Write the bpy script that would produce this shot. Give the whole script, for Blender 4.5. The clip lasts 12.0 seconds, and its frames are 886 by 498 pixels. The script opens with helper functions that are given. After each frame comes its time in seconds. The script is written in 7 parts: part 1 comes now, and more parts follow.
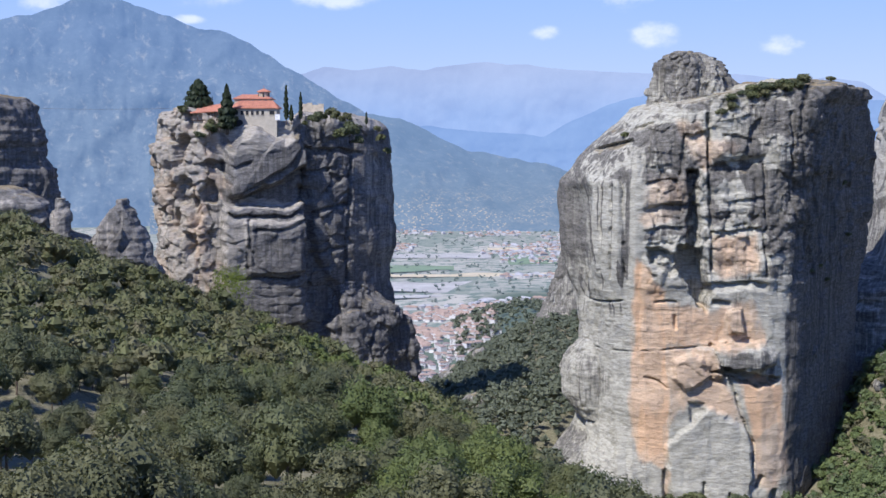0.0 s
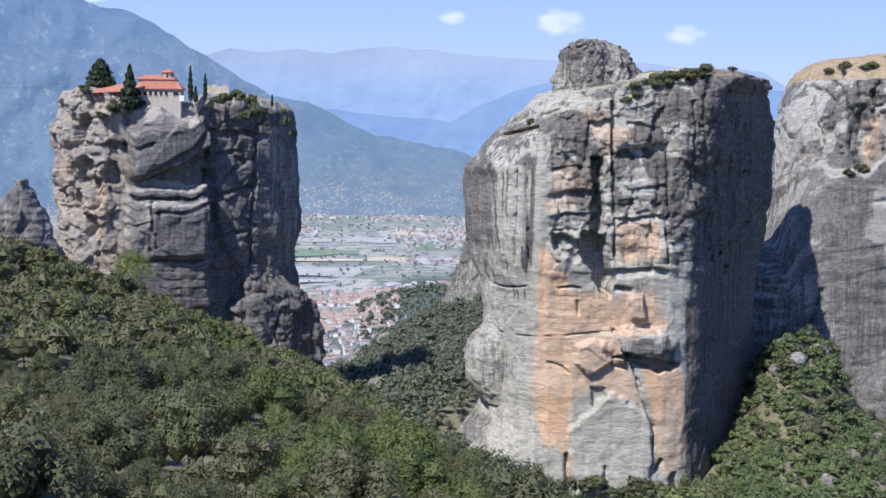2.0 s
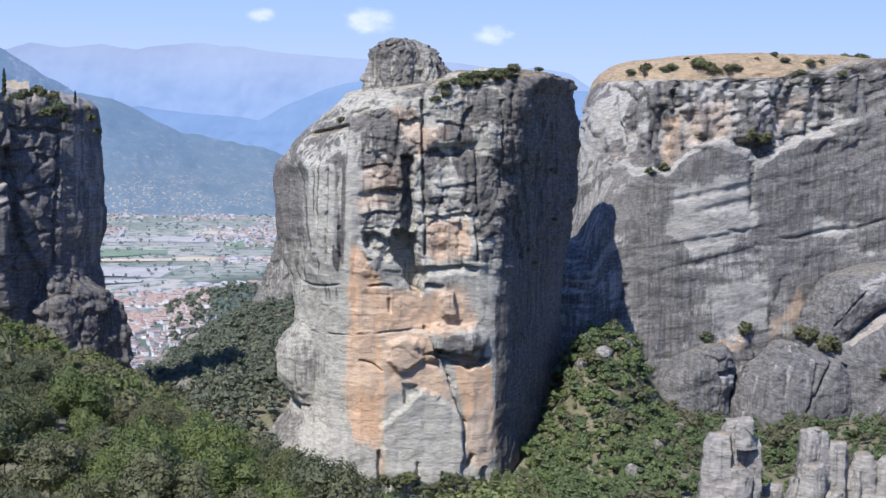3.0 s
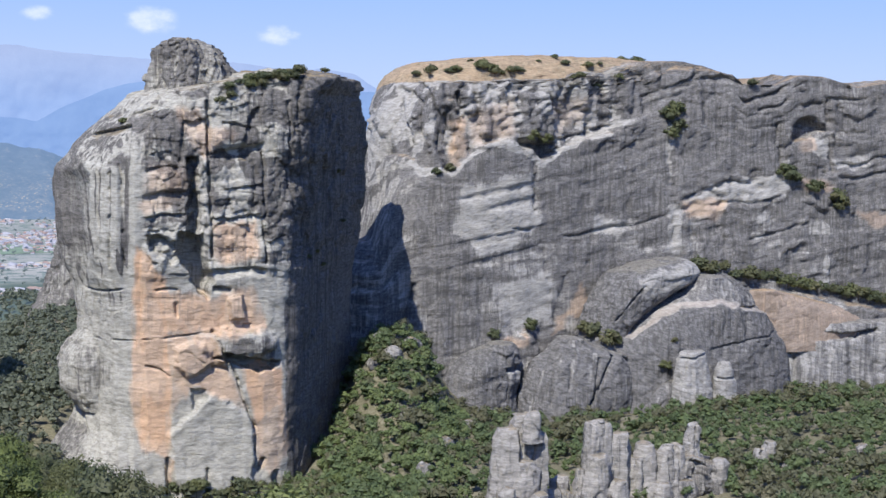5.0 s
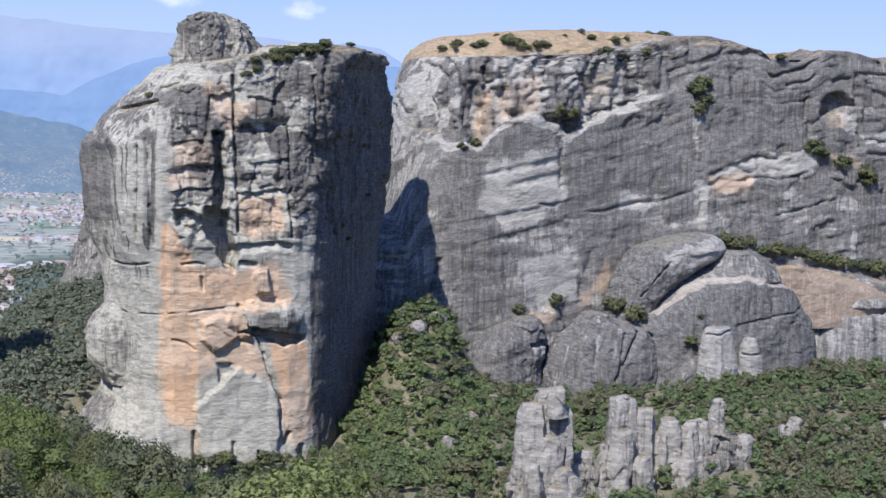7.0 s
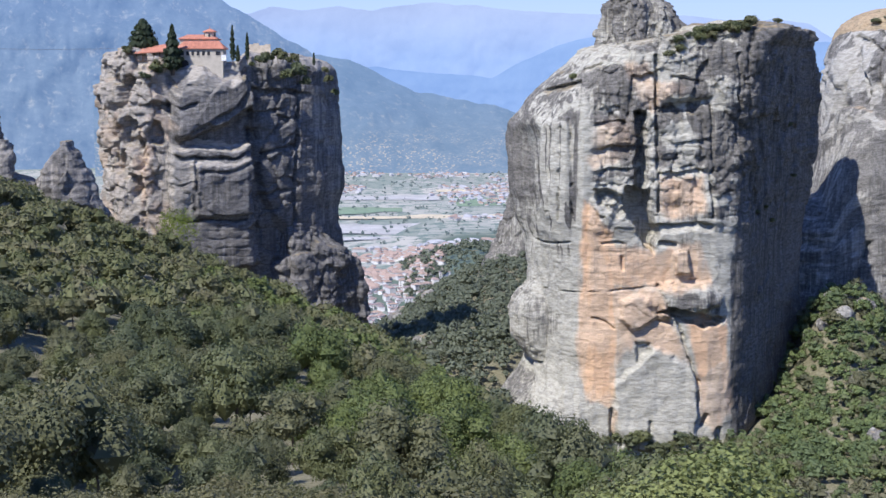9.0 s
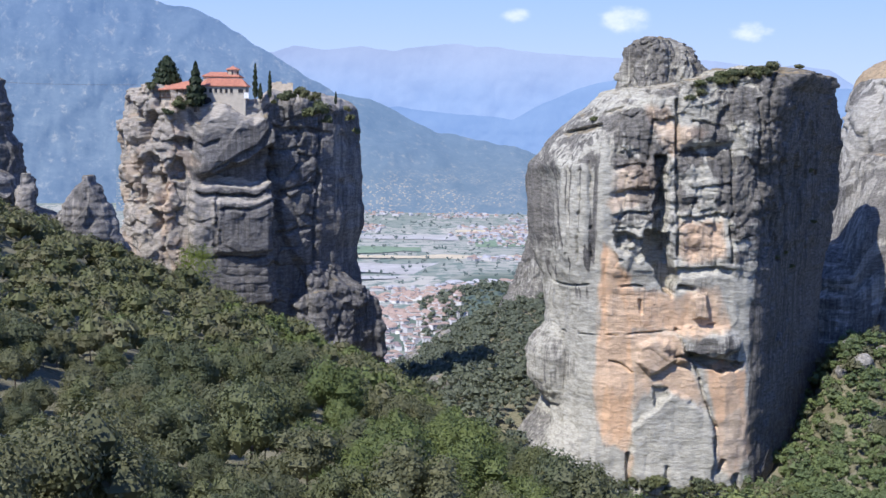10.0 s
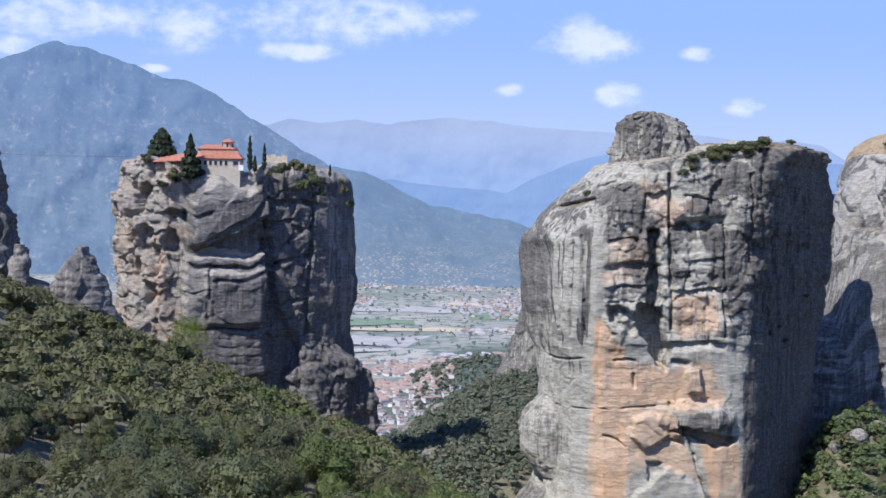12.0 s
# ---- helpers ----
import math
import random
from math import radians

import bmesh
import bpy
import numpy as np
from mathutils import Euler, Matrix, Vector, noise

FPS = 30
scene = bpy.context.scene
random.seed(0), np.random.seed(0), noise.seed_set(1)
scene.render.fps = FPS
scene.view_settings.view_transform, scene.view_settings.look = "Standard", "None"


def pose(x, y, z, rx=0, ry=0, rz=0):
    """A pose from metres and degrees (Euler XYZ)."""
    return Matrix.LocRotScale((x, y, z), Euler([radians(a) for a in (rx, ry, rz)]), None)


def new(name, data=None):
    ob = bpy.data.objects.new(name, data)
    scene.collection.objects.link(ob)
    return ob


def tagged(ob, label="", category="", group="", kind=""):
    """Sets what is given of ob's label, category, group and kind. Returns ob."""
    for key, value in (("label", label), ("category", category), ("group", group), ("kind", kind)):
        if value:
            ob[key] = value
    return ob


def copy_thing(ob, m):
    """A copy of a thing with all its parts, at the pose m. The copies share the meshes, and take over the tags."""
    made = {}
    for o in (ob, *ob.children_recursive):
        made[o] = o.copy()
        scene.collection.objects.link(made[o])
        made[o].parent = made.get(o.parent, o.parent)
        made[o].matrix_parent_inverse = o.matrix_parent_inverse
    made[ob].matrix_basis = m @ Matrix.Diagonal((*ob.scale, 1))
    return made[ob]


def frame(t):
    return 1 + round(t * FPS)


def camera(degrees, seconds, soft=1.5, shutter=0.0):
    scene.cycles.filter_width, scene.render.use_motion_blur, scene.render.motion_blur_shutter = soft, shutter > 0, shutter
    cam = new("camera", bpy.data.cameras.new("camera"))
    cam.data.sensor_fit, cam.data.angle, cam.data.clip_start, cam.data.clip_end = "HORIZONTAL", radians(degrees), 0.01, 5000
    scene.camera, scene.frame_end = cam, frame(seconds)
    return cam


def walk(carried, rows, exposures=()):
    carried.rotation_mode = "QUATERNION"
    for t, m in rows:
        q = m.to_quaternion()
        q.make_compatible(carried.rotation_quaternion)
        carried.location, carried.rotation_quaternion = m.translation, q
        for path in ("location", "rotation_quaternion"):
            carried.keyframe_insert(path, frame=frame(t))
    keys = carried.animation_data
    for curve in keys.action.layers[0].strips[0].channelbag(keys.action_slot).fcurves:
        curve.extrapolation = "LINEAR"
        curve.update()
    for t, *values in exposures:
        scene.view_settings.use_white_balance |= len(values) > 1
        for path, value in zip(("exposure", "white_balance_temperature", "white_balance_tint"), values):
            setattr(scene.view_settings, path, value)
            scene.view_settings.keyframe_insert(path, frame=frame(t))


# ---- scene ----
from mathutils.bvhtree import BVHTree

# ---------------------------------------------------------------- camera and its pan
EYE = 250.0                       # the eye's height over the plain
cam = camera(35.58, 12.0, soft=1.5)
# seconds, yaw, pitch, roll: a hand-held pan from one standing place
PAN = [
    (0.0, 0.009, -4.562, 0.125), (0.5, 0.883, -4.991, -0.734), (1.0, 0.505, -5.043, -0.580),
    (1.5, -0.534, -4.974, -0.274), (2.0, -3.861, -5.182, -0.693), (2.5, -8.063, -4.903, -0.959),
    (3.0, -11.684, -5.134, -0.979), (3.5, -14.633, -5.109, -1.323), (3.7, -15.735, -4.954, -1.150),
    (5.3, -20.687, -4.981, -0.945), (5.5, -20.555, -5.006, -0.820), (6.0, -20.310, -5.049, -0.647),
    (6.5, -20.606, -4.993, -0.744), (7.0, -19.414, -6.006, -1.006), (7.5, -14.036, -9.006, -0.308),
    (7.7, -12.137, -10.068, -0.210), (9.3, -1.086, -6.630, -0.409), (9.5, -1.251, -6.612, -1.125),
    (10.0, -1.260, -5.318, -0.841), (10.5, -1.398, -3.630, -1.295), (11.0, -1.412, -2.461, -1.217),
    (11.5, -1.387, -2.291, -1.286), (12.0, -1.521, -2.295, -1.121),
]
walk(cam, [(t, pose(0, 0, EYE, 90 + pitch, roll, yaw)) for t, yaw, pitch, roll in PAN],
     exposures=[(0.0, 0.14), (2.5, 0.20), (5.5, 0.12), (6.5, 0.12), (7.5, 0.26), (9.5, 0.30), (10.5, 0.16), (12.0, 0.09)])

# ---------------------------------------------------------------- sun, sky
SUN_BEARING, SUN_HEIGHT = -140.5, 48.0      # degrees from straight ahead (left: minus), and up
sun_way = Vector((math.sin(radians(SUN_BEARING)) * math.cos(radians(SUN_HEIGHT)),
                  math.cos(radians(SUN_BEARING)) * math.cos(radians(SUN_HEIGHT)),
                  math.sin(radians(SUN_HEIGHT))))
sun = new("sun", bpy.data.lights.new("sun", "SUN"))
sun.data.energy, sun.data.angle, sun.data.color = 5.0, radians(0.5), (1.0, 0.965, 0.93)
sun.rotation_euler = (-sun_way).to_track_quat("-Z", "Y").to_euler()


class Nodes:
    """A short way to write node trees."""

    def __init__(self, tree):
        self.tree = tree
        tree.nodes.clear()

    def add(self, kind, **values):
        n = self.tree.nodes.new(kind)
        for key, v in values.items():
            if key == "ins":
                for slot, x in v.items():
                    self.put(n.inputs[slot], x)
            else:
                setattr(n, key, v)
        return n

    def put(self, slot, x):
        if isinstance(x, bpy.types.NodeSocket):
            self.tree.links.new(x, slot)
        else:
            slot.default_value = x

    def math(self, op, a, b=0.0, c=0.0, clamp=False):
        n = self.add("ShaderNodeMath", operation=op, use_clamp=clamp)
        for i, x in enumerate((a, b, c)):
            self.put(n.inputs[i], x)
        return n.outputs[0]

    def mix(self, fac, a, b, blend="MIX"):
        n = self.add("ShaderNodeMix", data_type="RGBA", blend_type=blend)
        self.put(n.inputs[0], fac)
        for slot, x in ((6, a), (7, b)):
            self.put(n.inputs[slot], x if isinstance(x, bpy.types.NodeSocket) else (*x, 1.0))
        return n.outputs[2]

    def ramp(self, fac, lo, hi):
        n = self.add("ShaderNodeMapRange", interpolation_type="SMOOTHSTEP")
        self.put(n.inputs[0], fac)
        n.inputs[1].default_value, n.inputs[2].default_value = lo, hi
        return n.outputs[0]

    def noise(self, where, scale=1.0, detail=4.0, rough=0.55, stretch=(1, 1, 1)):
        m = self.add("ShaderNodeMapping", vector_type="POINT", ins={"Vector": where, "Scale": stretch})
        n = self.add("ShaderNodeTexNoise", ins={"Vector": m.outputs[0], "Scale": scale, "Detail": detail, "Roughness": rough})
        return n.outputs[0]


world = bpy.data.worlds.new("sky")
scene.world = world
world.use_nodes = True
W = Nodes(world.node_tree)
sky = W.add("ShaderNodeTexSky", sky_type="NISHITA", sun_disc=False, sun_elevation=radians(SUN_HEIGHT),
            sun_rotation=radians(SUN_BEARING), altitude=600.0, air_density=1.0, dust_density=0.3, ozone_density=4.0)
way = W.add("ShaderNodeTexCoord").outputs["Generated"]
sep = W.add("ShaderNodeSeparateXYZ", ins={0: way})
low = W.ramp(sep.outputs[2], 0.30, 0.12)
air = W.mix(W.ramp(sep.outputs[2], 0.0, 0.13), (5.85, 7.2, 10.4), (3.65, 5.75, 10.8))
dome_light = W.mix(1.0, sky.outputs[0], (1.12, 1.38, 2.15), "MULTIPLY")
clear = W.mix(W.math("MULTIPLY", low, 0.92), dome_light, air)
# fair-weather clouds: bearing, height and half sizes in degrees
CLOUDS = [
    (-14.07, 6.67, 3.82, 1.06), (-9.19, 6.57, 3.19, 1.17), (-4.61, 5.71, 1.91, 0.45), (-3.00, 7.12, 4.88, 1.27),
    (1.88, 7.42, 1.06, 0.64), (7.25, 6.28, 2.34, 1.11), (4.18, 4.29, 0.74, 0.34), (11.89, 5.84, 0.80, 0.40),
    (13.79, 3.69, 1.06, 0.45), (8.56, 4.23, 1.17, 0.64), (-15.88, 5.49, 1.27, 0.53), (-10.40, 4.82, 0.74, 0.21),
]
az = W.math("ARCTAN2", sep.outputs[0], sep.outputs[1])
up = W.math("ARCSINE", sep.outputs[2])
puff = W.noise(way, 34.0, 7.0, 0.6, (1, 1, 1.6))
cover = None
for b, h, rb, rh in CLOUDS:
    dx = W.math("DIVIDE", W.math("SUBTRACT", az, radians(b)), radians(rb))
    dy = W.math("DIVIDE", W.math("SUBTRACT", up, radians(h)), radians(rh))
    e = W.math("SUBTRACT", 1.0, W.math("ADD", W.math("MULTIPLY", dx, dx), W.math("MULTIPLY", dy, dy)))
    cover = e if cover is None else W.math("MAXIMUM", cover, e)
thick = W.math("MULTIPLY_ADD", puff, 4.0, W.math("SUBTRACT", W.math("MULTIPLY", cover, 0.9), 2.05))
veil = W.math("MULTIPLY", W.ramp(W.math("ADD", thick, 0.2), 0.0, 1.5), W.ramp(cover, -0.6, 0.7))
cloudy = W.mix(W.math("MULTIPLY", veil, 0.66), clear, (10.5, 11.2, 12.6))
back = W.add("ShaderNodeBackground", ins={0: cloudy, 1: 0.085})
W.add("ShaderNodeOutputWorld", ins={0: back.outputs[0]})

# ---------------------------------------------------------------- helpers
def grid_noise(p, seed=0):
    """Smooth noise of about -1 to 1 at the rows of p, on a lattice of 1."""
    p = np.asarray(p, float)
    i = np.floor(p).astype(np.int64)
    f = p - i
    w = f * f * f * (f * (f * 6 - 15) + 10)
    out = np.zeros(len(p))
    for c in range(8):
        o = np.array([c & 1, c >> 1 & 1, c >> 2 & 1])
        k = i + o
        h = (k[:, 0] * 374761393 + k[:, 1] * 668265263 + k[:, 2] * 1274126177 + seed * 974711) & 0xFFFFFFFF
        h = ((h ^ (h >> 13)) * 1274126177) & 0xFFFFFFFF
        h = ((h ^ (h >> 16)) * 2246822519) & 0xFFFFFFFF
        v = ((h ^ (h >> 15)) & 0xFFFF) / 32767.5 - 1
        a = np.where(o, w, 1 - w)
        out += v * a[:, 0] * a[:, 1] * a[:, 2]
    return out


def fbm(p, octaves=4, seed=0, gain=0.5):
    out, amp, q = 0.0, 1.0, np.asarray(p, float)
    for k in range(octaves):
        out = out + amp * grid_noise(q, seed + 17 * k)
        q, amp = q * 2.03 + 11.7, amp * gain
    return out


def smooth(x, a, b):
    t = np.clip((np.asarray(x, float) - a) / (b - a), 0, 1)
    return t * t * (3 - 2 * t)


def mesh_of(name, verts, faces, smooth_faces=True):
    """A mesh from arrays of corners and of quads or triangles."""
    me = bpy.data.meshes.new(name)
    verts, faces = np.asarray(verts, np.float32), np.asarray(faces, np.int32)
    n = faces.shape[1]
    me.vertices.add(len(verts))
    me.vertices.foreach_set("co", verts.ravel())
    me.loops.add(faces.size)
    me.loops.foreach_set("vertex_index", faces.ravel())
    me.polygons.add(len(faces))
    me.polygons.foreach_set("loop_start", np.arange(len(faces), dtype=np.int32) * n)
    me.polygons.foreach_set("use_smooth", np.full(len(faces), smooth_faces))
    me.update(calc_edges=True)
    me.validate()
    return me


def linked(name, me, material, parent=None, label="", at=None):
    ob = new(name, me)
    if material and not me.materials:
        me.materials.append(material)
    if parent:
        ob.parent = parent
    if at is not None:
        ob.location = at
    if label:
        tagged(ob, label)
    return ob


def part(name, bm, material, parent, label=""):
    me = bpy.data.meshes.new(name)
    bm.to_mesh(me)
    bm.free()
    return linked(name, me, material, parent, label)


def box(bm, lo, hi, bevel=0.0):
    m = Matrix.LocRotScale([(a + b) / 2 for a, b in zip(lo, hi)], None, [b - a for a, b in zip(lo, hi)])
    got = bmesh.ops.create_cube(bm, size=1, matrix=m)
    if bevel:
        edges = list({e for v in got["verts"] for e in v.link_edges})
        bmesh.ops.bevel(bm, geom=edges, offset=bevel, segments=2, affect="EDGES")


def prism(bm, pts, lo, hi, axis=2):
    """A solid over a flat outline, from lo to hi along an axis."""
    def put(a, b, h):
        return {0: (h, a, b), 1: (a, h, b), 2: (a, b, h)}[axis]
    low = [bm.verts.new(put(a, b, lo)) for a, b in pts]
    high = [bm.verts.new(put(a, b, hi)) for a, b in pts]
    n = len(pts)
    bm.faces.new(low[::-1]), bm.faces.new(high)
    for i in range(n):
        bm.faces.new((low[i], low[(i + 1) % n], high[(i + 1) % n], high[i]))
    bmesh.ops.recalc_face_normals(bm, faces=bm.faces)


def tube(bm, a, b, ra, rb, sides=8):
    a, b = Vector(a), Vector(b)
    q = (b - a).to_track_quat("Z", "Y").to_matrix().to_4x4()
    bmesh.ops.create_cone(bm, cap_ends=True, segments=sides, radius1=ra, radius2=rb, depth=(b - a).length,
                          matrix=Matrix.Translation((a + b) / 2) @ q)


# ---------------------------------------------------------------- materials
def material(name):
    m = bpy.data.materials.new(name)
    m.use_nodes = True
    return m, Nodes(m.node_tree)


def finish(n, colour, rough=0.9, bump=None, strength=0.5, dist=0.3, spec=0.2, **more):
    ins = {"Base Color": colour if isinstance(colour, bpy.types.NodeSocket) else (*colour, 1), "Roughness": rough, "Specular IOR Level": spec}
    ins.update(more)
    if bump is not None:
        b = n.add("ShaderNodeBump", ins={"Height": bump, "Strength": strength, "Distance": dist})
        ins["Normal"] = b.outputs[0]
    s = n.add("ShaderNodeBsdfPrincipled", ins=ins)
    n.add("ShaderNodeOutputMaterial", ins={0: s.outputs[0]})


def rock_material(name, light=(0.36, 0.34, 0.30), dark=(0.085, 0.085, 0.085), orange=(0.56, 0.33, 0.17), grass=(0.30, 0.24, 0.15), amount=0.5, streak=0.30, dip=0.0):
    """Weathered conglomerate: pale rock, dark run-off streaks, rusty scars. The mesh carries where a scar, a dark crust
    or fresh pale rock is; on some rocks the crust also carries painted shade.
    """
    m, n = material(name)
    g = n.add("ShaderNodeNewGeometry")
    p = g.outputs["Position"]
    mark = n.add("ShaderNodeAttribute", attribute_name="stain")
    s = n.add("ShaderNodeSeparateColor", ins={0: mark.outputs["Color"]})
    q = n.add("ShaderNodeMapping", ins={"Vector": p, "Rotation": (0, radians(dip), 0)}).outputs[0]
    wet = n.noise(p, streak, 5.0, 0.68, (1, 1, 0.04))
    wide = n.noise(p, 0.05, 5.0, 0.6, (1, 1, 0.5))
    bed = n.noise(q, 0.42, 6.0, 0.72, (0.08, 0.08, 1))
    fine = n.noise(q, 0.8, 8.0, 0.70, (0.45, 0.45, 1.5))
    grit = n.noise(p, 3.2, 3.0, 0.7)
    k = n.math("ADD", n.math("MULTIPLY", wet, 1.0), n.math("MULTIPLY", wide, 0.8))
    k = n.math("ADD", k, n.math("MULTIPLY", bed, 0.35))
    k = n.math("ADD", k, n.math("MULTIPLY", s.outputs[1], 0.75))
    k = n.math("SUBTRACT", k, n.math("MULTIPLY", s.outputs[2], 0.75))
    thin = n.noise(p, 0.8, 4.0, 0.65, (1, 1, 0.03))
    run = n.ramp(n.noise(p, 0.028, 3.0, 0.6), 0.28, 0.55)
    k = n.math("ADD", k, n.math("MULTIPLY_ADD", n.math("SUBTRACT", thin, 0.5), n.math("MULTIPLY", run, 0.9), 0.225))
    crust = n.ramp(k, 1.60 - amount, 1.98 - amount)
    pale = n.mix(n.ramp(fine, 0.32, 0.68), tuple(0.68 * c for c in light), tuple(1.16 * c for c in light))
    pale = n.mix(n.math("MULTIPLY", n.ramp(bed, 0.54, 0.66), 0.32), pale, tuple(0.6 * c for c in light))
    black = n.mix(n.ramp(n.math("ADD", n.math("MULTIPLY", grit, 0.4), n.math("MULTIPLY", fine, 0.6)), 0.36, 0.62), tuple(0.6 * c for c in dark), tuple(2.0 * c for c in dark))
    black = n.mix(n.math("MULTIPLY", n.ramp(thin, 0.60, 0.36), run), black, tuple(0.65 * c for c in dark))
    c = n.mix(n.math("MULTIPLY", crust, 0.9), pale, black)
    rust = n.mix(n.ramp(fine, 0.25, 0.8), tuple(0.8 * q for q in orange), tuple(1.1 * q for q in orange))
    rust = n.mix(n.math("MULTIPLY", n.ramp(bed, 0.50, 0.8), 0.3), rust, light)
    c = n.mix(n.math("MULTIPLY", s.outputs[0], n.math("SUBTRACT", 1.0, n.math("MULTIPLY", crust, 0.55))), c, rust)
    nz = n.add("ShaderNodeSeparateXYZ", ins={0: g.outputs["Normal"]}).outputs[2]
    turf = n.ramp(n.math("ADD", nz, n.math("MULTIPLY", n.math("SUBTRACT", wide, 0.5), 0.5)), 0.84, 0.97)
    dry = n.mix(n.ramp(fine, 0.35, 0.7), tuple(0.6 * q for q in grass), tuple(1.15 * q for q in grass))
    turf = n.math("MULTIPLY", turf, n.math("SUBTRACT", 0.9, n.math("MULTIPLY", s.outputs[2], 0.9)))
    c = n.mix(turf, c, dry)
    h = n.math("ADD", n.math("MULTIPLY_ADD", thin, 0.12, fine), n.math("ADD", n.math("MULTIPLY", bed, 0.35), n.math("MULTIPLY", grit, 0.3)))
    finish(n, c, 0.95, h, 0.7, 1.0, 0.1)
    return m


def leaf_material(name, tones, spread=0.5):
    """Foliage: the tone differs from tree to tree and from clump to clump."""
    m, n = material(name)
    who = n.add("ShaderNodeObjectInfo").outputs["Random"]
    g = n.add("ShaderNodeNewGeometry")
    isle = g.outputs["Random Per Island"]
    ramp = n.add("ShaderNodeValToRGB", ins={0: n.math("ADD", n.math("MULTIPLY", who, 1 - spread), n.math("MULTIPLY", n.noise(g.outputs["Position"], 0.12, 3.0), spread))})
    r = ramp.color_ramp
    while len(r.elements) < len(tones):
        r.elements.new(0.5)
    for i, t in enumerate(tones):
        r.elements[i].position = 0.15 + 0.7 * i / (len(tones) - 1)
        r.elements[i].color = (*t, 1)
    c = n.mix(n.math("MULTIPLY", isle, 0.36), ramp.outputs[0], (0.05, 0.058, 0.032))
    s = n.add("ShaderNodeBsdfPrincipled", ins={"Base Color": c, "Roughness": 0.6, "Specular IOR Level": 0.25})
    t = n.add("ShaderNodeBsdfTranslucent", ins={0: n.mix(0.5, c, (0.12, 0.16, 0.03))})
    x = n.add("ShaderNodeMixShader", ins={0: 0.22, 1: s.outputs[0], 2: t.outputs[0]})
    n.add("ShaderNodeOutputMaterial", ins={0: x.outputs[0]})
    return m


def plain_material(name, colour, rough=0.85, scale=2.0, vary=0.25, dist=0.02, vary_by_object=0.0):
    m, n = material(name)
    p = n.add("ShaderNodeNewGeometry").outputs["Position"]
    a, b = n.noise(p, scale, 5.0), n.noise(p, scale * 6, 4.0)
    f = n.math("ADD", n.math("MULTIPLY", a, 0.6), n.math("MULTIPLY", b, 0.4))
    c = n.mix(n.ramp(f, 0.3, 0.7), tuple(q * (1 - vary) for q in colour), tuple(min(1, q * (1 + vary)) for q in colour))
    if vary_by_object:
        who = n.add("ShaderNodeObjectInfo").outputs["Random"]
        hs = n.add("ShaderNodeHueSaturation", ins={"Hue": n.math("MULTIPLY_ADD", who, 0.06, 0.47),
                   "Saturation": n.math("MULTIPLY_ADD", who, 0.6, 0.45), "Value": n.math("MULTIPLY_ADD", who, vary_by_object, 1 - vary_by_object * 0.6), "Color": c})
        c = hs.outputs[0]
    finish(n, c, rough, f, 0.4, dist)
    return m


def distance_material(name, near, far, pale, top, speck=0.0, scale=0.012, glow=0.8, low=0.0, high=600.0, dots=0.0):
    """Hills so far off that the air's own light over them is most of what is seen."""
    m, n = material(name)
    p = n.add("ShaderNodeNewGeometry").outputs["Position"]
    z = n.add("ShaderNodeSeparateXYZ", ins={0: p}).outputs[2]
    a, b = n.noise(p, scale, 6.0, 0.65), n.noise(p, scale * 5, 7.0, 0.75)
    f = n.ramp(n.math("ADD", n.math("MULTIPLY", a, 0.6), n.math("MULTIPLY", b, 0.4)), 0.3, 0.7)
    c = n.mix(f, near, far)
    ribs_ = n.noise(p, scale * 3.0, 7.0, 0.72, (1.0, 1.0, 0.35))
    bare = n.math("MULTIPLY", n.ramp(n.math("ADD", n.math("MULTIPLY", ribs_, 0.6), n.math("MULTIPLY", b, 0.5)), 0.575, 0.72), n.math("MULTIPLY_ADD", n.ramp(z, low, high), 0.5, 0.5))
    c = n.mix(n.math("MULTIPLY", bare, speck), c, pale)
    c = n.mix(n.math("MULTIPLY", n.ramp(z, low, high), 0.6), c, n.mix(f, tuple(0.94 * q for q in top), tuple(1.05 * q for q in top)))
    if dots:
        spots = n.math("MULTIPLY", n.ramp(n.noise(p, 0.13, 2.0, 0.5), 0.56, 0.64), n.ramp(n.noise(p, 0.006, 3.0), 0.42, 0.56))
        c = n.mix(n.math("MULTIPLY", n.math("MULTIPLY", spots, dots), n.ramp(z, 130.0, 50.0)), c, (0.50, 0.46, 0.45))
    # airlight of the distance, put in as a glow of the haze colour
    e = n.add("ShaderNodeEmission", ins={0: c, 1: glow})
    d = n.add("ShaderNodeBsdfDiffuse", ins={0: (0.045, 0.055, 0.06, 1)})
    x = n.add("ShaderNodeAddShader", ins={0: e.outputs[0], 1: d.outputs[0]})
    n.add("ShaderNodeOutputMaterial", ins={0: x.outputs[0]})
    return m


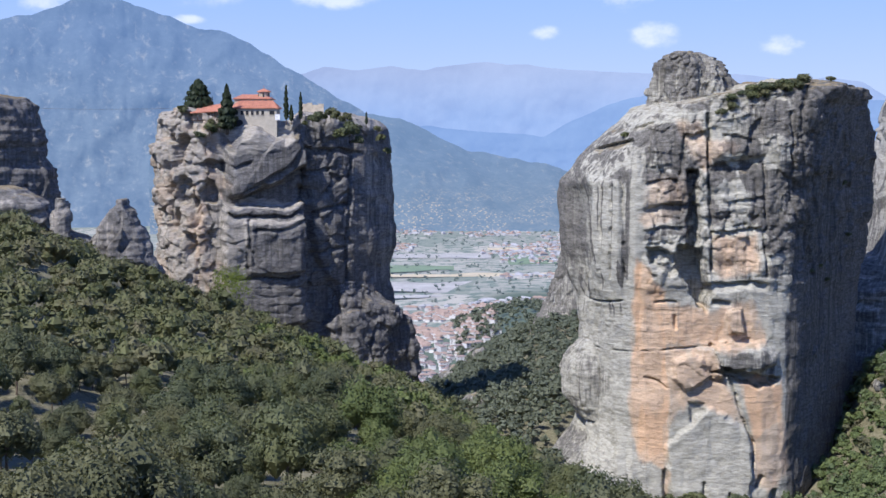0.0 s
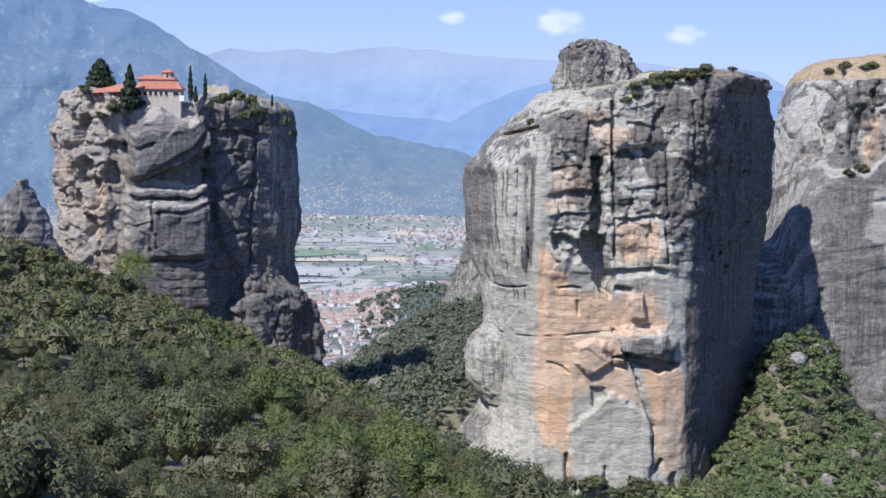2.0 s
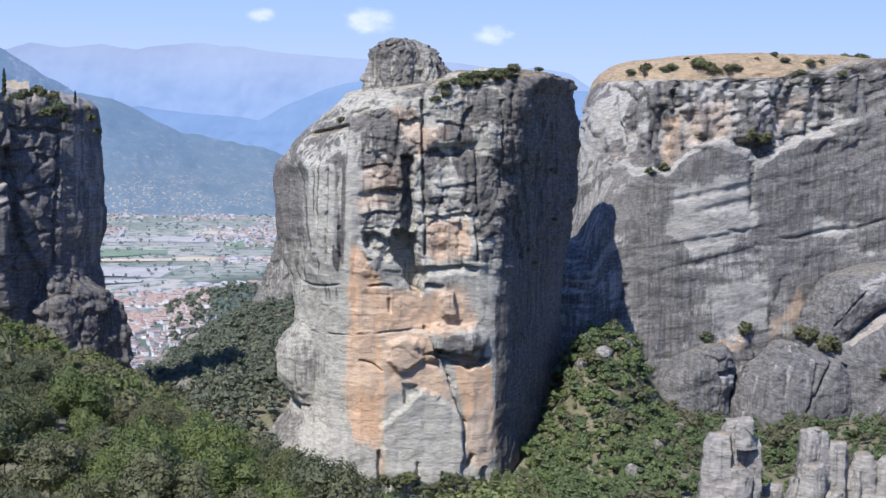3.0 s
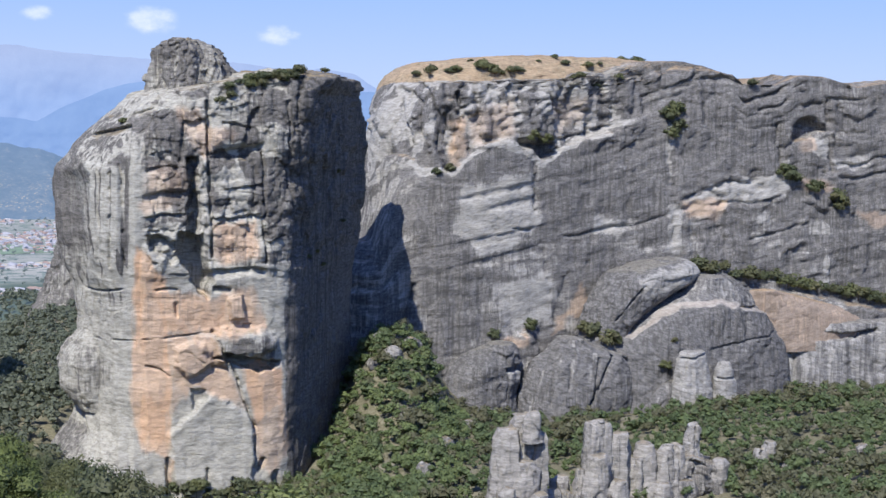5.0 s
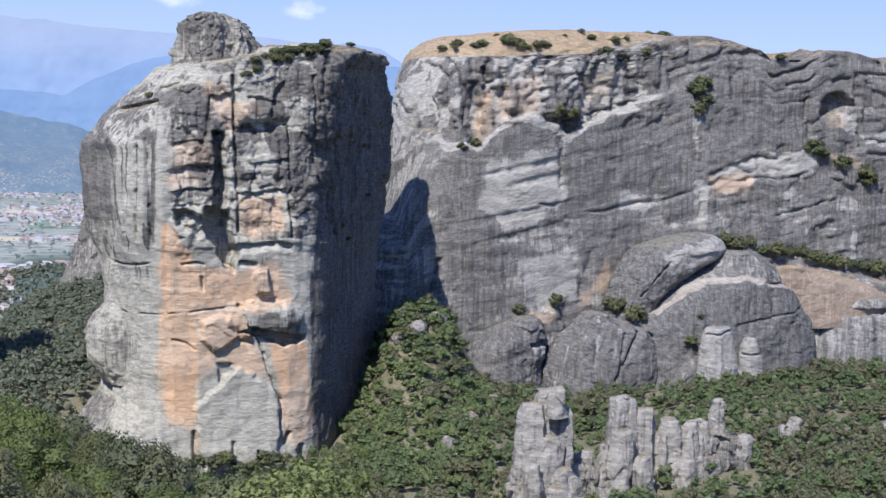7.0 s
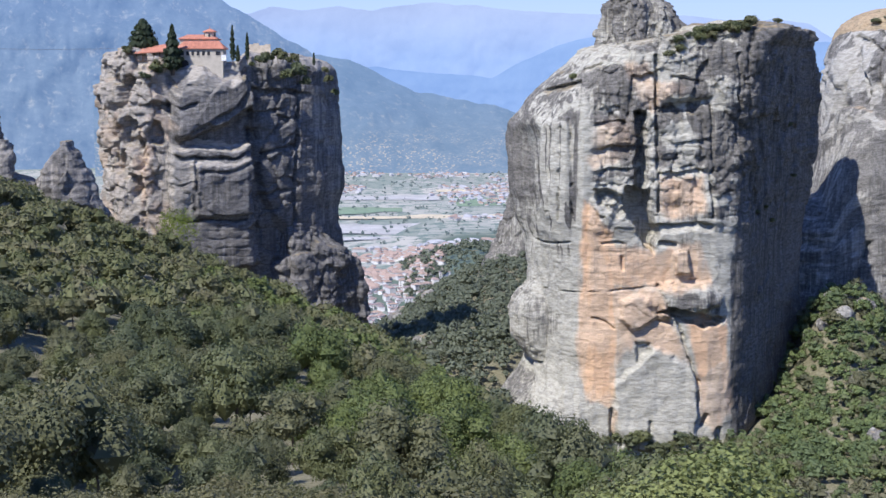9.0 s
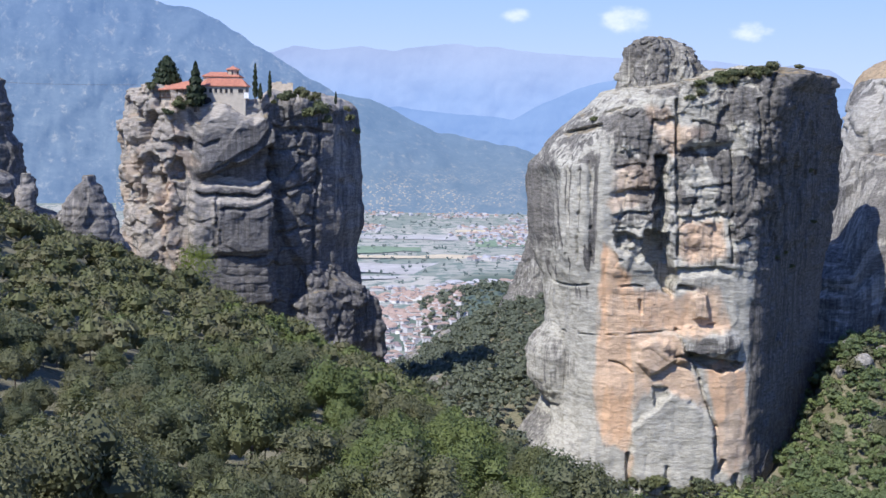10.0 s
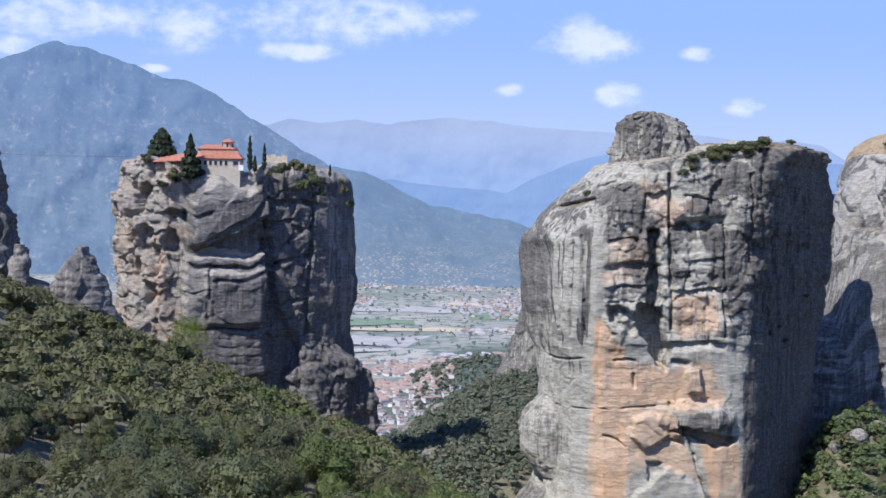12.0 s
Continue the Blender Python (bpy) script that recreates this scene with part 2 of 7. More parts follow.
def ground_material(name):
    """Dry soil and scrub near by, fields on the plain."""
    m, n = material(name)
    p = n.add("ShaderNodeNewGeometry").outputs["Position"]
    z = n.add("ShaderNodeSeparateXYZ", ins={0: p}).outputs[2]
    a, b = n.noise(p, 0.06, 6.0, 0.6), n.noise(p, 1.1, 5.0, 0.7)
    c = n.mix(n.ramp(b, 0.35, 0.7), (0.13, 0.125, 0.078), (0.27, 0.245, 0.165))
    c = n.mix(n.math("MULTIPLY", n.ramp(a, 0.50, 0.62), 0.75), c, (0.23, 0.215, 0.16))
    mp = n.add("ShaderNodeMapping", ins={"Vector": p, "Scale": (0.011, 0.0042, 0.0), "Rotation": (0, 0, 0.12)})
    v = n.add("ShaderNodeTexVoronoi", distance="CHEBYCHEV", ins={"Vector": mp.outputs[0], "Scale": 1.0})
    r = n.add("ShaderNodeValToRGB", ins={0: n.add("ShaderNodeSeparateColor", ins={0: v.outputs["Color"]}).outputs[0]})
    stops = [(0.0, (0.20, 0.25, 0.16)), (0.3, (0.34, 0.33, 0.25)), (0.5, (0.17, 0.23, 0.15)), (0.7, (0.42, 0.38, 0.30)), (1.0, (0.26, 0.29, 0.21))]
    while len(r.color_ramp.elements) < len(stops):
        r.color_ramp.elements.new(0.5)
    for e, (q, col) in zip(r.color_ramp.elements, stops):
        e.position, e.color = q, (*col, 1)
    d = n.noise(p, 0.05, 5.0, 0.65)
    fields = n.mix(n.ramp(d, 0.45, 0.62), r.outputs[0], (0.13, 0.18, 0.14))
    c = n.mix(n.ramp(z, 34.0, 12.0), c, fields)
    finish(n, c, 0.95, b, 0.6, 0.4, 0.1)
    return m


ROCK = rock_material("grey_rock", (0.37, 0.342, 0.305), (0.12, 0.116, 0.114), (0.50, 0.37, 0.27), amount=0.54, streak=0.45, dip=4)
TOWER_ROCK = rock_material("tower_rock", (0.445, 0.428, 0.368), (0.105, 0.099, 0.093), (0.70, 0.46, 0.29), amount=0.39, streak=0.55)
CLIFF_ROCK = rock_material("cliff_rock", (0.40, 0.385, 0.35), (0.125, 0.120, 0.114), (0.58, 0.42, 0.29), (0.40, 0.30, 0.19), amount=0.62, streak=0.75, dip=10)
HILL = rock_material("dry_grass_hill", (0.41, 0.31, 0.205), (0.22, 0.185, 0.125), (0.5, 0.36, 0.22), (0.42, 0.315, 0.205), amount=0.42)
DOME_ROCK = rock_material("dome_rock", (0.38, 0.367, 0.34), (0.12, 0.117, 0.114), (0.58, 0.42, 0.29), (0.26, 0.245, 0.21), amount=0.62, streak=0.7, dip=-14)
PALE_ROCK = rock_material("pale_rock", (0.37, 0.352, 0.32), (0.10, 0.098, 0.094), amount=0.5, streak=0.8)
OAK = leaf_material("oak_leaves", [(0.070, 0.088, 0.053), (0.152, 0.150, 0.074), (0.094, 0.112, 0.060), (0.140, 0.152, 0.064), (0.176, 0.152, 0.095)])
DRY_OAK = leaf_material("dry_oak_leaves", [(0.100, 0.108, 0.066), (0.170, 0.158, 0.094), (0.125, 0.130, 0.074), (0.200, 0.178, 0.112)], 0.6)
MAPLE = leaf_material("bright_leaves", [(0.088, 0.120, 0.042), (0.148, 0.182, 0.056), (0.110, 0.146, 0.050)])
WOODS = leaf_material("woodland_leaves", [(0.080, 0.118, 0.062), (0.150, 0.188, 0.080), (0.105, 0.148, 0.068), (0.175, 0.225, 0.085), (0.170, 0.165, 0.095)], 0.75)
# paler, greyer leaf tones: the haze of distance is mixed into the colour
HAZED_WOODS = leaf_material("hazed_woodland_leaves", [(0.105, 0.130, 0.100), (0.160, 0.180, 0.128), (0.130, 0.155, 0.112)], 0.9)
CYPRESS = leaf_material("cypress_leaves", [(0.018, 0.032, 0.016), (0.03, 0.045, 0.022)])
IVY = leaf_material("ivy_leaves", [(0.14, 0.19, 0.03), (0.18, 0.22, 0.04)])
BARK = plain_material("bark", (0.14, 0.11, 0.085), 0.9, 3.0, 0.4)
GROUND = ground_material("ground")
# ---------------------------------------------------------------- the land
# bearing, distance and height against the eye of places on the ground
SPUR = [
    (-21.23, 152, -38.3), (-18.06, 149, -38.3), (-9.07, 143, -38.3), (0.38, 160, -43.4), (4.18, 203, -54.9),
    (-17.97, 208, -38.7), (-9.04, 220, -44.2), (-2.00, 226, -49.9), (-17.88, 307, -35.2), (-11.29, 317, -48.5), (-5.53, 331, -61.7),
    (-1.04, 320, -67.3), (-20.94, 403, -21.4), (-17.83, 405, -26.7), (-14.60, 408, -37.9), (-11.26, 432, -47.6), (-7.84, 456, -63.9), (-4.34, 472, -80.3),
    (-1.16, 452, -87.5), (2.28, 377, -87.9), (4.18, 312, -80.4),
]
RAVINE = [
    (-6.71, 607, -117.9), (-1.17, 584, -131.3), (1.57, 518, -131.8), (-13.54, 620, -87.7), (-20.99, 646, -57.8), (5.08, 946, -118.4), (4.15, 972, -127.5), (2.51, 981, -145.8), (1.56, 980, -156.4), (0.14, 904, -161.7), (-1.16, 848, -163.0), (1.80, 565, -117.6),
    (3.47, 528, -124.2), (7.42, 930, -119.0), (5.11, 581, -113.3), (10.34, 508, -147.0), (8.89, 381, -124.0), (4.38, 444, -115.5), (15.18, 293, -97.9),
    (17.51, 464, -120.4), (22.18, 488, -120.8), (26.69, 506, -122.8), (30.32, 524, -120.2), (30.69, 317, -111.9), (22.37, 295, -108.5),
    (20.29, 567, -103.5), (19.34, 577, -86.7), (18.07, 555, -94.5), (17.36, 540, -105.7), (18.76, 552, -94.0), (19.94, 641, -109.0), (17.14, 513, -121.6), (25.55, 611, -129.0), (32.31, 652, -123.4), (38.70, 700, -123.2),
    (17.95, 560, -83.5), (16.95, 552, -106.0), (16.60, 545, -119.0), (15.57, 520, -131.0), (14.65, 495, -134.0), (16.2, 470, -127.0), (19.5, 362, -130.0), (21.8, 378, -131.0), (17.6, 350, -124.0), (20.5, 335, -122.0), (20.90, 564, -124.0), (25.53, 731, -140.7), (36.60, 821, -133.7),
]
NEAR = [
    (-61.47, 4, -2.2), (-31.51, 4, -2.2), (0.00, 4, -2.2), (31.51, 4, -2.2), (61.47, 4, -2.2), (-31.51, 10, -4.6), (0.00, 9, -4.6), (31.51, 10, -4.6),
    (-26.34, 38, -14), (-8.49, 38, -14.5), (10.60, 36, -13.6), (23.22, 38, -16), (41.70, 39, -16), (-21.13, 85, -28), (0.00, 85, -29), (14.83, 85, -33), (31.51, 86, -36),
    (21.13, 171, -66), (37.65, 173, -66), (-46.72, 87, -20), (-51.68, 244, -30), (-51.68, 586, -30), (56.60, 245, -80), (56.60, 589, -60),
]
ROUND = [
    (-90, 4, -2), (90, 4, -2), (180, 4, -1.6), (-135, 4, -1.7), (135, 4, -1.7), (-100, 60, -8), (100, 60, -14), (180, 60, 6), (-100, 500, -10),
    (100, 500, -40), (180, 500, 60), (-140, 500, 40), (140, 500, 20), (-100, 2000, -160), (100, 2000, -160), (180, 2000, 40),
]
FAR = [(b, r, z) for b in (-40, -25, -12, -4, 0, 8, 16, 28, 45) for r, z in ((1413, -246), (1789, -250), (2825, -250), (4700, -250))]
LOW = [(1.79, 1649, -209.8), (2.97, 1650, -202.3), (4.14, 1605, -196.6)] + [(b, 1187, -243) for b in (-6, -3, -1, 0, 1, 2, 3)]
_spots = np.array(SPUR + RAVINE + NEAR + ROUND + FAR + LOW, float)


def _plane(b, r):
    return np.stack([np.asarray(b) / 14.0, np.log(np.maximum(r, 1.0)) * 1.6], 1)


_at = _plane(_spots[:, 0], _spots[:, 1])
_gap = np.linalg.norm(_at[:, None] - _at[None], axis=2)
_pull = np.linalg.solve(_gap + 0.02 * np.eye(len(_at)) * -1, _spots[:, 2] / _spots[:, 1])


def land(x, y):
    """The ground's height at x, y (arrays)."""
    x, y = np.atleast_1d(np.asarray(x, float)), np.atleast_1d(np.asarray(y, float))
    r = np.hypot(x, y)
    q = _plane(np.degrees(np.arctan2(x, y)), r)
    out = np.empty(len(x))
    for i in range(0, len(x), 4000):
        d = np.linalg.norm(q[i:i + 4000, None] - _at[None], axis=2)
        out[i:i + 4000] = d @ _pull
    z = EYE + out * np.maximum(r, 1.0)
    bumps = fbm(np.stack([x, y, 0 * x], 1) / 24.0, 4, 5) * np.clip(r / 90, 0, 1) * 1.6 * (1 - smooth(r, 900, 1400))
    return np.maximum(z + bumps, -3 + 0.8 * smooth(r, 900, 1400))


def ground_sheet():
    b = np.concatenate([np.linspace(-180, -34, 50)[:-1], np.linspace(-34, 46, 260), np.linspace(46, 180, 50)[1:-1]])
    r = np.concatenate([[1.2], np.geomspace(2.5, 1300, 170), np.linspace(1330, 4950, 60)])
    B, Rr = np.meshgrid(np.radians(b), r, indexing="ij")
    x, y = (Rr * np.sin(B)).ravel(), (Rr * np.cos(B)).ravel()
    v = np.stack([x, y, land(x, y)], 1)
    nb, nr = len(b), len(r)
    i, j = np.meshgrid(np.arange(nb), np.arange(nr - 1), indexing="ij")
    k = (i + 1) % nb
    f = np.stack([i * nr + j, i * nr + j + 1, k * nr + j + 1, k * nr + j], 2).reshape(-1, 4)
    centre = len(v)
    v = np.vstack([v, [[0, 0, EYE - 1.7]]])
    ob = linked("ground", mesh_of("ground", v, f), GROUND)
    cap = np.stack([np.full(nb, centre), np.arange(nb) * nr, (np.arange(nb) + 1) % nb * nr], 1)
    near = linked("ground_near", mesh_of("ground_near", v[np.unique(cap)], np.searchsorted(np.unique(cap), cap)), GROUND)
    tagged(near, "trodden stony ground at the edge of the viewpoint", "ground", kind="structure")
    return tagged(ob, "wooded dry hillsides that fall to a wide plain with fields", "ground", kind="structure")


ground_sheet()


# ---------------------------------------------------------------- far mountains
def ridge(name, crest, dist, foot, mat, label, rough=1.0, back=260.0, seed=3, n=420, rows=46):
    """A mountain side: a crest line (bearing, height in degrees) over a foot at a lower height, leaning back."""
    c = np.array(crest, float).reshape(-1, 2)
    b = np.linspace(c[0, 0], c[-1, 0], n)
    e = np.interp(b, c[:, 0], c[:, 1])
    for _ in range(2):
        e[1:-1] = (e[:-2] + 2 * e[1:-1] + e[2:]) / 4
    k = np.linspace(0, 1, rows)
    B, K = np.meshgrid(np.radians(b), k, indexing="ij")
    E = np.repeat(e[:, None], rows, 1)
    top = np.tan(np.radians(E)) * dist
    z = EYE + foot + (top - foot) * K
    x0, y0 = np.sin(B) * dist, np.cos(B) * dist
    p = np.stack([x0.ravel(), y0.ravel(), z.ravel() * 1.4], 1)
    gully = fbm(p / 210.0, 5, seed) * 60 * rough + (1 - np.abs(fbm(p * [1, 1, 0.25] / 110.0, 3, seed + 9))) * 26 * rough
    d = dist - back * (1 - K.ravel()) + gully * np.sin(np.pi * np.clip(K.ravel(), 0, 1)) ** 0.6
    crest_noise = fbm(np.stack([B.ravel() * dist / 70, 0 * d, 0 * d], 1), 5, seed + 4) * 8 * rough * K.ravel() ** 6
    v = np.stack([np.sin(B.ravel()) * d, np.cos(B.ravel()) * d, z.ravel() + crest_noise], 1)
    i, j = np.meshgrid(np.arange(n - 1), np.arange(rows - 1), indexing="ij")
    a = i * rows + j
    f = np.stack([a, a + rows, a + rows + 1, a + 1], 2).reshape(-1, 4)
    ob = linked(name, mesh_of(name, v, f), mat)
    return tagged(ob, label, "mountain", kind="structure")


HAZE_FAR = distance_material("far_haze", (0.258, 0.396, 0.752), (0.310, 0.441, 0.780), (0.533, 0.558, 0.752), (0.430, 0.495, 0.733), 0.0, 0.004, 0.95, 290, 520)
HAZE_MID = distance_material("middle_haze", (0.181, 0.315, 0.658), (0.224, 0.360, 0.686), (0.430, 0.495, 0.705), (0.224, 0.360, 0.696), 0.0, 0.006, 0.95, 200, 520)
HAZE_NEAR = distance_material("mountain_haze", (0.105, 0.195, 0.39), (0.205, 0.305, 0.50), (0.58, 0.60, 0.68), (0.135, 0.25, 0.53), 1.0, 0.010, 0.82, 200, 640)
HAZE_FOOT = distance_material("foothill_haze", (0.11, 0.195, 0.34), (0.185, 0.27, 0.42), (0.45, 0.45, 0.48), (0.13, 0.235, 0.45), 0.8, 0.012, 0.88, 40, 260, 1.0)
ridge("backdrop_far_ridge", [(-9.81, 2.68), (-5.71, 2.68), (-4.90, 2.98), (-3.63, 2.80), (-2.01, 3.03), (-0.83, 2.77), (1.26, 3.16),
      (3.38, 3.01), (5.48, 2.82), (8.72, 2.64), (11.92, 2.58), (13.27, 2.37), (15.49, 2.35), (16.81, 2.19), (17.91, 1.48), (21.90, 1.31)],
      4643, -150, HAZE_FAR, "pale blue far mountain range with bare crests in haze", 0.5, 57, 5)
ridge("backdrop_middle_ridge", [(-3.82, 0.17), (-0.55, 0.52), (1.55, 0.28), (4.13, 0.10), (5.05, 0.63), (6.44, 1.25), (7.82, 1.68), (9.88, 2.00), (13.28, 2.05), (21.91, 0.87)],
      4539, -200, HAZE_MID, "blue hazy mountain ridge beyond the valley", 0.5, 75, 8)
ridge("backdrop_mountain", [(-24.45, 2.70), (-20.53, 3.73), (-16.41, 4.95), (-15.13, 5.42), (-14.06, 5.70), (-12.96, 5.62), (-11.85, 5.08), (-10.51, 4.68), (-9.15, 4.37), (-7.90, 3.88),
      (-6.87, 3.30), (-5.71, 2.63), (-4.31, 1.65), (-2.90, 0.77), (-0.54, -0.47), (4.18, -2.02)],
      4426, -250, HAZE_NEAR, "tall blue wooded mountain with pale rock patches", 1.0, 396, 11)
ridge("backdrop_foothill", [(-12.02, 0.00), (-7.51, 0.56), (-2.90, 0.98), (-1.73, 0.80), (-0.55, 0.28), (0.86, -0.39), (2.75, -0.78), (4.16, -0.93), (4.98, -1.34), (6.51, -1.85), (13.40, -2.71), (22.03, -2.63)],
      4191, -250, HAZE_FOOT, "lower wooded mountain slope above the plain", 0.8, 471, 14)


# ---------------------------------------------------------------- rocks
def facets(p, seed):
    """Broken rock: joint blocks on a lattice of 1. Gives each block's own step and tilt, and the joints between them."""
    q = p + 0.18 * np.stack([grid_noise(p * 1.7, seed + 1), grid_noise(p * 1.7 + 9, seed + 2), grid_noise(p * 1.7 + 21, seed + 3)], 1)
    i = np.floor(q).astype(np.int64)
    d1, d2 = np.full(len(q), 9.0), np.full(len(q), 9.0)
    step = np.zeros(len(q))
    for c in range(27):
        k = i + np.array([c % 3 - 1, c // 3 % 3 - 1, c // 9 - 1])
        h = (k[:, 0] * 73856093 ^ k[:, 1] * 19349663 ^ k[:, 2] * 83492791 ^ seed * 2654435) & 0x7FFFFFFF
        h = (h * 1103515245 + 12345) & 0x7FFFFFFF
        h ^= h >> 11
        j = np.stack([h & 255, h >> 8 & 255, h >> 16 & 255], 1) / 255.0
        w = q - (k + 0.15 + 0.7 * j)
        d = (w * w).sum(1)
        own = (j[:, 0] * 7.3 + j[:, 1] * 3.1) % 1.0 * 2 - 1 + (w * (j - 0.5)).sum(1) * 2.2
        near = d < d1
        d2 = np.where(near, d1, np.minimum(d2, d))
        step = np.where(near, own, step)
        d1 = np.where(near, d, d1)
    return step, smooth(np.sqrt(d1) - np.sqrt(d2), -0.10, -0.02)


SURFACES = {}


def curve_closed(pts, n, front=2.5):
    """A rounded closed outline through pts (across 0..1, back 0..1), denser on the front."""
    p = np.array(pts, float)
    m = len(p)
    t = np.linspace(0, m, 1200, endpoint=False)
    i = t.astype(int)
    f = (t - i)[:, None]
    a, b, c, d = p[(i - 1) % m], p[i % m], p[(i + 1) % m], p[(i + 2) % m]
    q = 0.5 * (2 * b + (c - a) * f + (2 * a - 5 * b + 4 * c - d) * f ** 2 + (3 * b - a - 3 * c + d) * f ** 3)
    step = np.linalg.norm(np.roll(q, -1, 0) - q, axis=1) * np.where(q[:, 1] < 0.62, front, 0.5)
    s = np.concatenate([[0], np.cumsum(step)])
    u = np.linspace(0, s[-1], n, endpoint=False)
    q2 = np.vstack([q, q[:1]])
    return np.stack([np.interp(u, s, q2[:, 0]), np.interp(u, s, q2[:, 1])], 1)


ROUND_PLAN = [(0.0, 0.5), (0.1, 0.15), (0.38, 0.0), (0.66, 0.03), (0.9, 0.2), (1.0, 0.55), (0.85, 0.9), (0.5, 1.0), (0.14, 0.88)]


def rock(name, rows, plan, front, depth, across=160, up=120, lumps=3.0, flutes=1.2, beds=0.8, fine=0.5, dome=4.0, carve=None, stain=None, crown=None, calm=None,
         mat=None, seed=1, rings=14, blocks=0.6, grain=1.0, lean=0.0, parent=None, label="", category="", at_top=1.0, fw=2.5):
    """A rock with an outline: rows of height, left and right edge, from the foot up; a plan; and relief of lumps,
    run-off flutes and beds.
    carve(x, z) gives metres cut into (minus: standing out of) the front; stain(x, y, z) gives rust, dark crust (on some
    rocks with shade painted in) and fresh rock; crown(x) the top's change."""
    r = np.array(rows, float)
    r = r[np.argsort(r[:, 0])]
    q = curve_closed(plan, across, fw)
    k = np.linspace(0, 1, up)
    zz = r[0, 0] + (r[-1, 0] - r[0, 0]) * k
    xl, xr = np.interp(zz, r[:, 0], r[:, 1]), np.interp(zz, r[:, 0], r[:, 2])
    for _ in range(max(1, up // 60)):
        xl[1:-1] = (xl[:-2] + 2 * xl[1:-1] + xl[2:]) / 4
        xr[1:-1] = (xr[:-2] + 2 * xr[1:-1] + xr[2:]) / 4
    wide0 = (xr - xl).max()
    X = xl[:, None] + (xr - xl)[:, None] * q[None, :, 0]
    squeeze = np.clip((xr - xl) / wide0, 0.25, 1) ** 0.5
    Y = front + lean * (1 - k)[:, None] + depth * q[None, :, 1] * squeeze[:, None] + depth * 0.3 * (1 - squeeze[:, None])
    Z = np.repeat(zz[:, None], across, 1)
    tx, ty = np.roll(q[:, 0], -1) - np.roll(q[:, 0], 1), np.roll(q[:, 1], -1) - np.roll(q[:, 1], 1)
    nx, ny = ty * wide0 ** 0 * depth, -tx * wide0
    ln = np.hypot(nx, ny) + 1e-9
    nx, ny = nx / ln, ny / ln
    if nx[np.argmax(q[:, 0])] < 0:
        nx, ny = -nx, -ny
    NX, NY = np.repeat(nx[None], up, 0), np.repeat(ny[None], up, 0)
    # the top: rings that close in
    s = np.cos(np.linspace(0, np.pi / 2, rings + 1))[1:]
    cx, cy = X[-1].mean(), Y[-1].mean()
    for si in s:
        X = np.vstack([X, cx + (X[up - 1] - cx) * si])
        Y = np.vstack([Y, cy + (Y[up - 1] - cy) * si])
        Z = np.vstack([Z, zz[-1] + (dome(X[-1]) * (1 - si) ** 0.75 if callable(dome) else dome * math.sqrt(max(0, 1 - si * si))) + np.zeros(across)])
        NX, NY = np.vstack([NX, nx * si]), np.vstack([NY, ny * si])
    x, y, z, NXf, NYf = X.ravel(), Y.ravel(), Z.ravel(), NX.ravel(), NY.ravel()
    p = np.stack([x, y, z], 1)
    top = np.sqrt(np.maximum(0, 1 - NXf ** 2 - NYf ** 2))
    d = lumps * fbm(p / (lumps * 9 + 4), 3, seed)
    d += flutes * (1 - 2.2 * np.abs(grid_noise(p / [5, 5, 70], seed + 2))) * smooth(grid_noise(p / [40, 40, 30], seed + 3), -0.6, 0.3)
    d += flutes * 0.45 * grid_noise(p / [2.0, 2.0, 24], seed + 4)
    bed = grid_noise(np.stack([x / 60, y / 60, z / 3.4 + fbm(p / 40, 2, seed + 6) * 1.5], 1), seed + 5)
    d += beds * np.clip(bed * 1.8, -1, 1) + beds * 0.5 * grid_noise(np.stack([x / 25, y / 25, z / 1.3], 1), seed + 7)
    quiet = calm(x, z) if calm else 1.0
    s1, j1 = facets(p / (np.array(grain) * np.array([15, 15, 19])), seed + 8)
    s2, j2 = facets(p / (np.array(grain) * np.array([5.5, 5.5, 4.6])), seed + 10)
    worn = smooth(fbm(p / 22, 2, seed + 12), -0.3, 0.3)
    d += quiet * blocks * (1.9 * s1 - 0.9 * j1 * worn + 0.8 * s2 * (0.4 + 0.6 * worn) - 0.3 * j2 * worn)
    d += fine * quiet * fbm(p / 2.4, 3, seed + 9)
    if carve:
        d -= carve(x, z) * smooth(-NYf, 0.0, 0.35)
    x2, y2 = x + NXf * d, y + NYf * d
    z2 = z + top * (d * 0.55)
    if crown:
        z2 = z2 + crown(x) * smooth(z, zz[0], zz[-1]) ** 2
    v = np.stack([x2, y2, z2], 1)
    n = X.shape[0]
    i, j = np.meshgrid(np.arange(n - 1), np.arange(across), indexing="ij")
    k2 = (j + 1) % across
    f = np.stack([i * across + j, i * across + k2, (i + 1) * across + k2, (i + 1) * across + j], 2).reshape(-1, 4)
    if np.cross(q[1] - q[0], q[across // 2] - q[0]) < 0:
        f = f[:, ::-1]
    base = np.array([cx, cy, zz[0]])
    me = mesh_of(name, v - base, f)
    if label or not parent:
        SURFACES.setdefault(name, BVHTree.FromPolygons(v.tolist(), f.tolist()))
    me.flip_normals() if me.polygons[across * (up // 2) + int(np.argmin(q[:, 1]))].normal.y > 0 else None
    col = me.attributes.new("stain", "FLOAT_COLOR", "POINT")
    c = np.zeros((len(v), 4), np.float32)
    if stain:
        a, b, e = stain(x, y, z)
        c[:, 0], c[:, 1], c[:, 2] = np.clip(a, 0, 1), np.clip(b, 0, 1), np.clip(e, 0, 1)
    col.data.foreach_set("color", c.ravel())
    ob = linked(name, me, mat or ROCK, parent, "", base - np.array(parent.location) if parent else base)
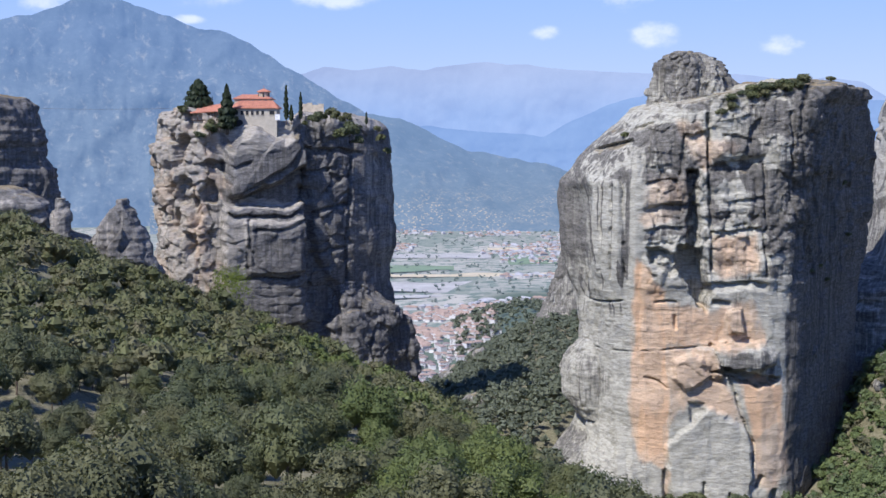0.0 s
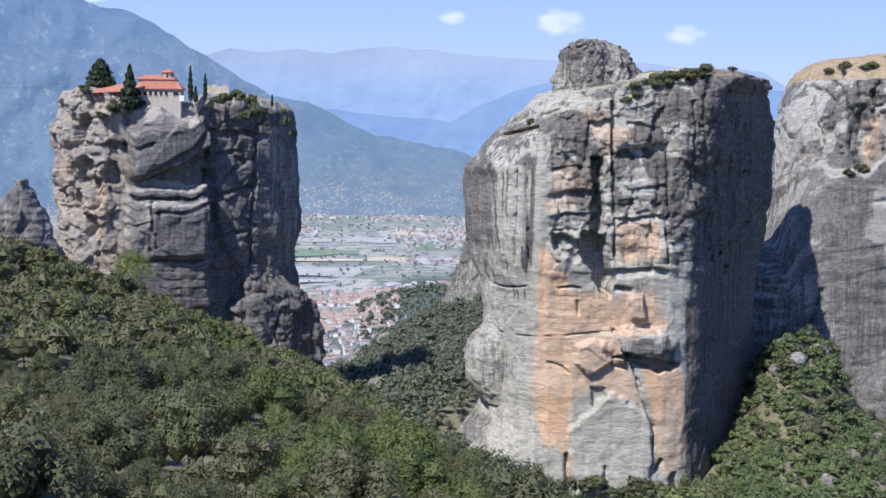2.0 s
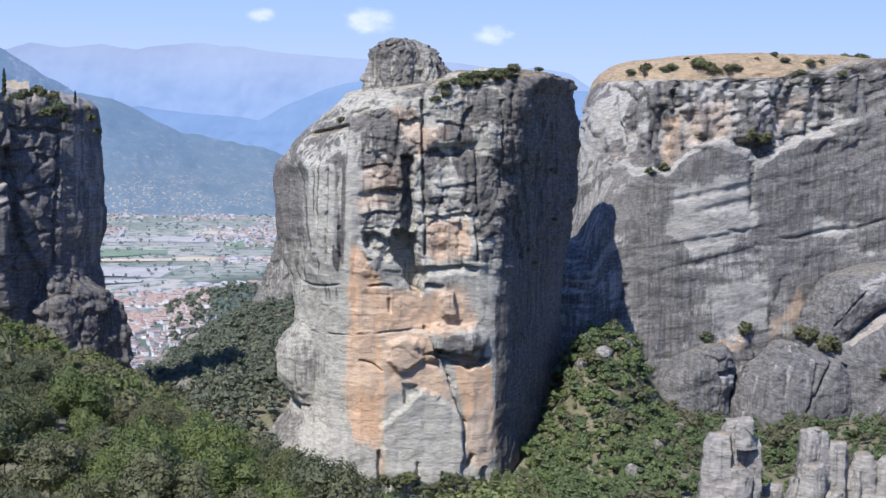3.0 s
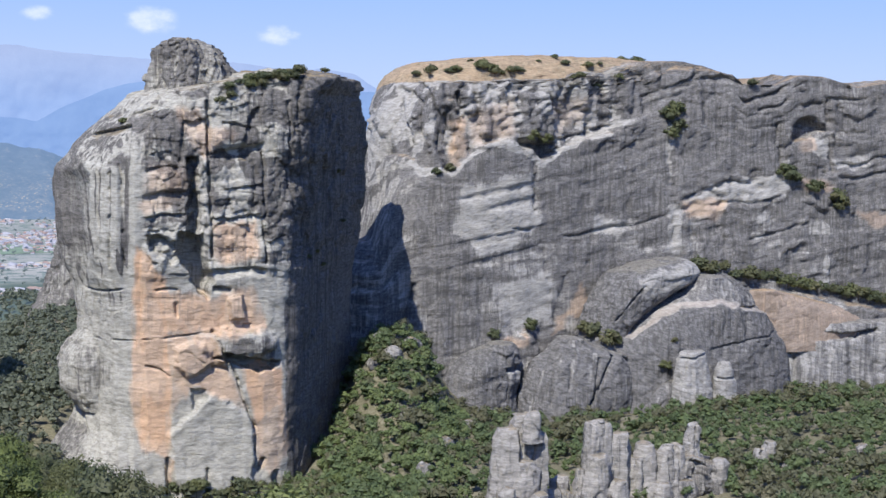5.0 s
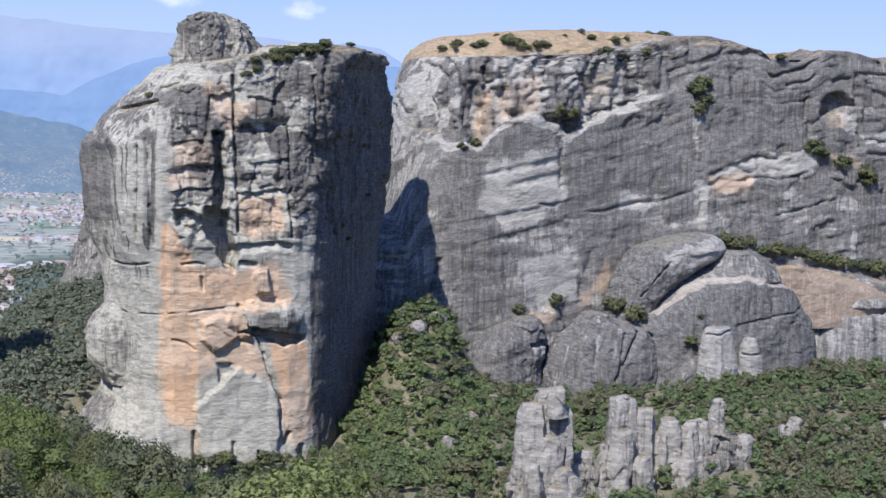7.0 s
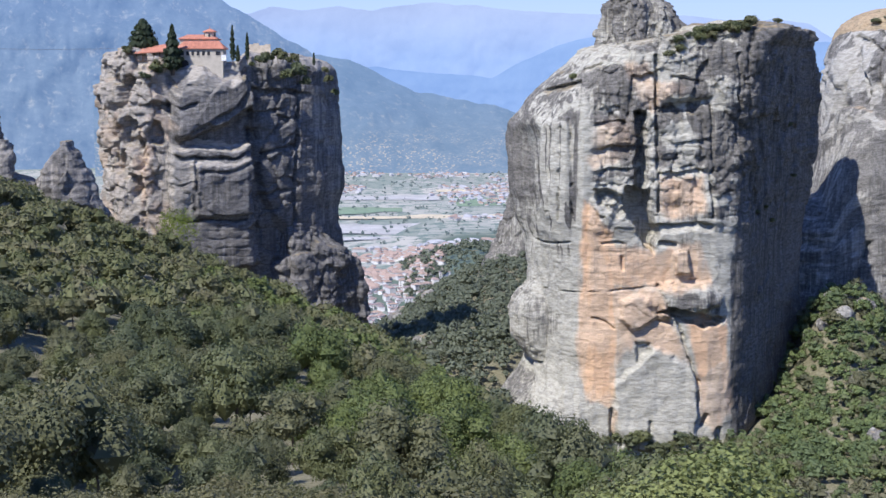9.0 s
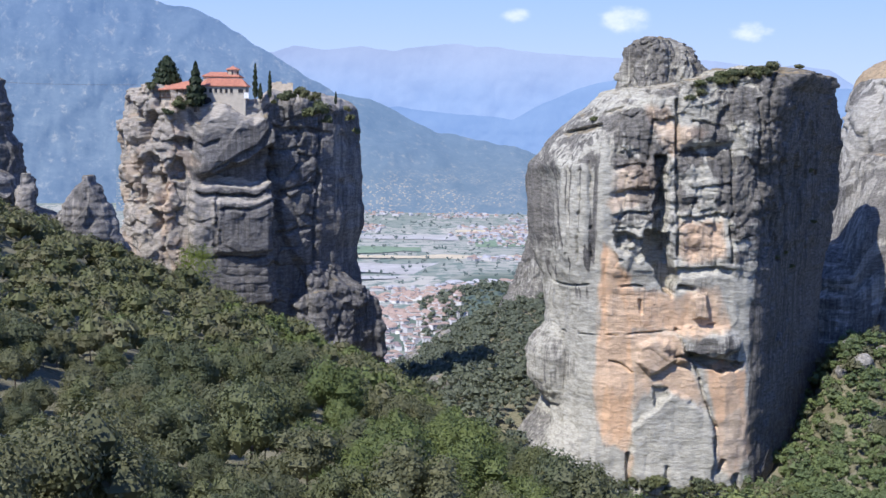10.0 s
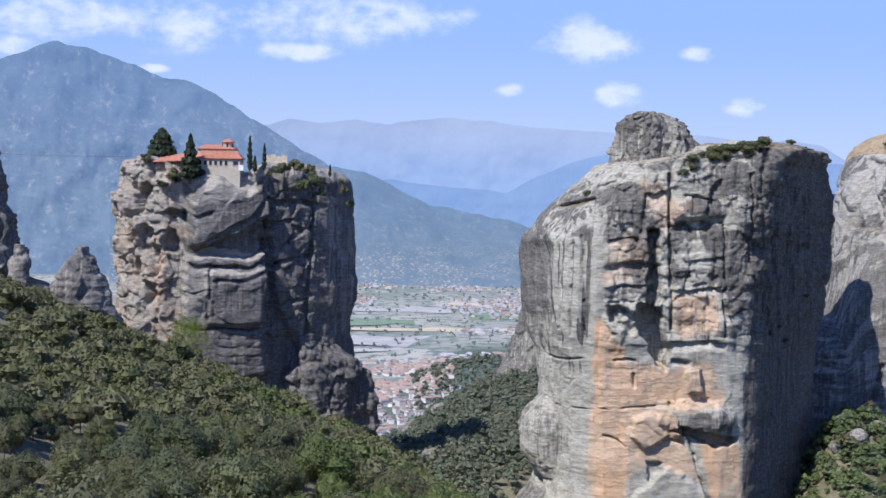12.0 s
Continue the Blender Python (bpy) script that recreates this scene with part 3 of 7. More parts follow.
    if label:
        tagged(ob, label, category or "rock")
    return ob


def near(x, z, x0, x1, z0, z1, margin):
    """The points of the face in and about a stretch of it."""
    return np.flatnonzero((x > x0 - margin) & (x < x1 + margin) & (z > z0 - margin) & (z < z1 + margin))


def spread(n, at, values):
    out = np.zeros(n)
    out[at] = values
    return out


def spot(x, z, cx, cz, rx, rz, soft=0.35, wob=0.0, seed=0):
    """1 inside a rounded patch of the face, 0 outside."""
    n, at = len(x), near(x, z, cx - rx * 1.8, cx + rx * 1.8, cz - rz * 1.8, cz + rz * 1.8, 2 * wob)
    x, z = x[at], z[at]
    if wob:
        w = np.stack([x, z, 0 * x], 1)
        x, z = x + wob * fbm(w / (wob * 3), 3, seed), z + wob * fbm(w / (wob * 3) + 40, 3, seed)
    r = (np.abs((x - cx) / rx) ** 2.6 + np.abs((z - cz) / rz) ** 2.6) ** (1 / 2.6)
    return spread(n, at, smooth(-r, -1 - soft / 2, -1 + soft / 2))


def crack(x, z, x1, z1, x2, z2, wide):
    """1 along a line of the face."""
    n, at = len(x), near(x, z, min(x1, x2), max(x1, x2), min(z1, z2), max(z1, z2), wide + 1.6)
    x, z = x[at], z[at]
    dx, dz = x2 - x1, z2 - z1
    t = np.clip(((x - x1) * dx + (z - z1) * dz) / (dx * dx + dz * dz), 0, 1)
    w = 0.6 * fbm(np.stack([x, z, 0 * x], 1) / 5, 2, 77)
    return spread(n, at, smooth(-np.hypot(x - x1 - t * dx + w, z - z1 - t * dz + w), -wide, -wide * 0.4))


def patch(x, z, outline, soft=1.5, wob=0.0, seed=0):
    """1 inside an outline of the face (across and height in turn), 0 outside, with an uneven edge."""
    q = np.array(outline, float).reshape(-1, 2)
    n, at = len(x), near(x, z, q[:, 0].min(), q[:, 0].max(), q[:, 1].min(), q[:, 1].max(), soft + 2 * wob)
    x, z = x[at], z[at]
    if wob:
        w = np.stack([x, z, 0 * x], 1)
        x, z = x + wob * fbm(w / (wob * 4), 3, seed), z + wob * fbm(w / (wob * 4) + 40, 3, seed)
    inside, far = np.zeros(len(x), bool), np.full(len(x), 1e9)
    for (ax, az), (bx, bz) in zip(q, np.roll(q, -1, 0)):
        dx, dz = bx - ax, bz - az
        t = np.clip(((x - ax) * dx + (z - az) * dz) / (dx * dx + dz * dz), 0, 1)
        far = np.minimum(far, np.hypot(x - ax - t * dx, z - az - t * dz))
        if abs(dz) > 1e-6:
            inside ^= ((az > z) != (bz > z)) & (x < ax + (z - az) / dz * dx)
    return spread(n, at, smooth(np.where(inside, far, -far), -soft / 2, soft / 2))


def under(x, z, x1, z1, x2, z2, high):
    """How far the rock falls back below the lip of a bed: most right under the lip, nothing at the depth high."""
    n, at = len(x), near(x, z, x1 - 0.1 * (x2 - x1), x2 + 0.1 * (x2 - x1), min(z1, z2) - high, max(z1, z2), 2.0)
    x, z = x[at], z[at]
    w = np.stack([x, z, 0 * x], 1)
    u = (x - x1) / (x2 - x1)
    lip = z1 + (z2 - z1) * u + 0.7 * fbm(w / 6, 3, 78)
    ends = smooth(u, -0.06, 0.08) * smooth(-u, -1.06, -0.92)
    k = (lip - z) / high
    return spread(n, at, ends * smooth(k, -0.06, 0.06) * np.clip(1 - k, 0, 1))


# the great tower with rusty scars
def tower_carve(x, z):
    w = np.stack([x, 0 * x, z], 1)
    d = 0 * x
    # the long hollow under the overhang, widest at its lower end
    d = d + 7.0 * patch(x, z, [85.9, 239.5, 90.0, 238.5, 90.9, 216.3, 90.3, 205.0, 86.6, 205.0], 1.2, 0.8, 5)
    d = np.maximum(d, 12.0 * patch(x, z, [83.6, 212.1, 91.0, 211.2, 93.7, 199.9, 95.1, 194.8, 93.1, 188.4, 90.6, 189.7, 87.1, 197.5, 83.3, 202.0], 1.2, 0.8, 2))
    d = np.maximum(d, 6.0 * patch(x, z, [72.3, 210.5, 83.6, 209.7, 83.3, 202.0, 80.5, 200.7, 78.4, 203.2, 73.0, 206.0], 1.2, 1.2, 4))
    d = d - 3.0 * spot(x, z, 77.5, 206.8, 2.6, 2.0, 0.9, 0.6, 9)
    # beds that overhang the hollows under them
    for x1, z1, x2, z2, high, deep in (
            (94.5, 240.2, 113.5, 244.1, 5.0, 3.0), (71.0, 225.8, 86.5, 227.2, 4.5, 3.0), (94.4, 216.7, 112.0, 218.9, 2.6, 2.6),
            (94.8, 198.3, 114.6, 199.2, 3.2, 3.2), (95.5, 192.6, 102.2, 193.0, 2.6, 3.0), (71.8, 217.7, 85.5, 219.1, 2.4, 2.0),
            (99.3, 227.5, 113.8, 229.5, 2.6, 1.8), (72.9, 213.1, 81.1, 212.9, 1.6, 1.6), (98.8, 251.2, 110.2, 249.8, 3.0, 2.0),
            (50.9, 190.1, 64.2, 192.1, 1.0, 1.7), (74.9, 192.1, 83.5, 192.6, 1.2, 1.8), (71.5, 234.3, 82.7, 235.6, 2.2, 1.6),
            (95.1, 163.9, 100.7, 163.6, 1.4, 2.4), (57.1, 246.5, 67.8, 249.9, 2.6, 3.2)):
        d = d + deep * under(x, z, x1, z1, x2, z2, high)
    # the cave and the bulge over it
    d = d - 5.0 * spot(x, z, 105.2, 171.5, 11, 5.0, 0.9, 1.5, 13)
    d = d + 7.0 * patch(x, z, [95.7, 167.0, 99.6, 168.6, 107.4, 166.9, 120.5, 164.3, 119.7, 162.6, 112.4, 161.0, 104.9, 163.6], 1.0, 0.6, 7)
    d = d - 3.0 * patch(x, z, [82.9, 171.2, 91.2, 172.8, 95.5, 164.9, 90.3, 162.4, 85.2, 160.4, 81.6, 164.0], 2.0, 1.0, 15)
    d = d - 3.2 * patch(x, z, [101.0, 188.8, 105.6, 189.7, 106.8, 181.0, 102.0, 180.6], 0.8, 0.3, 12)
    # the grey slab at the foot, with its joints
    d = d - 2.4 * patch(x, z, [93.2, 152.9, 100.0, 151.1, 108.5, 145.6, 111.1, 135.5, 110.3, 115.4, 81.9, 116.0, 80.1, 133.9, 81.2, 141.8, 87.7, 146.7], 1.8, 1.2, 14)
    d = d + 2.0 * patch(x, z, [87.6, 155.8, 93.0, 155.0, 93.3, 152.5, 89.0, 147.3], 0.8, 0.4, 16)
    for x1, z1, x2, z2, wide, deep in (
            (95.2, 176.9, 105.1, 158.6, 0.55, 1.8), (105.1, 158.6, 110.9, 140.7, 0.7, 2.2), (110.9, 140.7, 110.4, 130.2, 0.8, 2.0),
            (93.2, 127.0, 92.9, 116.9, 0.8, 2.0), (102.1, 123.0, 101.8, 115.8, 0.8, 2.0), (79.7, 130.8, 80.3, 119.2, 1.3, 2.6),
            (72.7, 164.7, 80.4, 161.3, 0.55, 1.6), (93.5, 258.7, 94.7, 203.0, 0.9, 2.4), (113.5, 240.9, 114.1, 201.0, 0.8, 2.0), (122.6, 259.3, 124.6, 216.5, 0.9, 1.8),
            (134.6, 237.1, 136.5, 200.0, 0.8, 1.6), (114.2, 128.7, 113.0, 125.7, 1.4, 2.6), (118.6, 122.7, 119.6, 118.0, 1.6, 2.6), (82.2, 186.6, 82.9, 182.5, 1.0, 1.6),
            (62.7, 236.2, 64.3, 201.9, 0.45, 1.5), (59.7, 236.1, 59.8, 199.9, 0.45, 1.3), (55.9, 234.1, 56.0, 201.9, 0.4, 1.1), (52.7, 232.1, 53.4, 199.8, 0.4, 1.0)):
        d = d + deep * crack(x, z, x1, z1, x2, z2, wide)
    d = d + 1.3 * (crack(x, z, 53.1, 172.8, 95.3, 175.9, 0.5) + crack(x, z, 95.3, 175.9, 111.9, 179.3, 0.6))
    # tall blocks between the joints of the upper front, and shallow beds across them
    rough = smooth(x, 68.7, 72.8) * smooth(z, 191.7, 202.0) * smooth(-x, -137.3, -128.8)
    s1, j1 = facets(w / [8.5, 1, 24] + [0, 0.5, 0], 31)
    s2, j2 = facets(w / [9.0, 1, 4.2] + [0, 0.5, 0], 35)
    d = d + rough * (0.7 * s1 + 0.4 * j1 + 0.45 * s2 + 0.2 * j2)
    d = d - 0.8 * rough * grid_noise(w / [16, 1, 6.0], 39)
    d = d + 5.0 * smooth(-x + 0.8 * fbm(w / [6, 1, 14], 2, 34), -53.9, -50.6) * smooth(z, 132.0, 142.0) * smooth(-z, -240.0, -225.0)
    flute = smooth(-x, -71.1, -67.0) * smooth(z, 167.3, 183.6)
    d = d + flute * 0.7 * smooth(grid_noise(w / [2.6, 1, 120], 33), 0.2, 0.45)
    return d


def tower_calm(x, z):
    up = smooth(z, 191.7, 208.1)
    left = smooth(x, 67.7, 72.8)
    return 0.14 + 0.70 * np.maximum(up * left, smooth(x, 125.2, 132.6) * 0.2)


def tower_stain_shade(x, y, z):
    w = np.stack([x, y, z], 1)
    wx = x + 1.0 * fbm(w / [3, 3, 12], 3, 51)
    wz = z + 1.6 * fbm(w / [3, 3, 9], 3, 52)
    # rust: the long strip, the wide scar over the cave, the scar beside the slab
    rust = 0.95 * patch(wx, wz, [68.9, 208.0, 73.0, 204.0, 78.5, 195.8, 79.7, 175.3, 81.7, 158.8, 81.2, 142.2, 78.9, 132.6, 71.4, 134.0, 67.9, 142.4, 67.7, 183.6], 2.0)
    rust = np.maximum(rust, 0.80 * patch(wx, wz, [76.3, 193.8, 95.0, 187.6, 109.5, 191.7, 114.7, 177.2, 102.6, 173.1, 95.3, 175.2, 78.7, 175.3], 3.0))
    rust = np.maximum(rust, 0.9 * patch(wx, wz, [106.0, 162.3, 121.0, 163.4, 120.5, 147.9, 112.8, 141.8, 109.0, 151.9], 1.6))
    rust = np.maximum(rust, 0.55 * patch(wx, wz, [111.2, 146.0, 122.2, 150.0, 124.8, 131.0, 117.5, 122.7, 112.1, 127.0], 2.4))
    rust = np.maximum(rust, 0.60 * patch(wx, wz, [79.7, 175.3, 95.3, 174.8, 104.0, 158.6, 107.4, 148.1, 94.7, 153.3, 87.5, 156.7, 81.5, 146.4], 3.0))
    rust = np.maximum(rust, 0.70 * patch(wx, wz, [95.0, 216.3, 111.0, 216.4, 111.3, 203.1, 99.9, 200.4, 95.3, 203.6], 2.5))
    rust = np.maximum(rust, 0.85 * patch(wx, wz, [79.7, 131.8, 81.8, 131.3, 83.3, 119.6, 80.3, 120.9], 1.0))
    rust = np.maximum(rust, 0.45 * patch(wx, wz, [92.6, 250.3, 104.1, 246.8, 95.9, 242.3, 91.9, 238.6, 86.6, 244.5, 82.3, 256.5, 90.5, 254.7], 2.5))
    rust = np.maximum(rust, 0.45 * spot(wx, wz, 78.7, 230.3, 7, 6, 0.8))
    rust = np.maximum(rust, 0.40 * spot(wx, wz, 74.8, 222.6, 6, 2.5, 0.8))
    rust = rust * (0.72 + 0.28 * smooth(fbm(w / [4, 4, 16], 3, 53), -0.4, 0.3))
    slab = patch(wx, wz, [93.2, 152.9, 100.0, 151.1, 108.5, 145.6, 111.1, 135.5, 110.3, 115.4, 81.9, 116.0, 80.1, 133.9, 81.2, 141.8, 87.7, 146.7], 0.9)
    rust = rust * (1 - slab)
    # dark crust of the upper right; then darker patches, some below the beds
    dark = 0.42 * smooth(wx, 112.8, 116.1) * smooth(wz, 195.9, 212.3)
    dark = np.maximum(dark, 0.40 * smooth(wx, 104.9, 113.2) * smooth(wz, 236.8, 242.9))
    # right side face: its shade is painted in on top of its crust
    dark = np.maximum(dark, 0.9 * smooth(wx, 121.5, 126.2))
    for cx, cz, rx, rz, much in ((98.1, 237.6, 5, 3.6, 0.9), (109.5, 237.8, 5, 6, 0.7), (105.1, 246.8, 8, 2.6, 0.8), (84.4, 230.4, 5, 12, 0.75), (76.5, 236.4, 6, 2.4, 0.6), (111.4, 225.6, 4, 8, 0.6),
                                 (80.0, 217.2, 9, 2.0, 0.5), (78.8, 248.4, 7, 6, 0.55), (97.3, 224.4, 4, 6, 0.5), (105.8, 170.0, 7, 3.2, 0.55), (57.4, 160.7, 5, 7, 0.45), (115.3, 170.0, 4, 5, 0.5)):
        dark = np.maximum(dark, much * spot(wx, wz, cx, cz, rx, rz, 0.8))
    brow = patch(wx, wz, [41.3, 235.5, 51.4, 246.9, 65.7, 258.4, 84.3, 268.0, 94.8, 267.2, 96.1, 253.8, 82.5, 251.5, 70.1, 243.7, 66.1, 233.8, 45.5, 229.4], 6.0)
    dark = np.maximum(dark, brow * (0.16 + 0.26 * smooth(fbm(w / [6, 6, 3], 3, 57), -0.1, 0.3)))
    streak = 0.80 * smooth(grid_noise(w / [1.25, 1.25, 400], 55), 0.12, 0.5) * smooth(-x, -67.7, -64.7) * smooth(x, 47.5, 50.5) * smooth(z, 175.4, 201.9)
    dark = np.maximum(dark, streak)
    dark = np.maximum(dark, 0.34 * smooth(-wz, -143.6, -137.4) * smooth(-wx, -74.2, -68.0))
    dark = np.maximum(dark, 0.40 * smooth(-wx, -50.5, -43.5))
    vein = crack(x, z, 45.4, 141.7, 53.6, 140.1, 0.6) + crack(x, z, 53.6, 140.1, 62.7, 144.1, 0.6) + crack(x, z, 62.7, 144.1, 67.9, 142.0, 0.6)
    fresh = 0.42 * smooth(-x, -72.2, -68.1) * smooth(x, 50.8, 53.8)
    fresh = fresh + 0.65 * smooth(fbm(w / [9, 9, 3.2], 3, 56), 0.0, 0.35) * smooth(z, 187.6, 199.9) * smooth(x, 69.8, 72.8)
    for cx, cz, rx, rz in ((105.2, 243.6, 9, 1.2), (101.2, 238.3, 2.4, 4), (103.7, 219.4, 9, 1.4), (100.3, 230.6, 4, 5), (77.1, 206.8, 4, 3), (80.2, 257.5, 14, 3), (80.1, 263.5, 9, 4), (114.8, 189.7, 7, 9)):
        fresh = fresh + 0.9 * spot(wx, wz, cx, cz, rx, rz, 0.8)
    fresh = fresh + 0.45 * slab + 0.9 * vein + 0.3 * smooth(-z, -183.5, -171.1)
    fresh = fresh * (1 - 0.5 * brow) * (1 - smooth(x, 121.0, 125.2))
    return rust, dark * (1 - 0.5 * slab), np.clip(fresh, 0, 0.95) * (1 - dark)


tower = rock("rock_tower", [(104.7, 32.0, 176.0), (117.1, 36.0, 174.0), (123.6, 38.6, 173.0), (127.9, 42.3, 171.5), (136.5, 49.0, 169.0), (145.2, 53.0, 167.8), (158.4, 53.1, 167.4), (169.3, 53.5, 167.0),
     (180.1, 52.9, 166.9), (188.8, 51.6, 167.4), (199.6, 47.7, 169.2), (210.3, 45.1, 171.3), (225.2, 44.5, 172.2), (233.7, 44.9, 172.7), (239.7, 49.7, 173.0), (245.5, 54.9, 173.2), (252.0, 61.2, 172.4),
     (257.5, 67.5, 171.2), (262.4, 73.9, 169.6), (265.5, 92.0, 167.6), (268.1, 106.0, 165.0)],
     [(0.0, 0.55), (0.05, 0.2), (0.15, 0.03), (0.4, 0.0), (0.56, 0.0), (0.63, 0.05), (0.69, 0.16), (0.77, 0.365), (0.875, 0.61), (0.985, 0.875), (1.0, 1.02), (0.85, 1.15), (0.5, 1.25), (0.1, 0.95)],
     485.0, 82.9, 500, 440, 0.7, 0.5, 0.15, 0.3, 3.0, tower_carve, tower_stain_shade, None, tower_calm, TOWER_ROCK, 3, 26, blocks=0.6, grain=(0.7, 0.7, 0.9), lean=2.0,
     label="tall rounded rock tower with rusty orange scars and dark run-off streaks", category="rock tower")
rock("side_lobe", [(145.0, 52.0, 66.0), (150.5, 48.0, 68.0), (154.3, 46.0, 68.0), (162.8, 45.2, 68.0), (168.1, 47.3, 66.0), (174.5, 53.0, 62.0)],
     ROUND_PLAN, 506, 34, 70, 60, 0.6, 0.4, 0.3, 0.3, 1.0, None, lambda x, y, z: (0 * x, 0.1 + 0 * x, 0.1 + 0 * x), None, None, TOWER_ROCK, 25, 8, blocks=0.3, parent=tower)
rock("knob", [(257.5, 76.6, 112.2), (270.0, 79.8, 108.4), (277.9, 81.0, 102.5), (280.4, 83.0, 97.2)],
     ROUND_PLAN, 506.7, 28.3, 180, 90, 0.8, 2.0, 0.3, 0.5, 1.0, None, lambda x, y, z: (0 * x, 0.22 + 0.12 * smooth(z, 271.0, 276.2), 0 * x), None, None, TOWER_ROCK, 21, blocks=0.5, grain=(0.3, 0.3, 0.7), parent=tower)


rock("spur_rock", [(110.9, 56.6, 114.7), (127.8, 61.4, 110.8), (140.9, 67.0, 110.7), (163.3, 74.7, 110.5), (181.9, 80.5, 110.4), (196.8, 84.2, 110.2)],
     ROUND_PLAN, 894.7, 42.4, 90, 80, 1.6, 1.2, 0.3, 0.5, 1.0, None, lambda x, y, z: (0 * x, 0.32 + 0 * x, 0 * x), None, None, TOWER_ROCK, 23, 8, label="grey rock spur that runs down behind the tower", category="rock")


# the monastery's rock
def mon_carve(x, z):
    w = np.stack([x, 0 * x, z], 1)
    d = 0 * x
    # pitted, sunlit west end
    for cx, cz, rx, rz, deep in ((-108.6, 243.5, 3.0, 6.5, 6.0), (-105.8, 226.3, 4.5, 6.0, 5.0), (-112.9, 227.0, 2.2, 4.0, 3.5), (-113.9, 237.6, 3.0, 2.4, 3.0), (-96.2, 227.0, 3.0, 5.0, 4.5), (-101.9, 219.9, 2.4, 6.0, 3.5),
                                 (-110.0, 214.1, 3.4, 5.0, 4.0), (-103.0, 255.1, 3.5, 3.5, 3.5), (-117.2, 249.3, 3.0, 2.5, 3.0), (-93.8, 239.9, 4.0, 2.6, 3.5), (-105.0, 207.0, 2.4, 5.0, 3.5), (-116.6, 217.6, 2.0, 5.0, 3.0)):
        d = d + deep * spot(x, z, cx, cz, rx, rz, 0.3, 1.8, 62)
    west = smooth(-x, --90.5, --96.4)
    s1, j1 = facets(w / [6.0, 1, 8.5] + [0, 0.5, 0], 63)
    d = d + west * (1.3 * s1 + 1.0 * j1)
    # the overhanging mass over the buttress
    d = d - 8.0 * patch(x, z, [-90.2, 249.3, -80.7, 257.4, -62.0, 252.7, -59.8, 239.8, -66.9, 237.5, -82.2, 229.3, -89.3, 230.5], 3.5, 1.5, 64)
    d = d + 2.5 * under(x, z, -85.8, 230.5, -60.9, 246.4, 6.0) + 2.2 * under(x, z, -91.4, 243.4, -80.9, 245.0, 3.0)
    # the buttress with its two ledges
    d = d - 7.0 * patch(x, z, [-91.0, 225.3, -78.8, 225.3, -59.5, 222.9, -59.3, 195.0, -56.2, 172.4, -91.3, 172.4], 1.6, 0.6, 65)
    d = d - 2.0 * patch(x, z, [-83.6, 218.7, -60.0, 217.3, -59.8, 195.0, -82.9, 195.5], 1.0, 0.5, 66)
    d = d + 3.4 * under(x, z, -90.1, 221.6, -60.0, 220.6, 2.2) + 2.6 * under(x, z, -91.5, 194.1, -62.6, 193.6, 1.4) + 2.4 * under(x, z, -81.3, 215.2, -60.5, 215.8, 2.4)
    d = d + 2.0 * crack(x, z, -82.2, 218.7, -82.9, 197.4, 0.8) + 1.4 * crack(x, z, -90.3, 209.3, -82.3, 210.2, 0.7)
    for k in range(5):
        d = d + 0.4 * crack(x, z, -81.6, 189.1 - 3.4 * k, -56.8, 187.4 - 3.6 * k, 0.6)
    # the gully that runs down behind the buttress
    d = d + 4.0 * patch(x, z, [-60.7, 229.9, -56.8, 229.9, -54.6, 203.1, -45.1, 183.5, -42.4, 149.1, -58.8, 149.1, -60.6, 193.4], 3.0, 1.2, 67)
    d = d + 3.0 * crack(x, z, -59.6, 237.1, -59.6, 195.8, 1.2)
    s2, j2 = facets(w / [7.0, 1, 9.0] + [0, 0.5, 0], 68)
    d = d + smooth(x, -63.1, -59.3) * smooth(-x, --37.8, --40.3) * (0.9 * s2 + 0.7 * j2)
    d = d + 2.0 * crack(x, z, -38.6, 249.1, -42.3, 189.6, 1.0) + 2.5 * under(x, z, -60.5, 236.8, -45.6, 238.8, 2.6) + 2.5 * under(x, z, -55.7, 220.7, -40.8, 222.9, 2.4) + 2.0 * under(x, z, -55.8, 202.1, -42.2, 204.1, 2.2)
    d = d + 2.4 * under(x, z, -59.1, 246.2, -35.7, 244.7, 3.2)
    return d


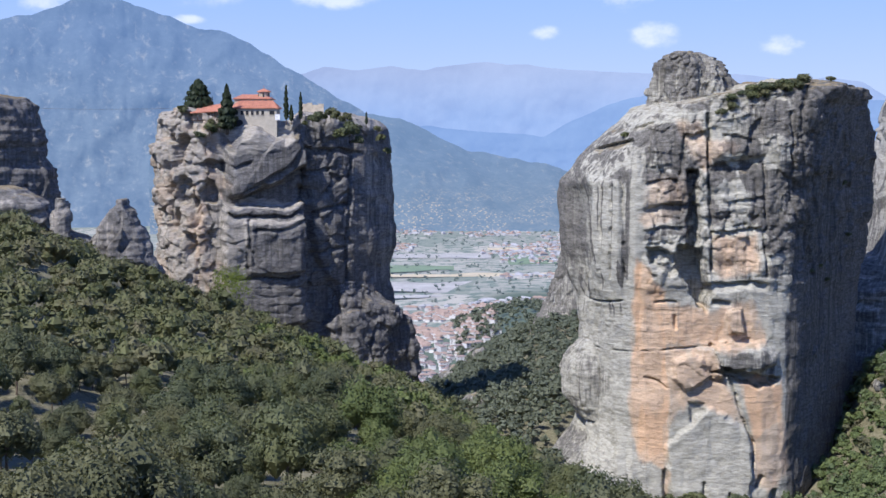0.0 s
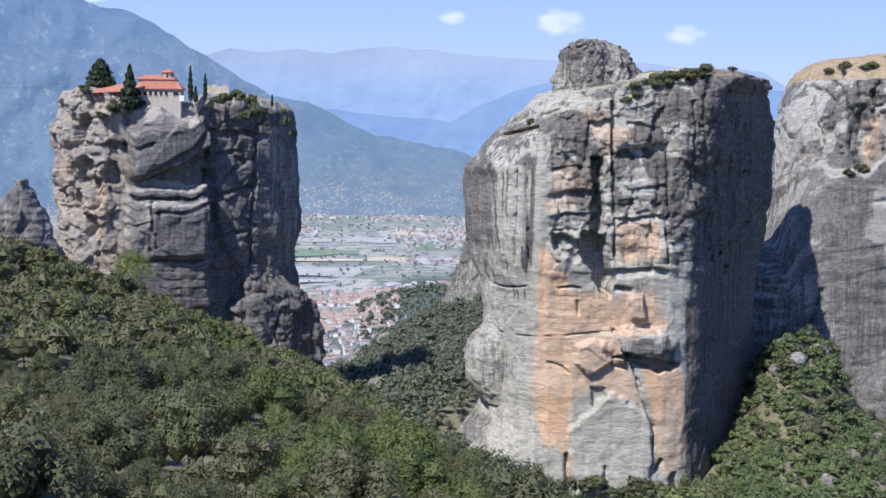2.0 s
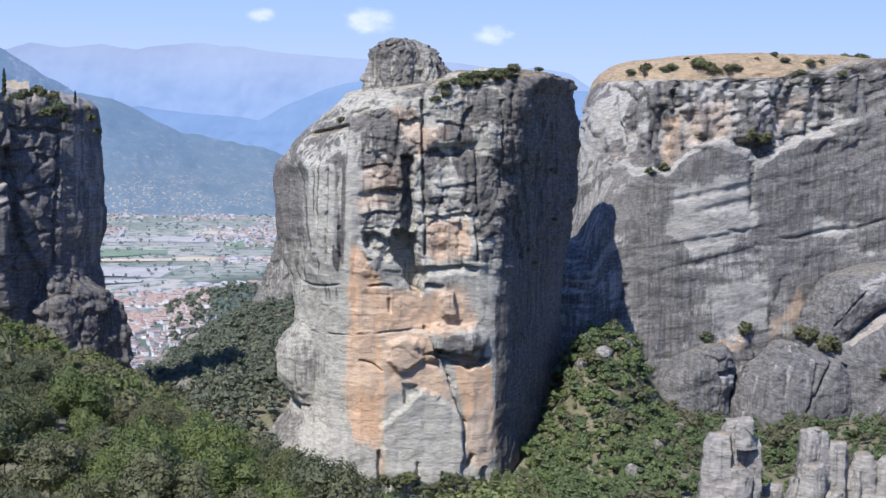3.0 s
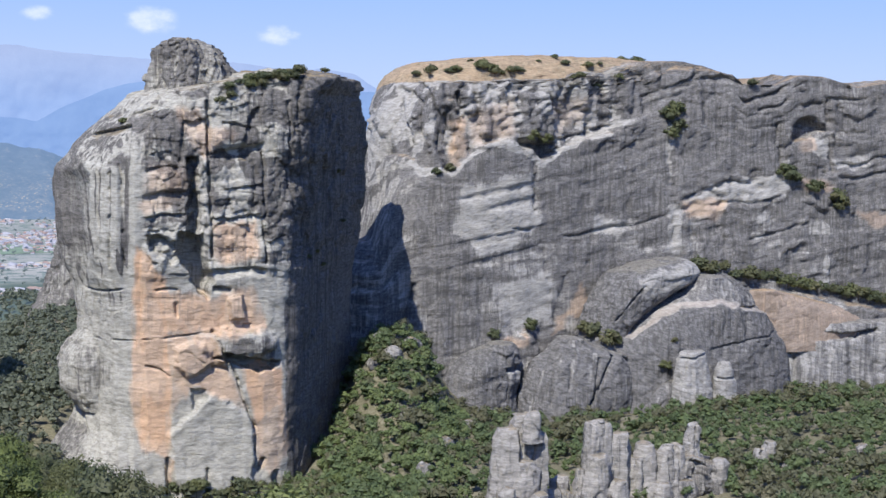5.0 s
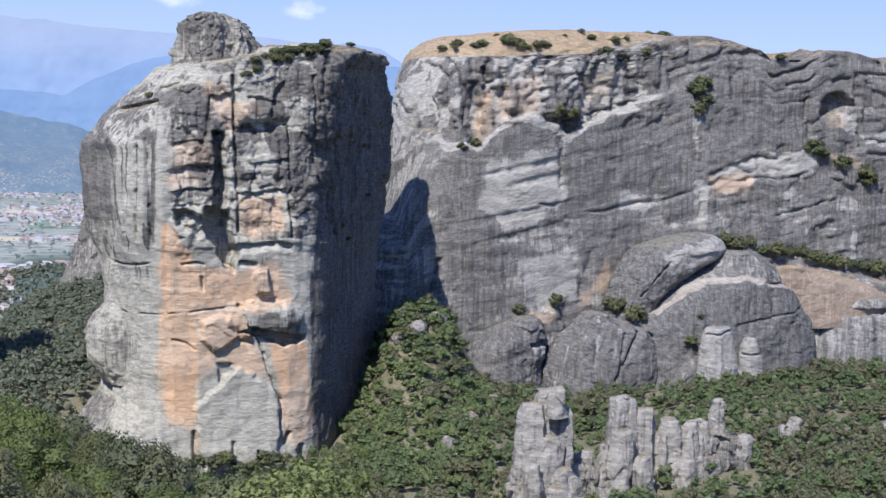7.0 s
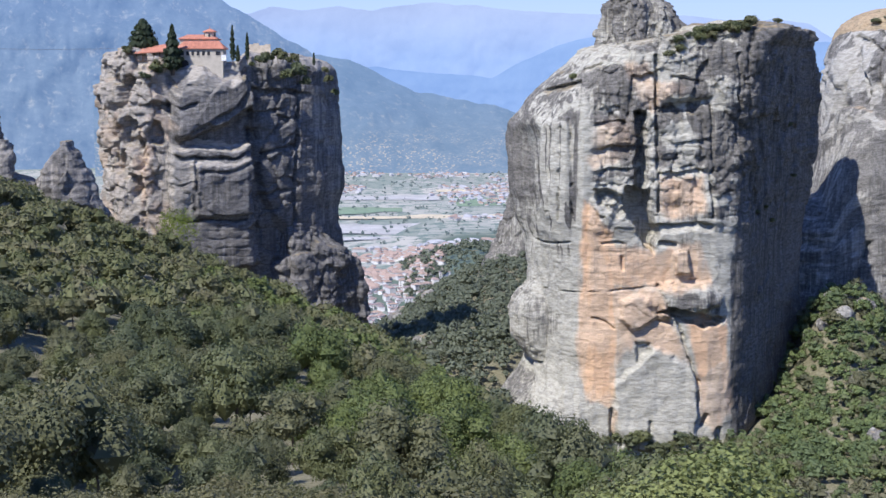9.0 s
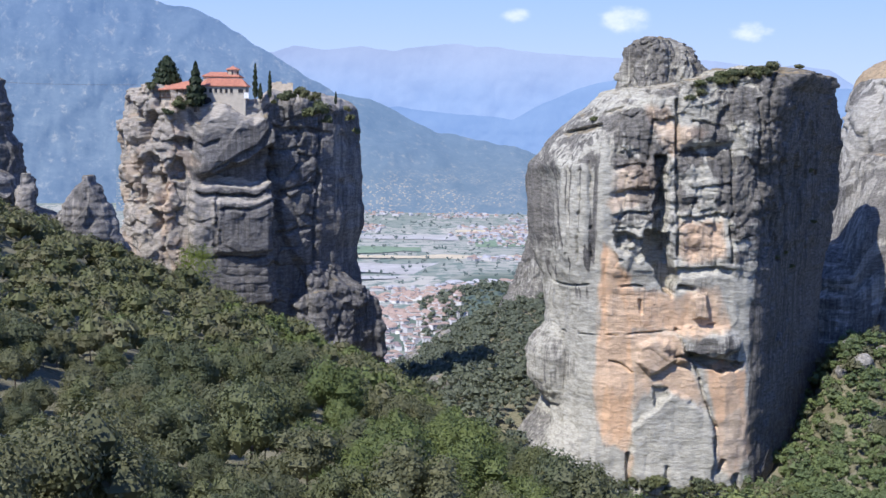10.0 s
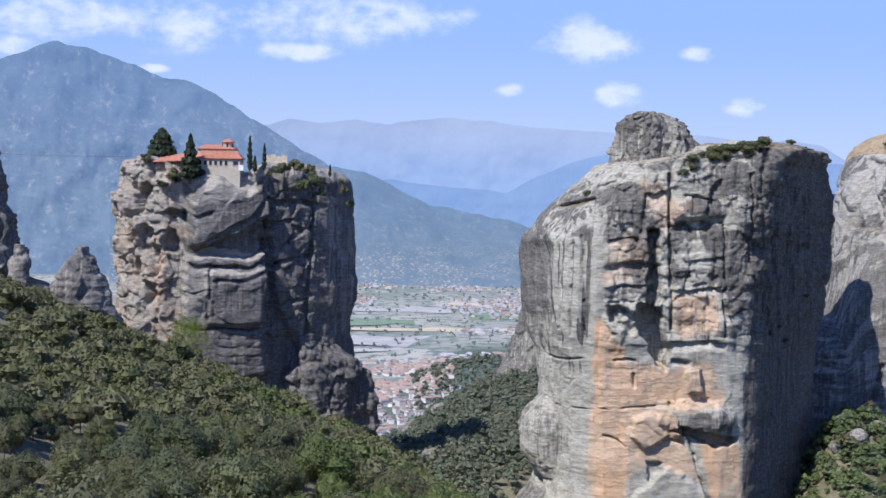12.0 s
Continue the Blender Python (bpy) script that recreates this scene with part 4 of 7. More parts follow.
def mon_stain_shade(x, y, z):
    w = np.stack([x, y, z], 1)
    wx, wz = x + 1.5 * fbm(w / 5, 3, 69), z + 1.5 * fbm(w / 5 + 30, 3, 69)
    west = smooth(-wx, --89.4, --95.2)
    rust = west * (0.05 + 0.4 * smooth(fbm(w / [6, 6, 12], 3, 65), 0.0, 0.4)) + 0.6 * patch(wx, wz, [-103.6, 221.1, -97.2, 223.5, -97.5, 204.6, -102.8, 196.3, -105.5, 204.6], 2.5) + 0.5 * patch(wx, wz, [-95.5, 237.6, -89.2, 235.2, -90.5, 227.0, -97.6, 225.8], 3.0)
    # front darkened past the west end: its weaker sun is put into the crust
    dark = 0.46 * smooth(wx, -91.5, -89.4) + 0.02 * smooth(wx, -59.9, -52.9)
    # crest: pale edges, lightened more where ledge tops catch the sun
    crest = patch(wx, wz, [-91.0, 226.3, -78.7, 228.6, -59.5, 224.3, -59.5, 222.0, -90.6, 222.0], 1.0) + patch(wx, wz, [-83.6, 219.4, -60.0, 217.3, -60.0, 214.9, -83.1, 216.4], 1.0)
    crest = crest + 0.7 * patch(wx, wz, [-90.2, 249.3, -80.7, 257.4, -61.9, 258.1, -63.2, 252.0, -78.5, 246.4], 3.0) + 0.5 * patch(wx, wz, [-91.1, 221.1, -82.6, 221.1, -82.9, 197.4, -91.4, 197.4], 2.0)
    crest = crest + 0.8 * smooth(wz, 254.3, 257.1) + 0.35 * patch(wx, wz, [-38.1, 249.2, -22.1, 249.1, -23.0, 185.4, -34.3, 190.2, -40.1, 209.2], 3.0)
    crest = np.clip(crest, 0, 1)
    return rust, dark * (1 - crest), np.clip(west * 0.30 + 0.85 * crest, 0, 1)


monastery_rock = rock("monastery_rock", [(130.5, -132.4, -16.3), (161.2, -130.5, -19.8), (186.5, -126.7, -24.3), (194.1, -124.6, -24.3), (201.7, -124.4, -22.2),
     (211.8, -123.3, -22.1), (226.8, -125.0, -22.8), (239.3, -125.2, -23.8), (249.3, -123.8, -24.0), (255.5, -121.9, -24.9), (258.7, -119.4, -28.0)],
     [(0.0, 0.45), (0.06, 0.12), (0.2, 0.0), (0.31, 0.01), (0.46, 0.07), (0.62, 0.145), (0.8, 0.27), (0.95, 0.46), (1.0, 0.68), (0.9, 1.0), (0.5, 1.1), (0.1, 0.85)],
     567, 89.5, 380, 300, 0.6, 0.4, 0.2, 0.35, 3.0, mon_carve, mon_stain_shade, lambda x: -5.0 * smooth(x, -93.0, -86.0) * smooth(-x, 60.0, 68.0) + 1.3 * grid_noise(np.stack([x / 9, 0 * x, 0 * x], 1), 43) + 2.5 * smooth(-x, -(-90.7), -(-102.3)), lambda x, z: 0.25 + 0.75 * smooth(-x, 92.0, 100.0), ROCK, 41, 20, blocks=0.8, grain=(0.8, 0.8, 0.8), lean=2.0,
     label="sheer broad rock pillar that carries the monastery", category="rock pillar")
# the shoulder's shade is painted in as an even dark crust
rock("shoulder", [(133.4, -63.1, -5.8), (140.9, -62.0, -9.2), (150.9, -59.9, -13.4), (163.3, -57.4, -14.5), (172.0, -55.3, -17.0), (176.9, -53.8, -20.9),
     (181.8, -52.3, -28.7), (186.8, -50.3, -36.5), (191.0, -49.2, -43.8)],
     [(0.0, 0.7), (0.05, 0.3), (0.2, 0.1), (0.4, 0.0), (0.62, 0.12), (0.85, 0.35), (1.0, 0.7), (0.5, 1.0)], 584, 42, 150, 110, 1.4, 0.5, 0.4, 0.5, 1.0,
     lambda x, z: 2.6 * crack(x, z, -44.0, 174.5, -45.2, 148.4, 1.2) + 2.0 * crack(x, z, -30.8, 163.3, -28.9, 143.4, 1.0), lambda x, y, z: (0 * x, 0.62 + 0 * x, 0 * x), None, None, ROCK, 47, 8, blocks=0.9, parent=monastery_rock)
rock("left_rock", [(215.1, -251.2, -140.6), (232.2, -246.4, -143.0), (241.2, -241.9, -145.1), (251.2, -239.5, -149.4), (262.1, -235.0, -152.5), (264.7, -230.7, -154.9)],
     ROUND_PLAN, 485.0, 56.5, 240, 110, 2.5, 0.6, 0.9, 0.5, 2.0, None, lambda x, y, z: (0 * x, 0.5 + 0 * x, 0 * x), None, None, ROCK, 52, 14,
     label="dark rounded rock mass above the wooded slope", category="rock")
rock("low_ridge_rock", [(203.9, -156.9, -103.0), (216.7, -156.5, -114.8), (222.1, -156.4, -123.1), (229.4, -156.2, -129.4), (233.0, -156.1, -137.6)],
     ROUND_PLAN, 440.8, 28.3, 160, 60, 1.5, 0.4, 1.0, 0.5, 1.0, None, None, None, None, ROCK, 55, 10,
     label="stepped grey rock ledges at the slope's crest", category="rock")
rock("hoodoo_rock", [(218.2, -127.7, -120.4), (223.7, -126.5, -121.7), (227.3, -126.4, -122.0), (231.0, -126.0, -121.6)],
     ROUND_PLAN, 444.5, 4.7, 60, 40, 0.5, 0.2, 0.4, 0.2, 0.6, None, None, None, None, ROCK, 57, 8, label="small upright rock stump", category="rock")
rock("pinnacle_rock", [(196.6, -118.6, -91.0), (205.7, -115.1, -93.0), (214.8, -113.6, -95.5), (221.2, -111.9, -97.9), (226.1, -108.9, -100.1), (228.3, -107.2, -102.2), (230.7, -107.1, -101.6)],
     ROUND_PLAN, 440.8, 17.0, 150, 110, 1.2, 0.4, 0.8, 0.35, 0.8, None, None, None, None, ROCK, 59, 10, label="conical grey rock pinnacle with a capped tip", category="rock pinnacle")
# the long cliff
CLIFF_TOP = [(189.4, 230.5), (193.8, 252.2), (198.6, 266.3), (205.3, 271.6), (280.9, 270.1),
             (312.9, 273.3), (345.9, 279.9), (366.0, 278.7), (372.4, 273.9), (389.7, 274.3), (400.8, 278.9),
             (415.3, 278.6), (435.2, 274.0), (455.2, 277.2), (576.4, 275.4)]
CT = np.array(CLIFF_TOP)


def cliff_carve(x, z):
    w = np.stack([x, 0 * x, z], 1)
    d = 0 * x
    # the broken upper band falls back behind the lip of the smooth wall
    lip = np.interp(x, [189.1, 197.0, 207.7, 222.5, 227.9, 233.3, 245.6, 259.7, 266.1, 276.8, 302.9, 314.6, 332.7],
                    [243.6, 242.4, 231.2, 231.2, 235.0, 240.9, 244.8, 241.0, 235.9, 242.7, 248.1, 253.7, 256.6])
    lip = lip + 1.2 * fbm(w / 8, 3, 70)
    band = smooth(z - lip, -0.4, 1.2) * smooth(-x, -335.7, -317.5)
    s1, j1 = facets(w / [7.5, 1, 22] + [0, 0.5, 0], 71)
    d = d + band * (4.0 + 2.2 * s1 + 1.5 * j1 + 1.6 * smooth(fbm(w / [7, 7, 30], 3, 76), 0.0, 0.2))
    d = d - 3.5 * patch(x, z, [252.2, 267.0, 270.5, 267.4, 272.7, 246.8, 263.9, 242.6, 254.0, 246.1], 1.0, 0.6, 75)
    for k in range(4):
        d = d + 1.8 * crack(x, z, 255.3 + 4.2 * k, 264.6, 255.7 + 4.2 * k, 248.7, 0.7)
    d = d + 4.0 * under(x, z, 253.5, 244.0, 273.3, 244.2, 3.0) + 3.0 * under(x, z, 273.8, 246.8, 305.8, 251.8, 3.0) + 3.0 * patch(x, z, [218.1, 258.8, 221.3, 258.9, 223.3, 231.2, 218.5, 229.9], 1.2, 0.8, 72)
    # slanting beds of the pale wall
    slant = grid_noise(np.stack([x / 140, 0 * x, (z - 0.2 * x) / 3.4], 1), 72)
    d = d + 0.9 * smooth(slant, 0.15, 0.25) * (0.3 + 0.7 * patch(x, z, [215.9, 223.6, 262.7, 233.8, 264.7, 205.2, 246.7, 184.8, 219.0, 188.0], 12.0))
    d = d + 0.45 * smooth(grid_noise(np.stack([x / 160, 0 * x, (z - 0.14 * x) / 6.0], 1), 79), 0.2, 0.3) * smooth(x, 274.1, 291.5)
    for x1, z1, x2, z2, high, deep in (
            (250.5, 206.5, 259.3, 204.3, 1.6, 2.4), (276.2, 201.9, 304.0, 204.7, 1.8, 1.6), (304.0, 204.7, 328.6, 207.6, 2.2, 2.2), (338.5, 214.5, 377.4, 226.3, 3.0, 2.0),
            (351.1, 211.6, 390.7, 217.4, 2.6, 2.0), (371.4, 197.6, 406.0, 204.3, 1.8, 2.6), (370.4, 262.3, 393.9, 267.6, 2.4, 3.4), (379.5, 258.1, 395.5, 261.6, 2.0, 3.0), (403.9, 255.6, 415.3, 258.6, 1.4, 2.0),
            (423.2, 231.2, 452.9, 236.3, 2.6, 2.6), (422.8, 225.0, 453.3, 228.9, 2.4, 3.0), (418.5, 261.4, 438.5, 265.1, 2.0, 2.6), (427.6, 246.4, 439.3, 249.3, 1.4, 2.0), (320.4, 263.1, 347.6, 268.9, 2.4, 2.4),
            (332.4, 264.6, 372.7, 269.9, 2.6, 2.4), (382.3, 269.6, 428.0, 273.3, 2.0, 1.8), (376.6, 249.8, 391.0, 251.6, 1.6, 1.6), (363.7, 254.3, 386.0, 256.5, 1.4, 1.6)):
        d = d + deep * under(x, z, x1, z1, x2, z2, high)
    d = d + 8.0 * patch(x, z, [396.9, 241.7, 399.3, 247.9, 409.0, 251.8, 417.9, 245.2, 409.4, 241.8, 400.3, 239.0], 1.2, 0.8, 73)
    for x1, z1, x2, z2, wide, deep in (
            (261.2, 235.1, 262.2, 213.1, 1.0, 2.2), (331.5, 255.3, 333.1, 220.5, 0.9, 1.6), (333.2, 207.0, 334.1, 188.0, 1.2, 2.4), (390.7, 250.5, 392.1, 231.2, 1.6, 3.5), (417.2, 260.5, 420.0, 227.0, 1.4, 3.0),
            (202.4, 180.8, 198.8, 165.7, 1.4, 3.0), (278.0, 184.0, 271.3, 159.1, 1.0, 2.0), (262.8, 152.8, 261.1, 138.3, 1.6, 3.0), (313.8, 231.2, 309.8, 209.9, 0.7, 1.2), (292.2, 204.8, 288.3, 183.7, 0.7, 1.4), (264.8, 200.0, 271.0, 173.6, 0.8, 1.2)):
        d = d + deep * crack(x, z, x1, z1, x2, z2, wide)
    # the lower right wall stands back over the ledge
    ledge = np.interp(x, [334.8, 350.4, 376.1, 398.9, 456.4], [185.2, 184.9, 175.9, 173.8, 163.4])
    d = d - 6.0 * smooth(ledge - z, 0.0, 4.0) * smooth(x, 347.3, 359.9)
    d = d - 6.0 * patch(x, z, [222.3, 141.6, 233.3, 147.6, 255.6, 157.0, 262.8, 152.8, 262.0, 121.0, 219.8, 123.5], 2.0, 1.0, 74)
    return d


def cliff_stain(x, y, z):
    w = np.stack([x, y, z], 1)
    wx, wz = x + 1.5 * fbm(w / 6, 3, 80), z + 1.5 * fbm(w / 6 + 30, 3, 80)
    rust = 0 * x
    for much, soft, outline in (
            (0.85, 2.0, [222.2, 252.6, 227.6, 255.2, 228.6, 241.3, 224.4, 233.2, 221.1, 233.7]), (0.45, 4.0, [229.0, 256.5, 250.9, 263.2, 251.2, 246.6, 231.9, 242.6]), (0.3, 4.0, [272.0, 263.6, 299.5, 266.6, 291.0, 256.1, 273.8, 246.8]),
            (0.75, 3.0, [337.7, 211.8, 362.6, 214.3, 356.0, 205.3, 341.0, 204.7]), (0.85, 2.0, [400.9, 222.9, 420.2, 221.4, 417.1, 216.6, 403.8, 217.8]), (0.85, 2.0, [435.9, 210.8, 454.3, 206.8, 454.6, 201.1, 441.4, 202.7]),
            (0.95, 1.2, [285.7, 179.0, 291.2, 170.3, 282.0, 162.1, 277.8, 166.0]), (0.95, 1.2, [275.0, 165.0, 279.0, 165.9, 277.4, 158.8, 271.4, 155.1]), (0.95, 1.5, [221.8, 142.6, 238.8, 152.3, 257.0, 158.3, 255.1, 153.6, 238.9, 148.1, 226.7, 140.8]),
            (0.6, 1.5, [402.2, 239.6, 409.4, 241.8, 409.7, 235.4, 403.1, 235.4])):
        rust = np.maximum(rust, much * patch(wx, wz, outline, soft))
    streak = smooth(grid_noise(w / [1.5, 1.5, 90], 86), 0.05, 0.5)
    fresh = 0.30 * smooth(fbm(w / [18, 18, 3.5] - [0, 0, 0.04], 4, 89), 0.1, 0.5)
    for much, soft, outline in (
            (0.85, 8.0, [226.7, 223.6, 261.3, 231.2, 262.6, 209.2, 247.9, 195.1, 232.6, 195.4, 218.8, 205.9]), (0.9, 2.0, [338.7, 211.0, 352.4, 219.0, 379.0, 227.9, 395.2, 227.9, 395.5, 220.1, 365.2, 213.4, 346.6, 204.1]),
            (0.8, 2.5, [406.8, 241.0, 418.0, 243.0, 418.5, 231.2, 406.4, 234.0]), (0.75, 2.0, [419.7, 234.0, 444.9, 238.3, 443.5, 231.2, 423.3, 227.8]), (0.7, 4.0, [291.9, 214.1, 306.9, 206.0, 305.6, 200.6, 292.3, 200.9]),
            (0.7, 2.5, [330.3, 212.4, 337.7, 212.3, 337.7, 190.1, 331.6, 190.2]), (0.6, 2.0, [330.5, 247.3, 334.2, 247.3, 334.9, 221.8, 331.3, 221.8]), (0.55, 5.0, [241.1, 179.7, 270.8, 184.2, 271.2, 163.0, 241.5, 156.3]), (0.8, 3.0, [189.0, 258.4, 207.4, 263.7, 203.6, 247.4, 189.1, 244.8])):
        fresh = np.maximum(fresh, much * patch(wx, wz, outline, soft))
    lip = np.interp(x, [189.1, 207.7, 222.5, 233.3, 245.6, 266.1, 276.8, 314.6], [243.6, 231.2, 231.2, 240.9, 244.8, 235.9, 242.7, 253.7])
    edge = smooth(-np.abs(wz - lip + 0.8), -2.0, -0.6) * smooth(-x, -320.5, -308.6)
    band = smooth(wz - lip, 0.0, 2.0) * smooth(-x, -326.6, -302.7)
    fresh = np.maximum(fresh, 0.9 * edge)
    fresh = np.maximum(fresh, 0.75 * band * smooth(fbm(w / [6, 6, 9], 3, 92), 0.02, 0.25))
    moss = 0.28 * streak + 0.50 * smooth(fbm(w / [24, 24, 32], 3, 90), -0.3, 0.5) + 0.02
    moss = moss + 0.3 * smooth(x, 330.0, 337.6) * smooth(wz, 220.4, 225.8) + 0.25 * patch(wx, wz, [265.5, 236.4, 329.8, 252.6, 331.0, 209.7, 274.7, 203.8], 6.0)
    moss = moss + 0.3 * patch(wx, wz, [231.9, 240.1, 259.7, 241.0, 258.5, 231.2, 229.4, 226.1], 4.0) + 0.3 * patch(wx, wz, [205.4, 201.0, 232.6, 198.0, 233.4, 143.6, 211.4, 144.7], 6.0)
    return rust, moss * (1 - 0.8 * fresh), np.clip(fresh, 0, 0.9)


CZ = float(CT[4, 1])


def cliff_hill(x):
    """The grassy back of the cliff over its edge."""
    return np.interp(x, [205.3, 220.2, 245.2, 285.3, 323.9, 351.5, 371.9, 585.3], [1.0, 9.0, 12.5, 16.5, 14.0, 6.0, 0.8, 0.8])


def cliff_calm(x, z):
    w = np.stack([x, 0 * x, z], 1)
    return 0.25 + 0.75 * smooth(z + 6 * fbm(w / 30, 2, 98), 231.0, 248.9) * smooth(-x, -(334.9), -(311.2)) + 0.45 * smooth(x, 329.0, 347.0)


rock("cliff", [(100.4, 164.2, 656.7), (153.2, 169.6, 652.6), (200.0, 173.5, 648.9), (223.3, 185.7, 647.0), (231.0, 194.5, 646.4), (251.5, 198.2, 637.0),
     (264.2, 202.0, 636.0), (CZ, 208.9, 627.8)],
     [(0.0, 0.4), (0.012, 0.12), (0.045, 0.04), (0.12, 0.0), (0.25, 0.03), (0.38, 0.0), (0.6, -0.05), (0.85, -0.1), (1.0, 0.3), (0.9, 0.9), (0.5, 1.0), (0.1, 0.9)],
     576.4, 141.3, 640, 240, 0.9, 0.8, 0.15, 0.4, cliff_hill, cliff_carve, cliff_stain, lambda x: np.interp(x, CT[:, 0], CT[:, 1]) - CZ, cliff_calm, CLIFF_ROCK, 91, 40, blocks=0.75, grain=(0.75, 0.75, 0.8), lean=-6.0,
     label="long grey cliff with pale streaks and a grassy brown top", category="cliff", fw=6.0)


rock("grassy_hill", [(259.7, 204.8, 408.7), (271.8, 209.7, 401.7), (276.4, 213.6, 396.5), (280.1, 220.0, 388.2), (282.8, 227.0, 375.8), (284.4, 244.1, 363.8)],
     ROUND_PLAN, 602.8, 103.6, 180, 50, 1.2, 0.1, 0.15, 0.5, 2.6, None, None, None, None, HILL, 119, 16, blocks=0.3, lean=-6.0, label="rounded hill of dry brown grass on the cliff", category="hill")


def dome_stain(a, b):
    return lambda x, y, z: (0 * x, a + 0.3 * smooth(grid_noise(np.stack([x, y, z], 1) / [2.2, 2.2, 60], 95), 0.0, 0.5), b + 0.4 * smooth(grid_noise(np.stack([x, y, z], 1) / [1.6, 1.6, 90], 93), 0.3, 0.6))


SLAB_PLAN = [(0.0, 0.6), (0.06, 0.25), (0.25, 0.05), (0.55, 0.0), (0.8, 0.06), (0.96, 0.3), (1.0, 0.7), (0.5, 1.0)]


def slab_stain(x, y, z):
    w = np.stack([x, y, z], 1)
    pale = patch(x, z, [300.9, 182.6, 318.4, 189.5, 336.3, 190.9, 338.3, 184.3, 321.7, 178.1, 304.1, 174.7], 4.0, 1.5, 97)
    return 0 * x, 0.35 + 0.25 * smooth(grid_noise(w / [2.2, 2.2, 60], 95), 0.0, 0.5) - 0.35 * pale, 0.75 * pale + 0.3 * smooth(grid_noise(w / [1.6, 1.6, 90], 93), 0.3, 0.6)


rock("slab_rock", [(144.1, 275.9, 299.0), (154.5, 279.1, 300.5), (161.0, 281.3, 303.9), (170.1, 283.9, 315.4), (176.3, 287.2, 326.5), (181.1, 291.1, 336.6),
     (185.5, 295.6, 338.9), (189.2, 306.6, 337.0), (191.2, 317.7, 333.3)],
     SLAB_PLAN, 549, 38, 170, 110, 0.9, 0.4, 0.15, 0.3, 1.0, lambda x, z: 1.6 * crack(x, z, 291.2, 164.7, 303.9, 179.9, 0.8) + 1.0 * crack(x, z, 288.6, 154.4, 289.1, 170.0, 0.7), slab_stain, None, None, DOME_ROCK, 101, 12, blocks=0.3, label="smooth rounded rock slab leaning up against the cliff", category="rock slab")


def dome_carve(x, z):
    d = 3.0 * under(x, z, 350.7, 170.0, 369.3, 169.9, 1.6) + 1.6 * crack(x, z, 369.5, 165.8, 378.5, 153.2, 0.8) + 1.2 * crack(x, z, 334.5, 152.4, 380.8, 158.6, 0.7)
    # the outer shell that has split off: its rim stands proud
    rim = np.interp(x, [300.1, 310.2, 321.9, 339.9, 367.9, 378.3], [157.8, 165.3, 170.7, 173.0, 167.3, 158.7])
    return d - 3.0 * smooth(rim - z, -0.3, 1.0)


def dome_pale(x, y, z):
    w = np.stack([x, y, z], 1)
    rim = np.interp(x, [300.1, 310.2, 321.9, 339.9, 367.9, 378.3], [157.8, 165.3, 170.7, 173.0, 167.3, 158.7])
    edge = smooth(-np.abs(z - rim + 0.9 * fbm(w / 5, 2, 96)), -1.6, -0.5)
    above = smooth(z - rim, 0.0, 2.0)
    return 0.2 * edge, (0.34 + 0.12 * smooth(grid_noise(w / [2.0, 2.0, 70], 94), 0.1, 0.5)) * (1 - edge) * (1 - 0.7 * above), np.clip(0.85 * edge + 0.12 * above + 0.25 * smooth(grid_noise(w / [1.5, 1.5, 90], 94), 0.3, 0.5), 0, 1)


rock("dome_rock", [(116.2, 286.8, 389.9), (137.6, 288.6, 387.7), (150.9, 290.0, 383.4), (158.8, 295.5, 378.0), (164.1, 302.3, 373.4), (169.4, 312.1, 368.8),
     (174.7, 324.6, 364.9), (179.9, 330.7, 357.9), (183.4, 333.5, 349.8)],
     SLAB_PLAN, 541.5, 47, 240, 150, 0.9, 0.4, 0.1, 0.3, 0.8, dome_carve, dome_pale, None, None, DOME_ROCK, 103, 14, blocks=0.2, grain=(0.8, 0.8, 1.6), label="dark domed rock with a pale split rim", category="rock dome")
rock("shoulder_rock", [(111.6, 371.5, 491.4), (139.4, 375.5, 489.7), (150.4, 380.7, 489.1), (159.2, 391.8, 488.6)],
     SLAB_PLAN, 549.1, 42.4, 200, 80, 0.9, 0.5, 0.1, 0.3, 0.8, lambda x, z: 4.5 * patch(x, z, [393.4, 153.2, 404.2, 155.0, 414.0, 154.8, 433.0, 156.6, 434.5, 154.9, 417.4, 151.7, 397.9, 151.4], 0.8, 0.5, 98) + 1.6 * crack(x, z, 390.0, 151.2, 389.2, 129.4, 0.9), dome_stain(0.12, 0.3), None, None, DOME_ROCK, 105, 12, blocks=0.22, grain=(0.8, 0.8, 1.6), label="broad streaked rock shoulder under a grassy ledge", category="rock")


def foot_joints(x, z):
    d = 2.4 * crack(x, z, 286.6, 150.0, 274.1, 126.6, 1.0) + 1.8 * crack(x, z, 280.4, 149.5, 276.6, 130.4, 0.8) + 2.0 * under(x, z, 291.8, 149.7, 300.5, 144.6, 2.0)
    return d + 1.2 * crack(x, z, 259.5, 146.6, 257.0, 128.9, 0.7) + 1.2 * crack(x, z, 266.4, 146.3, 265.4, 128.4, 0.7)


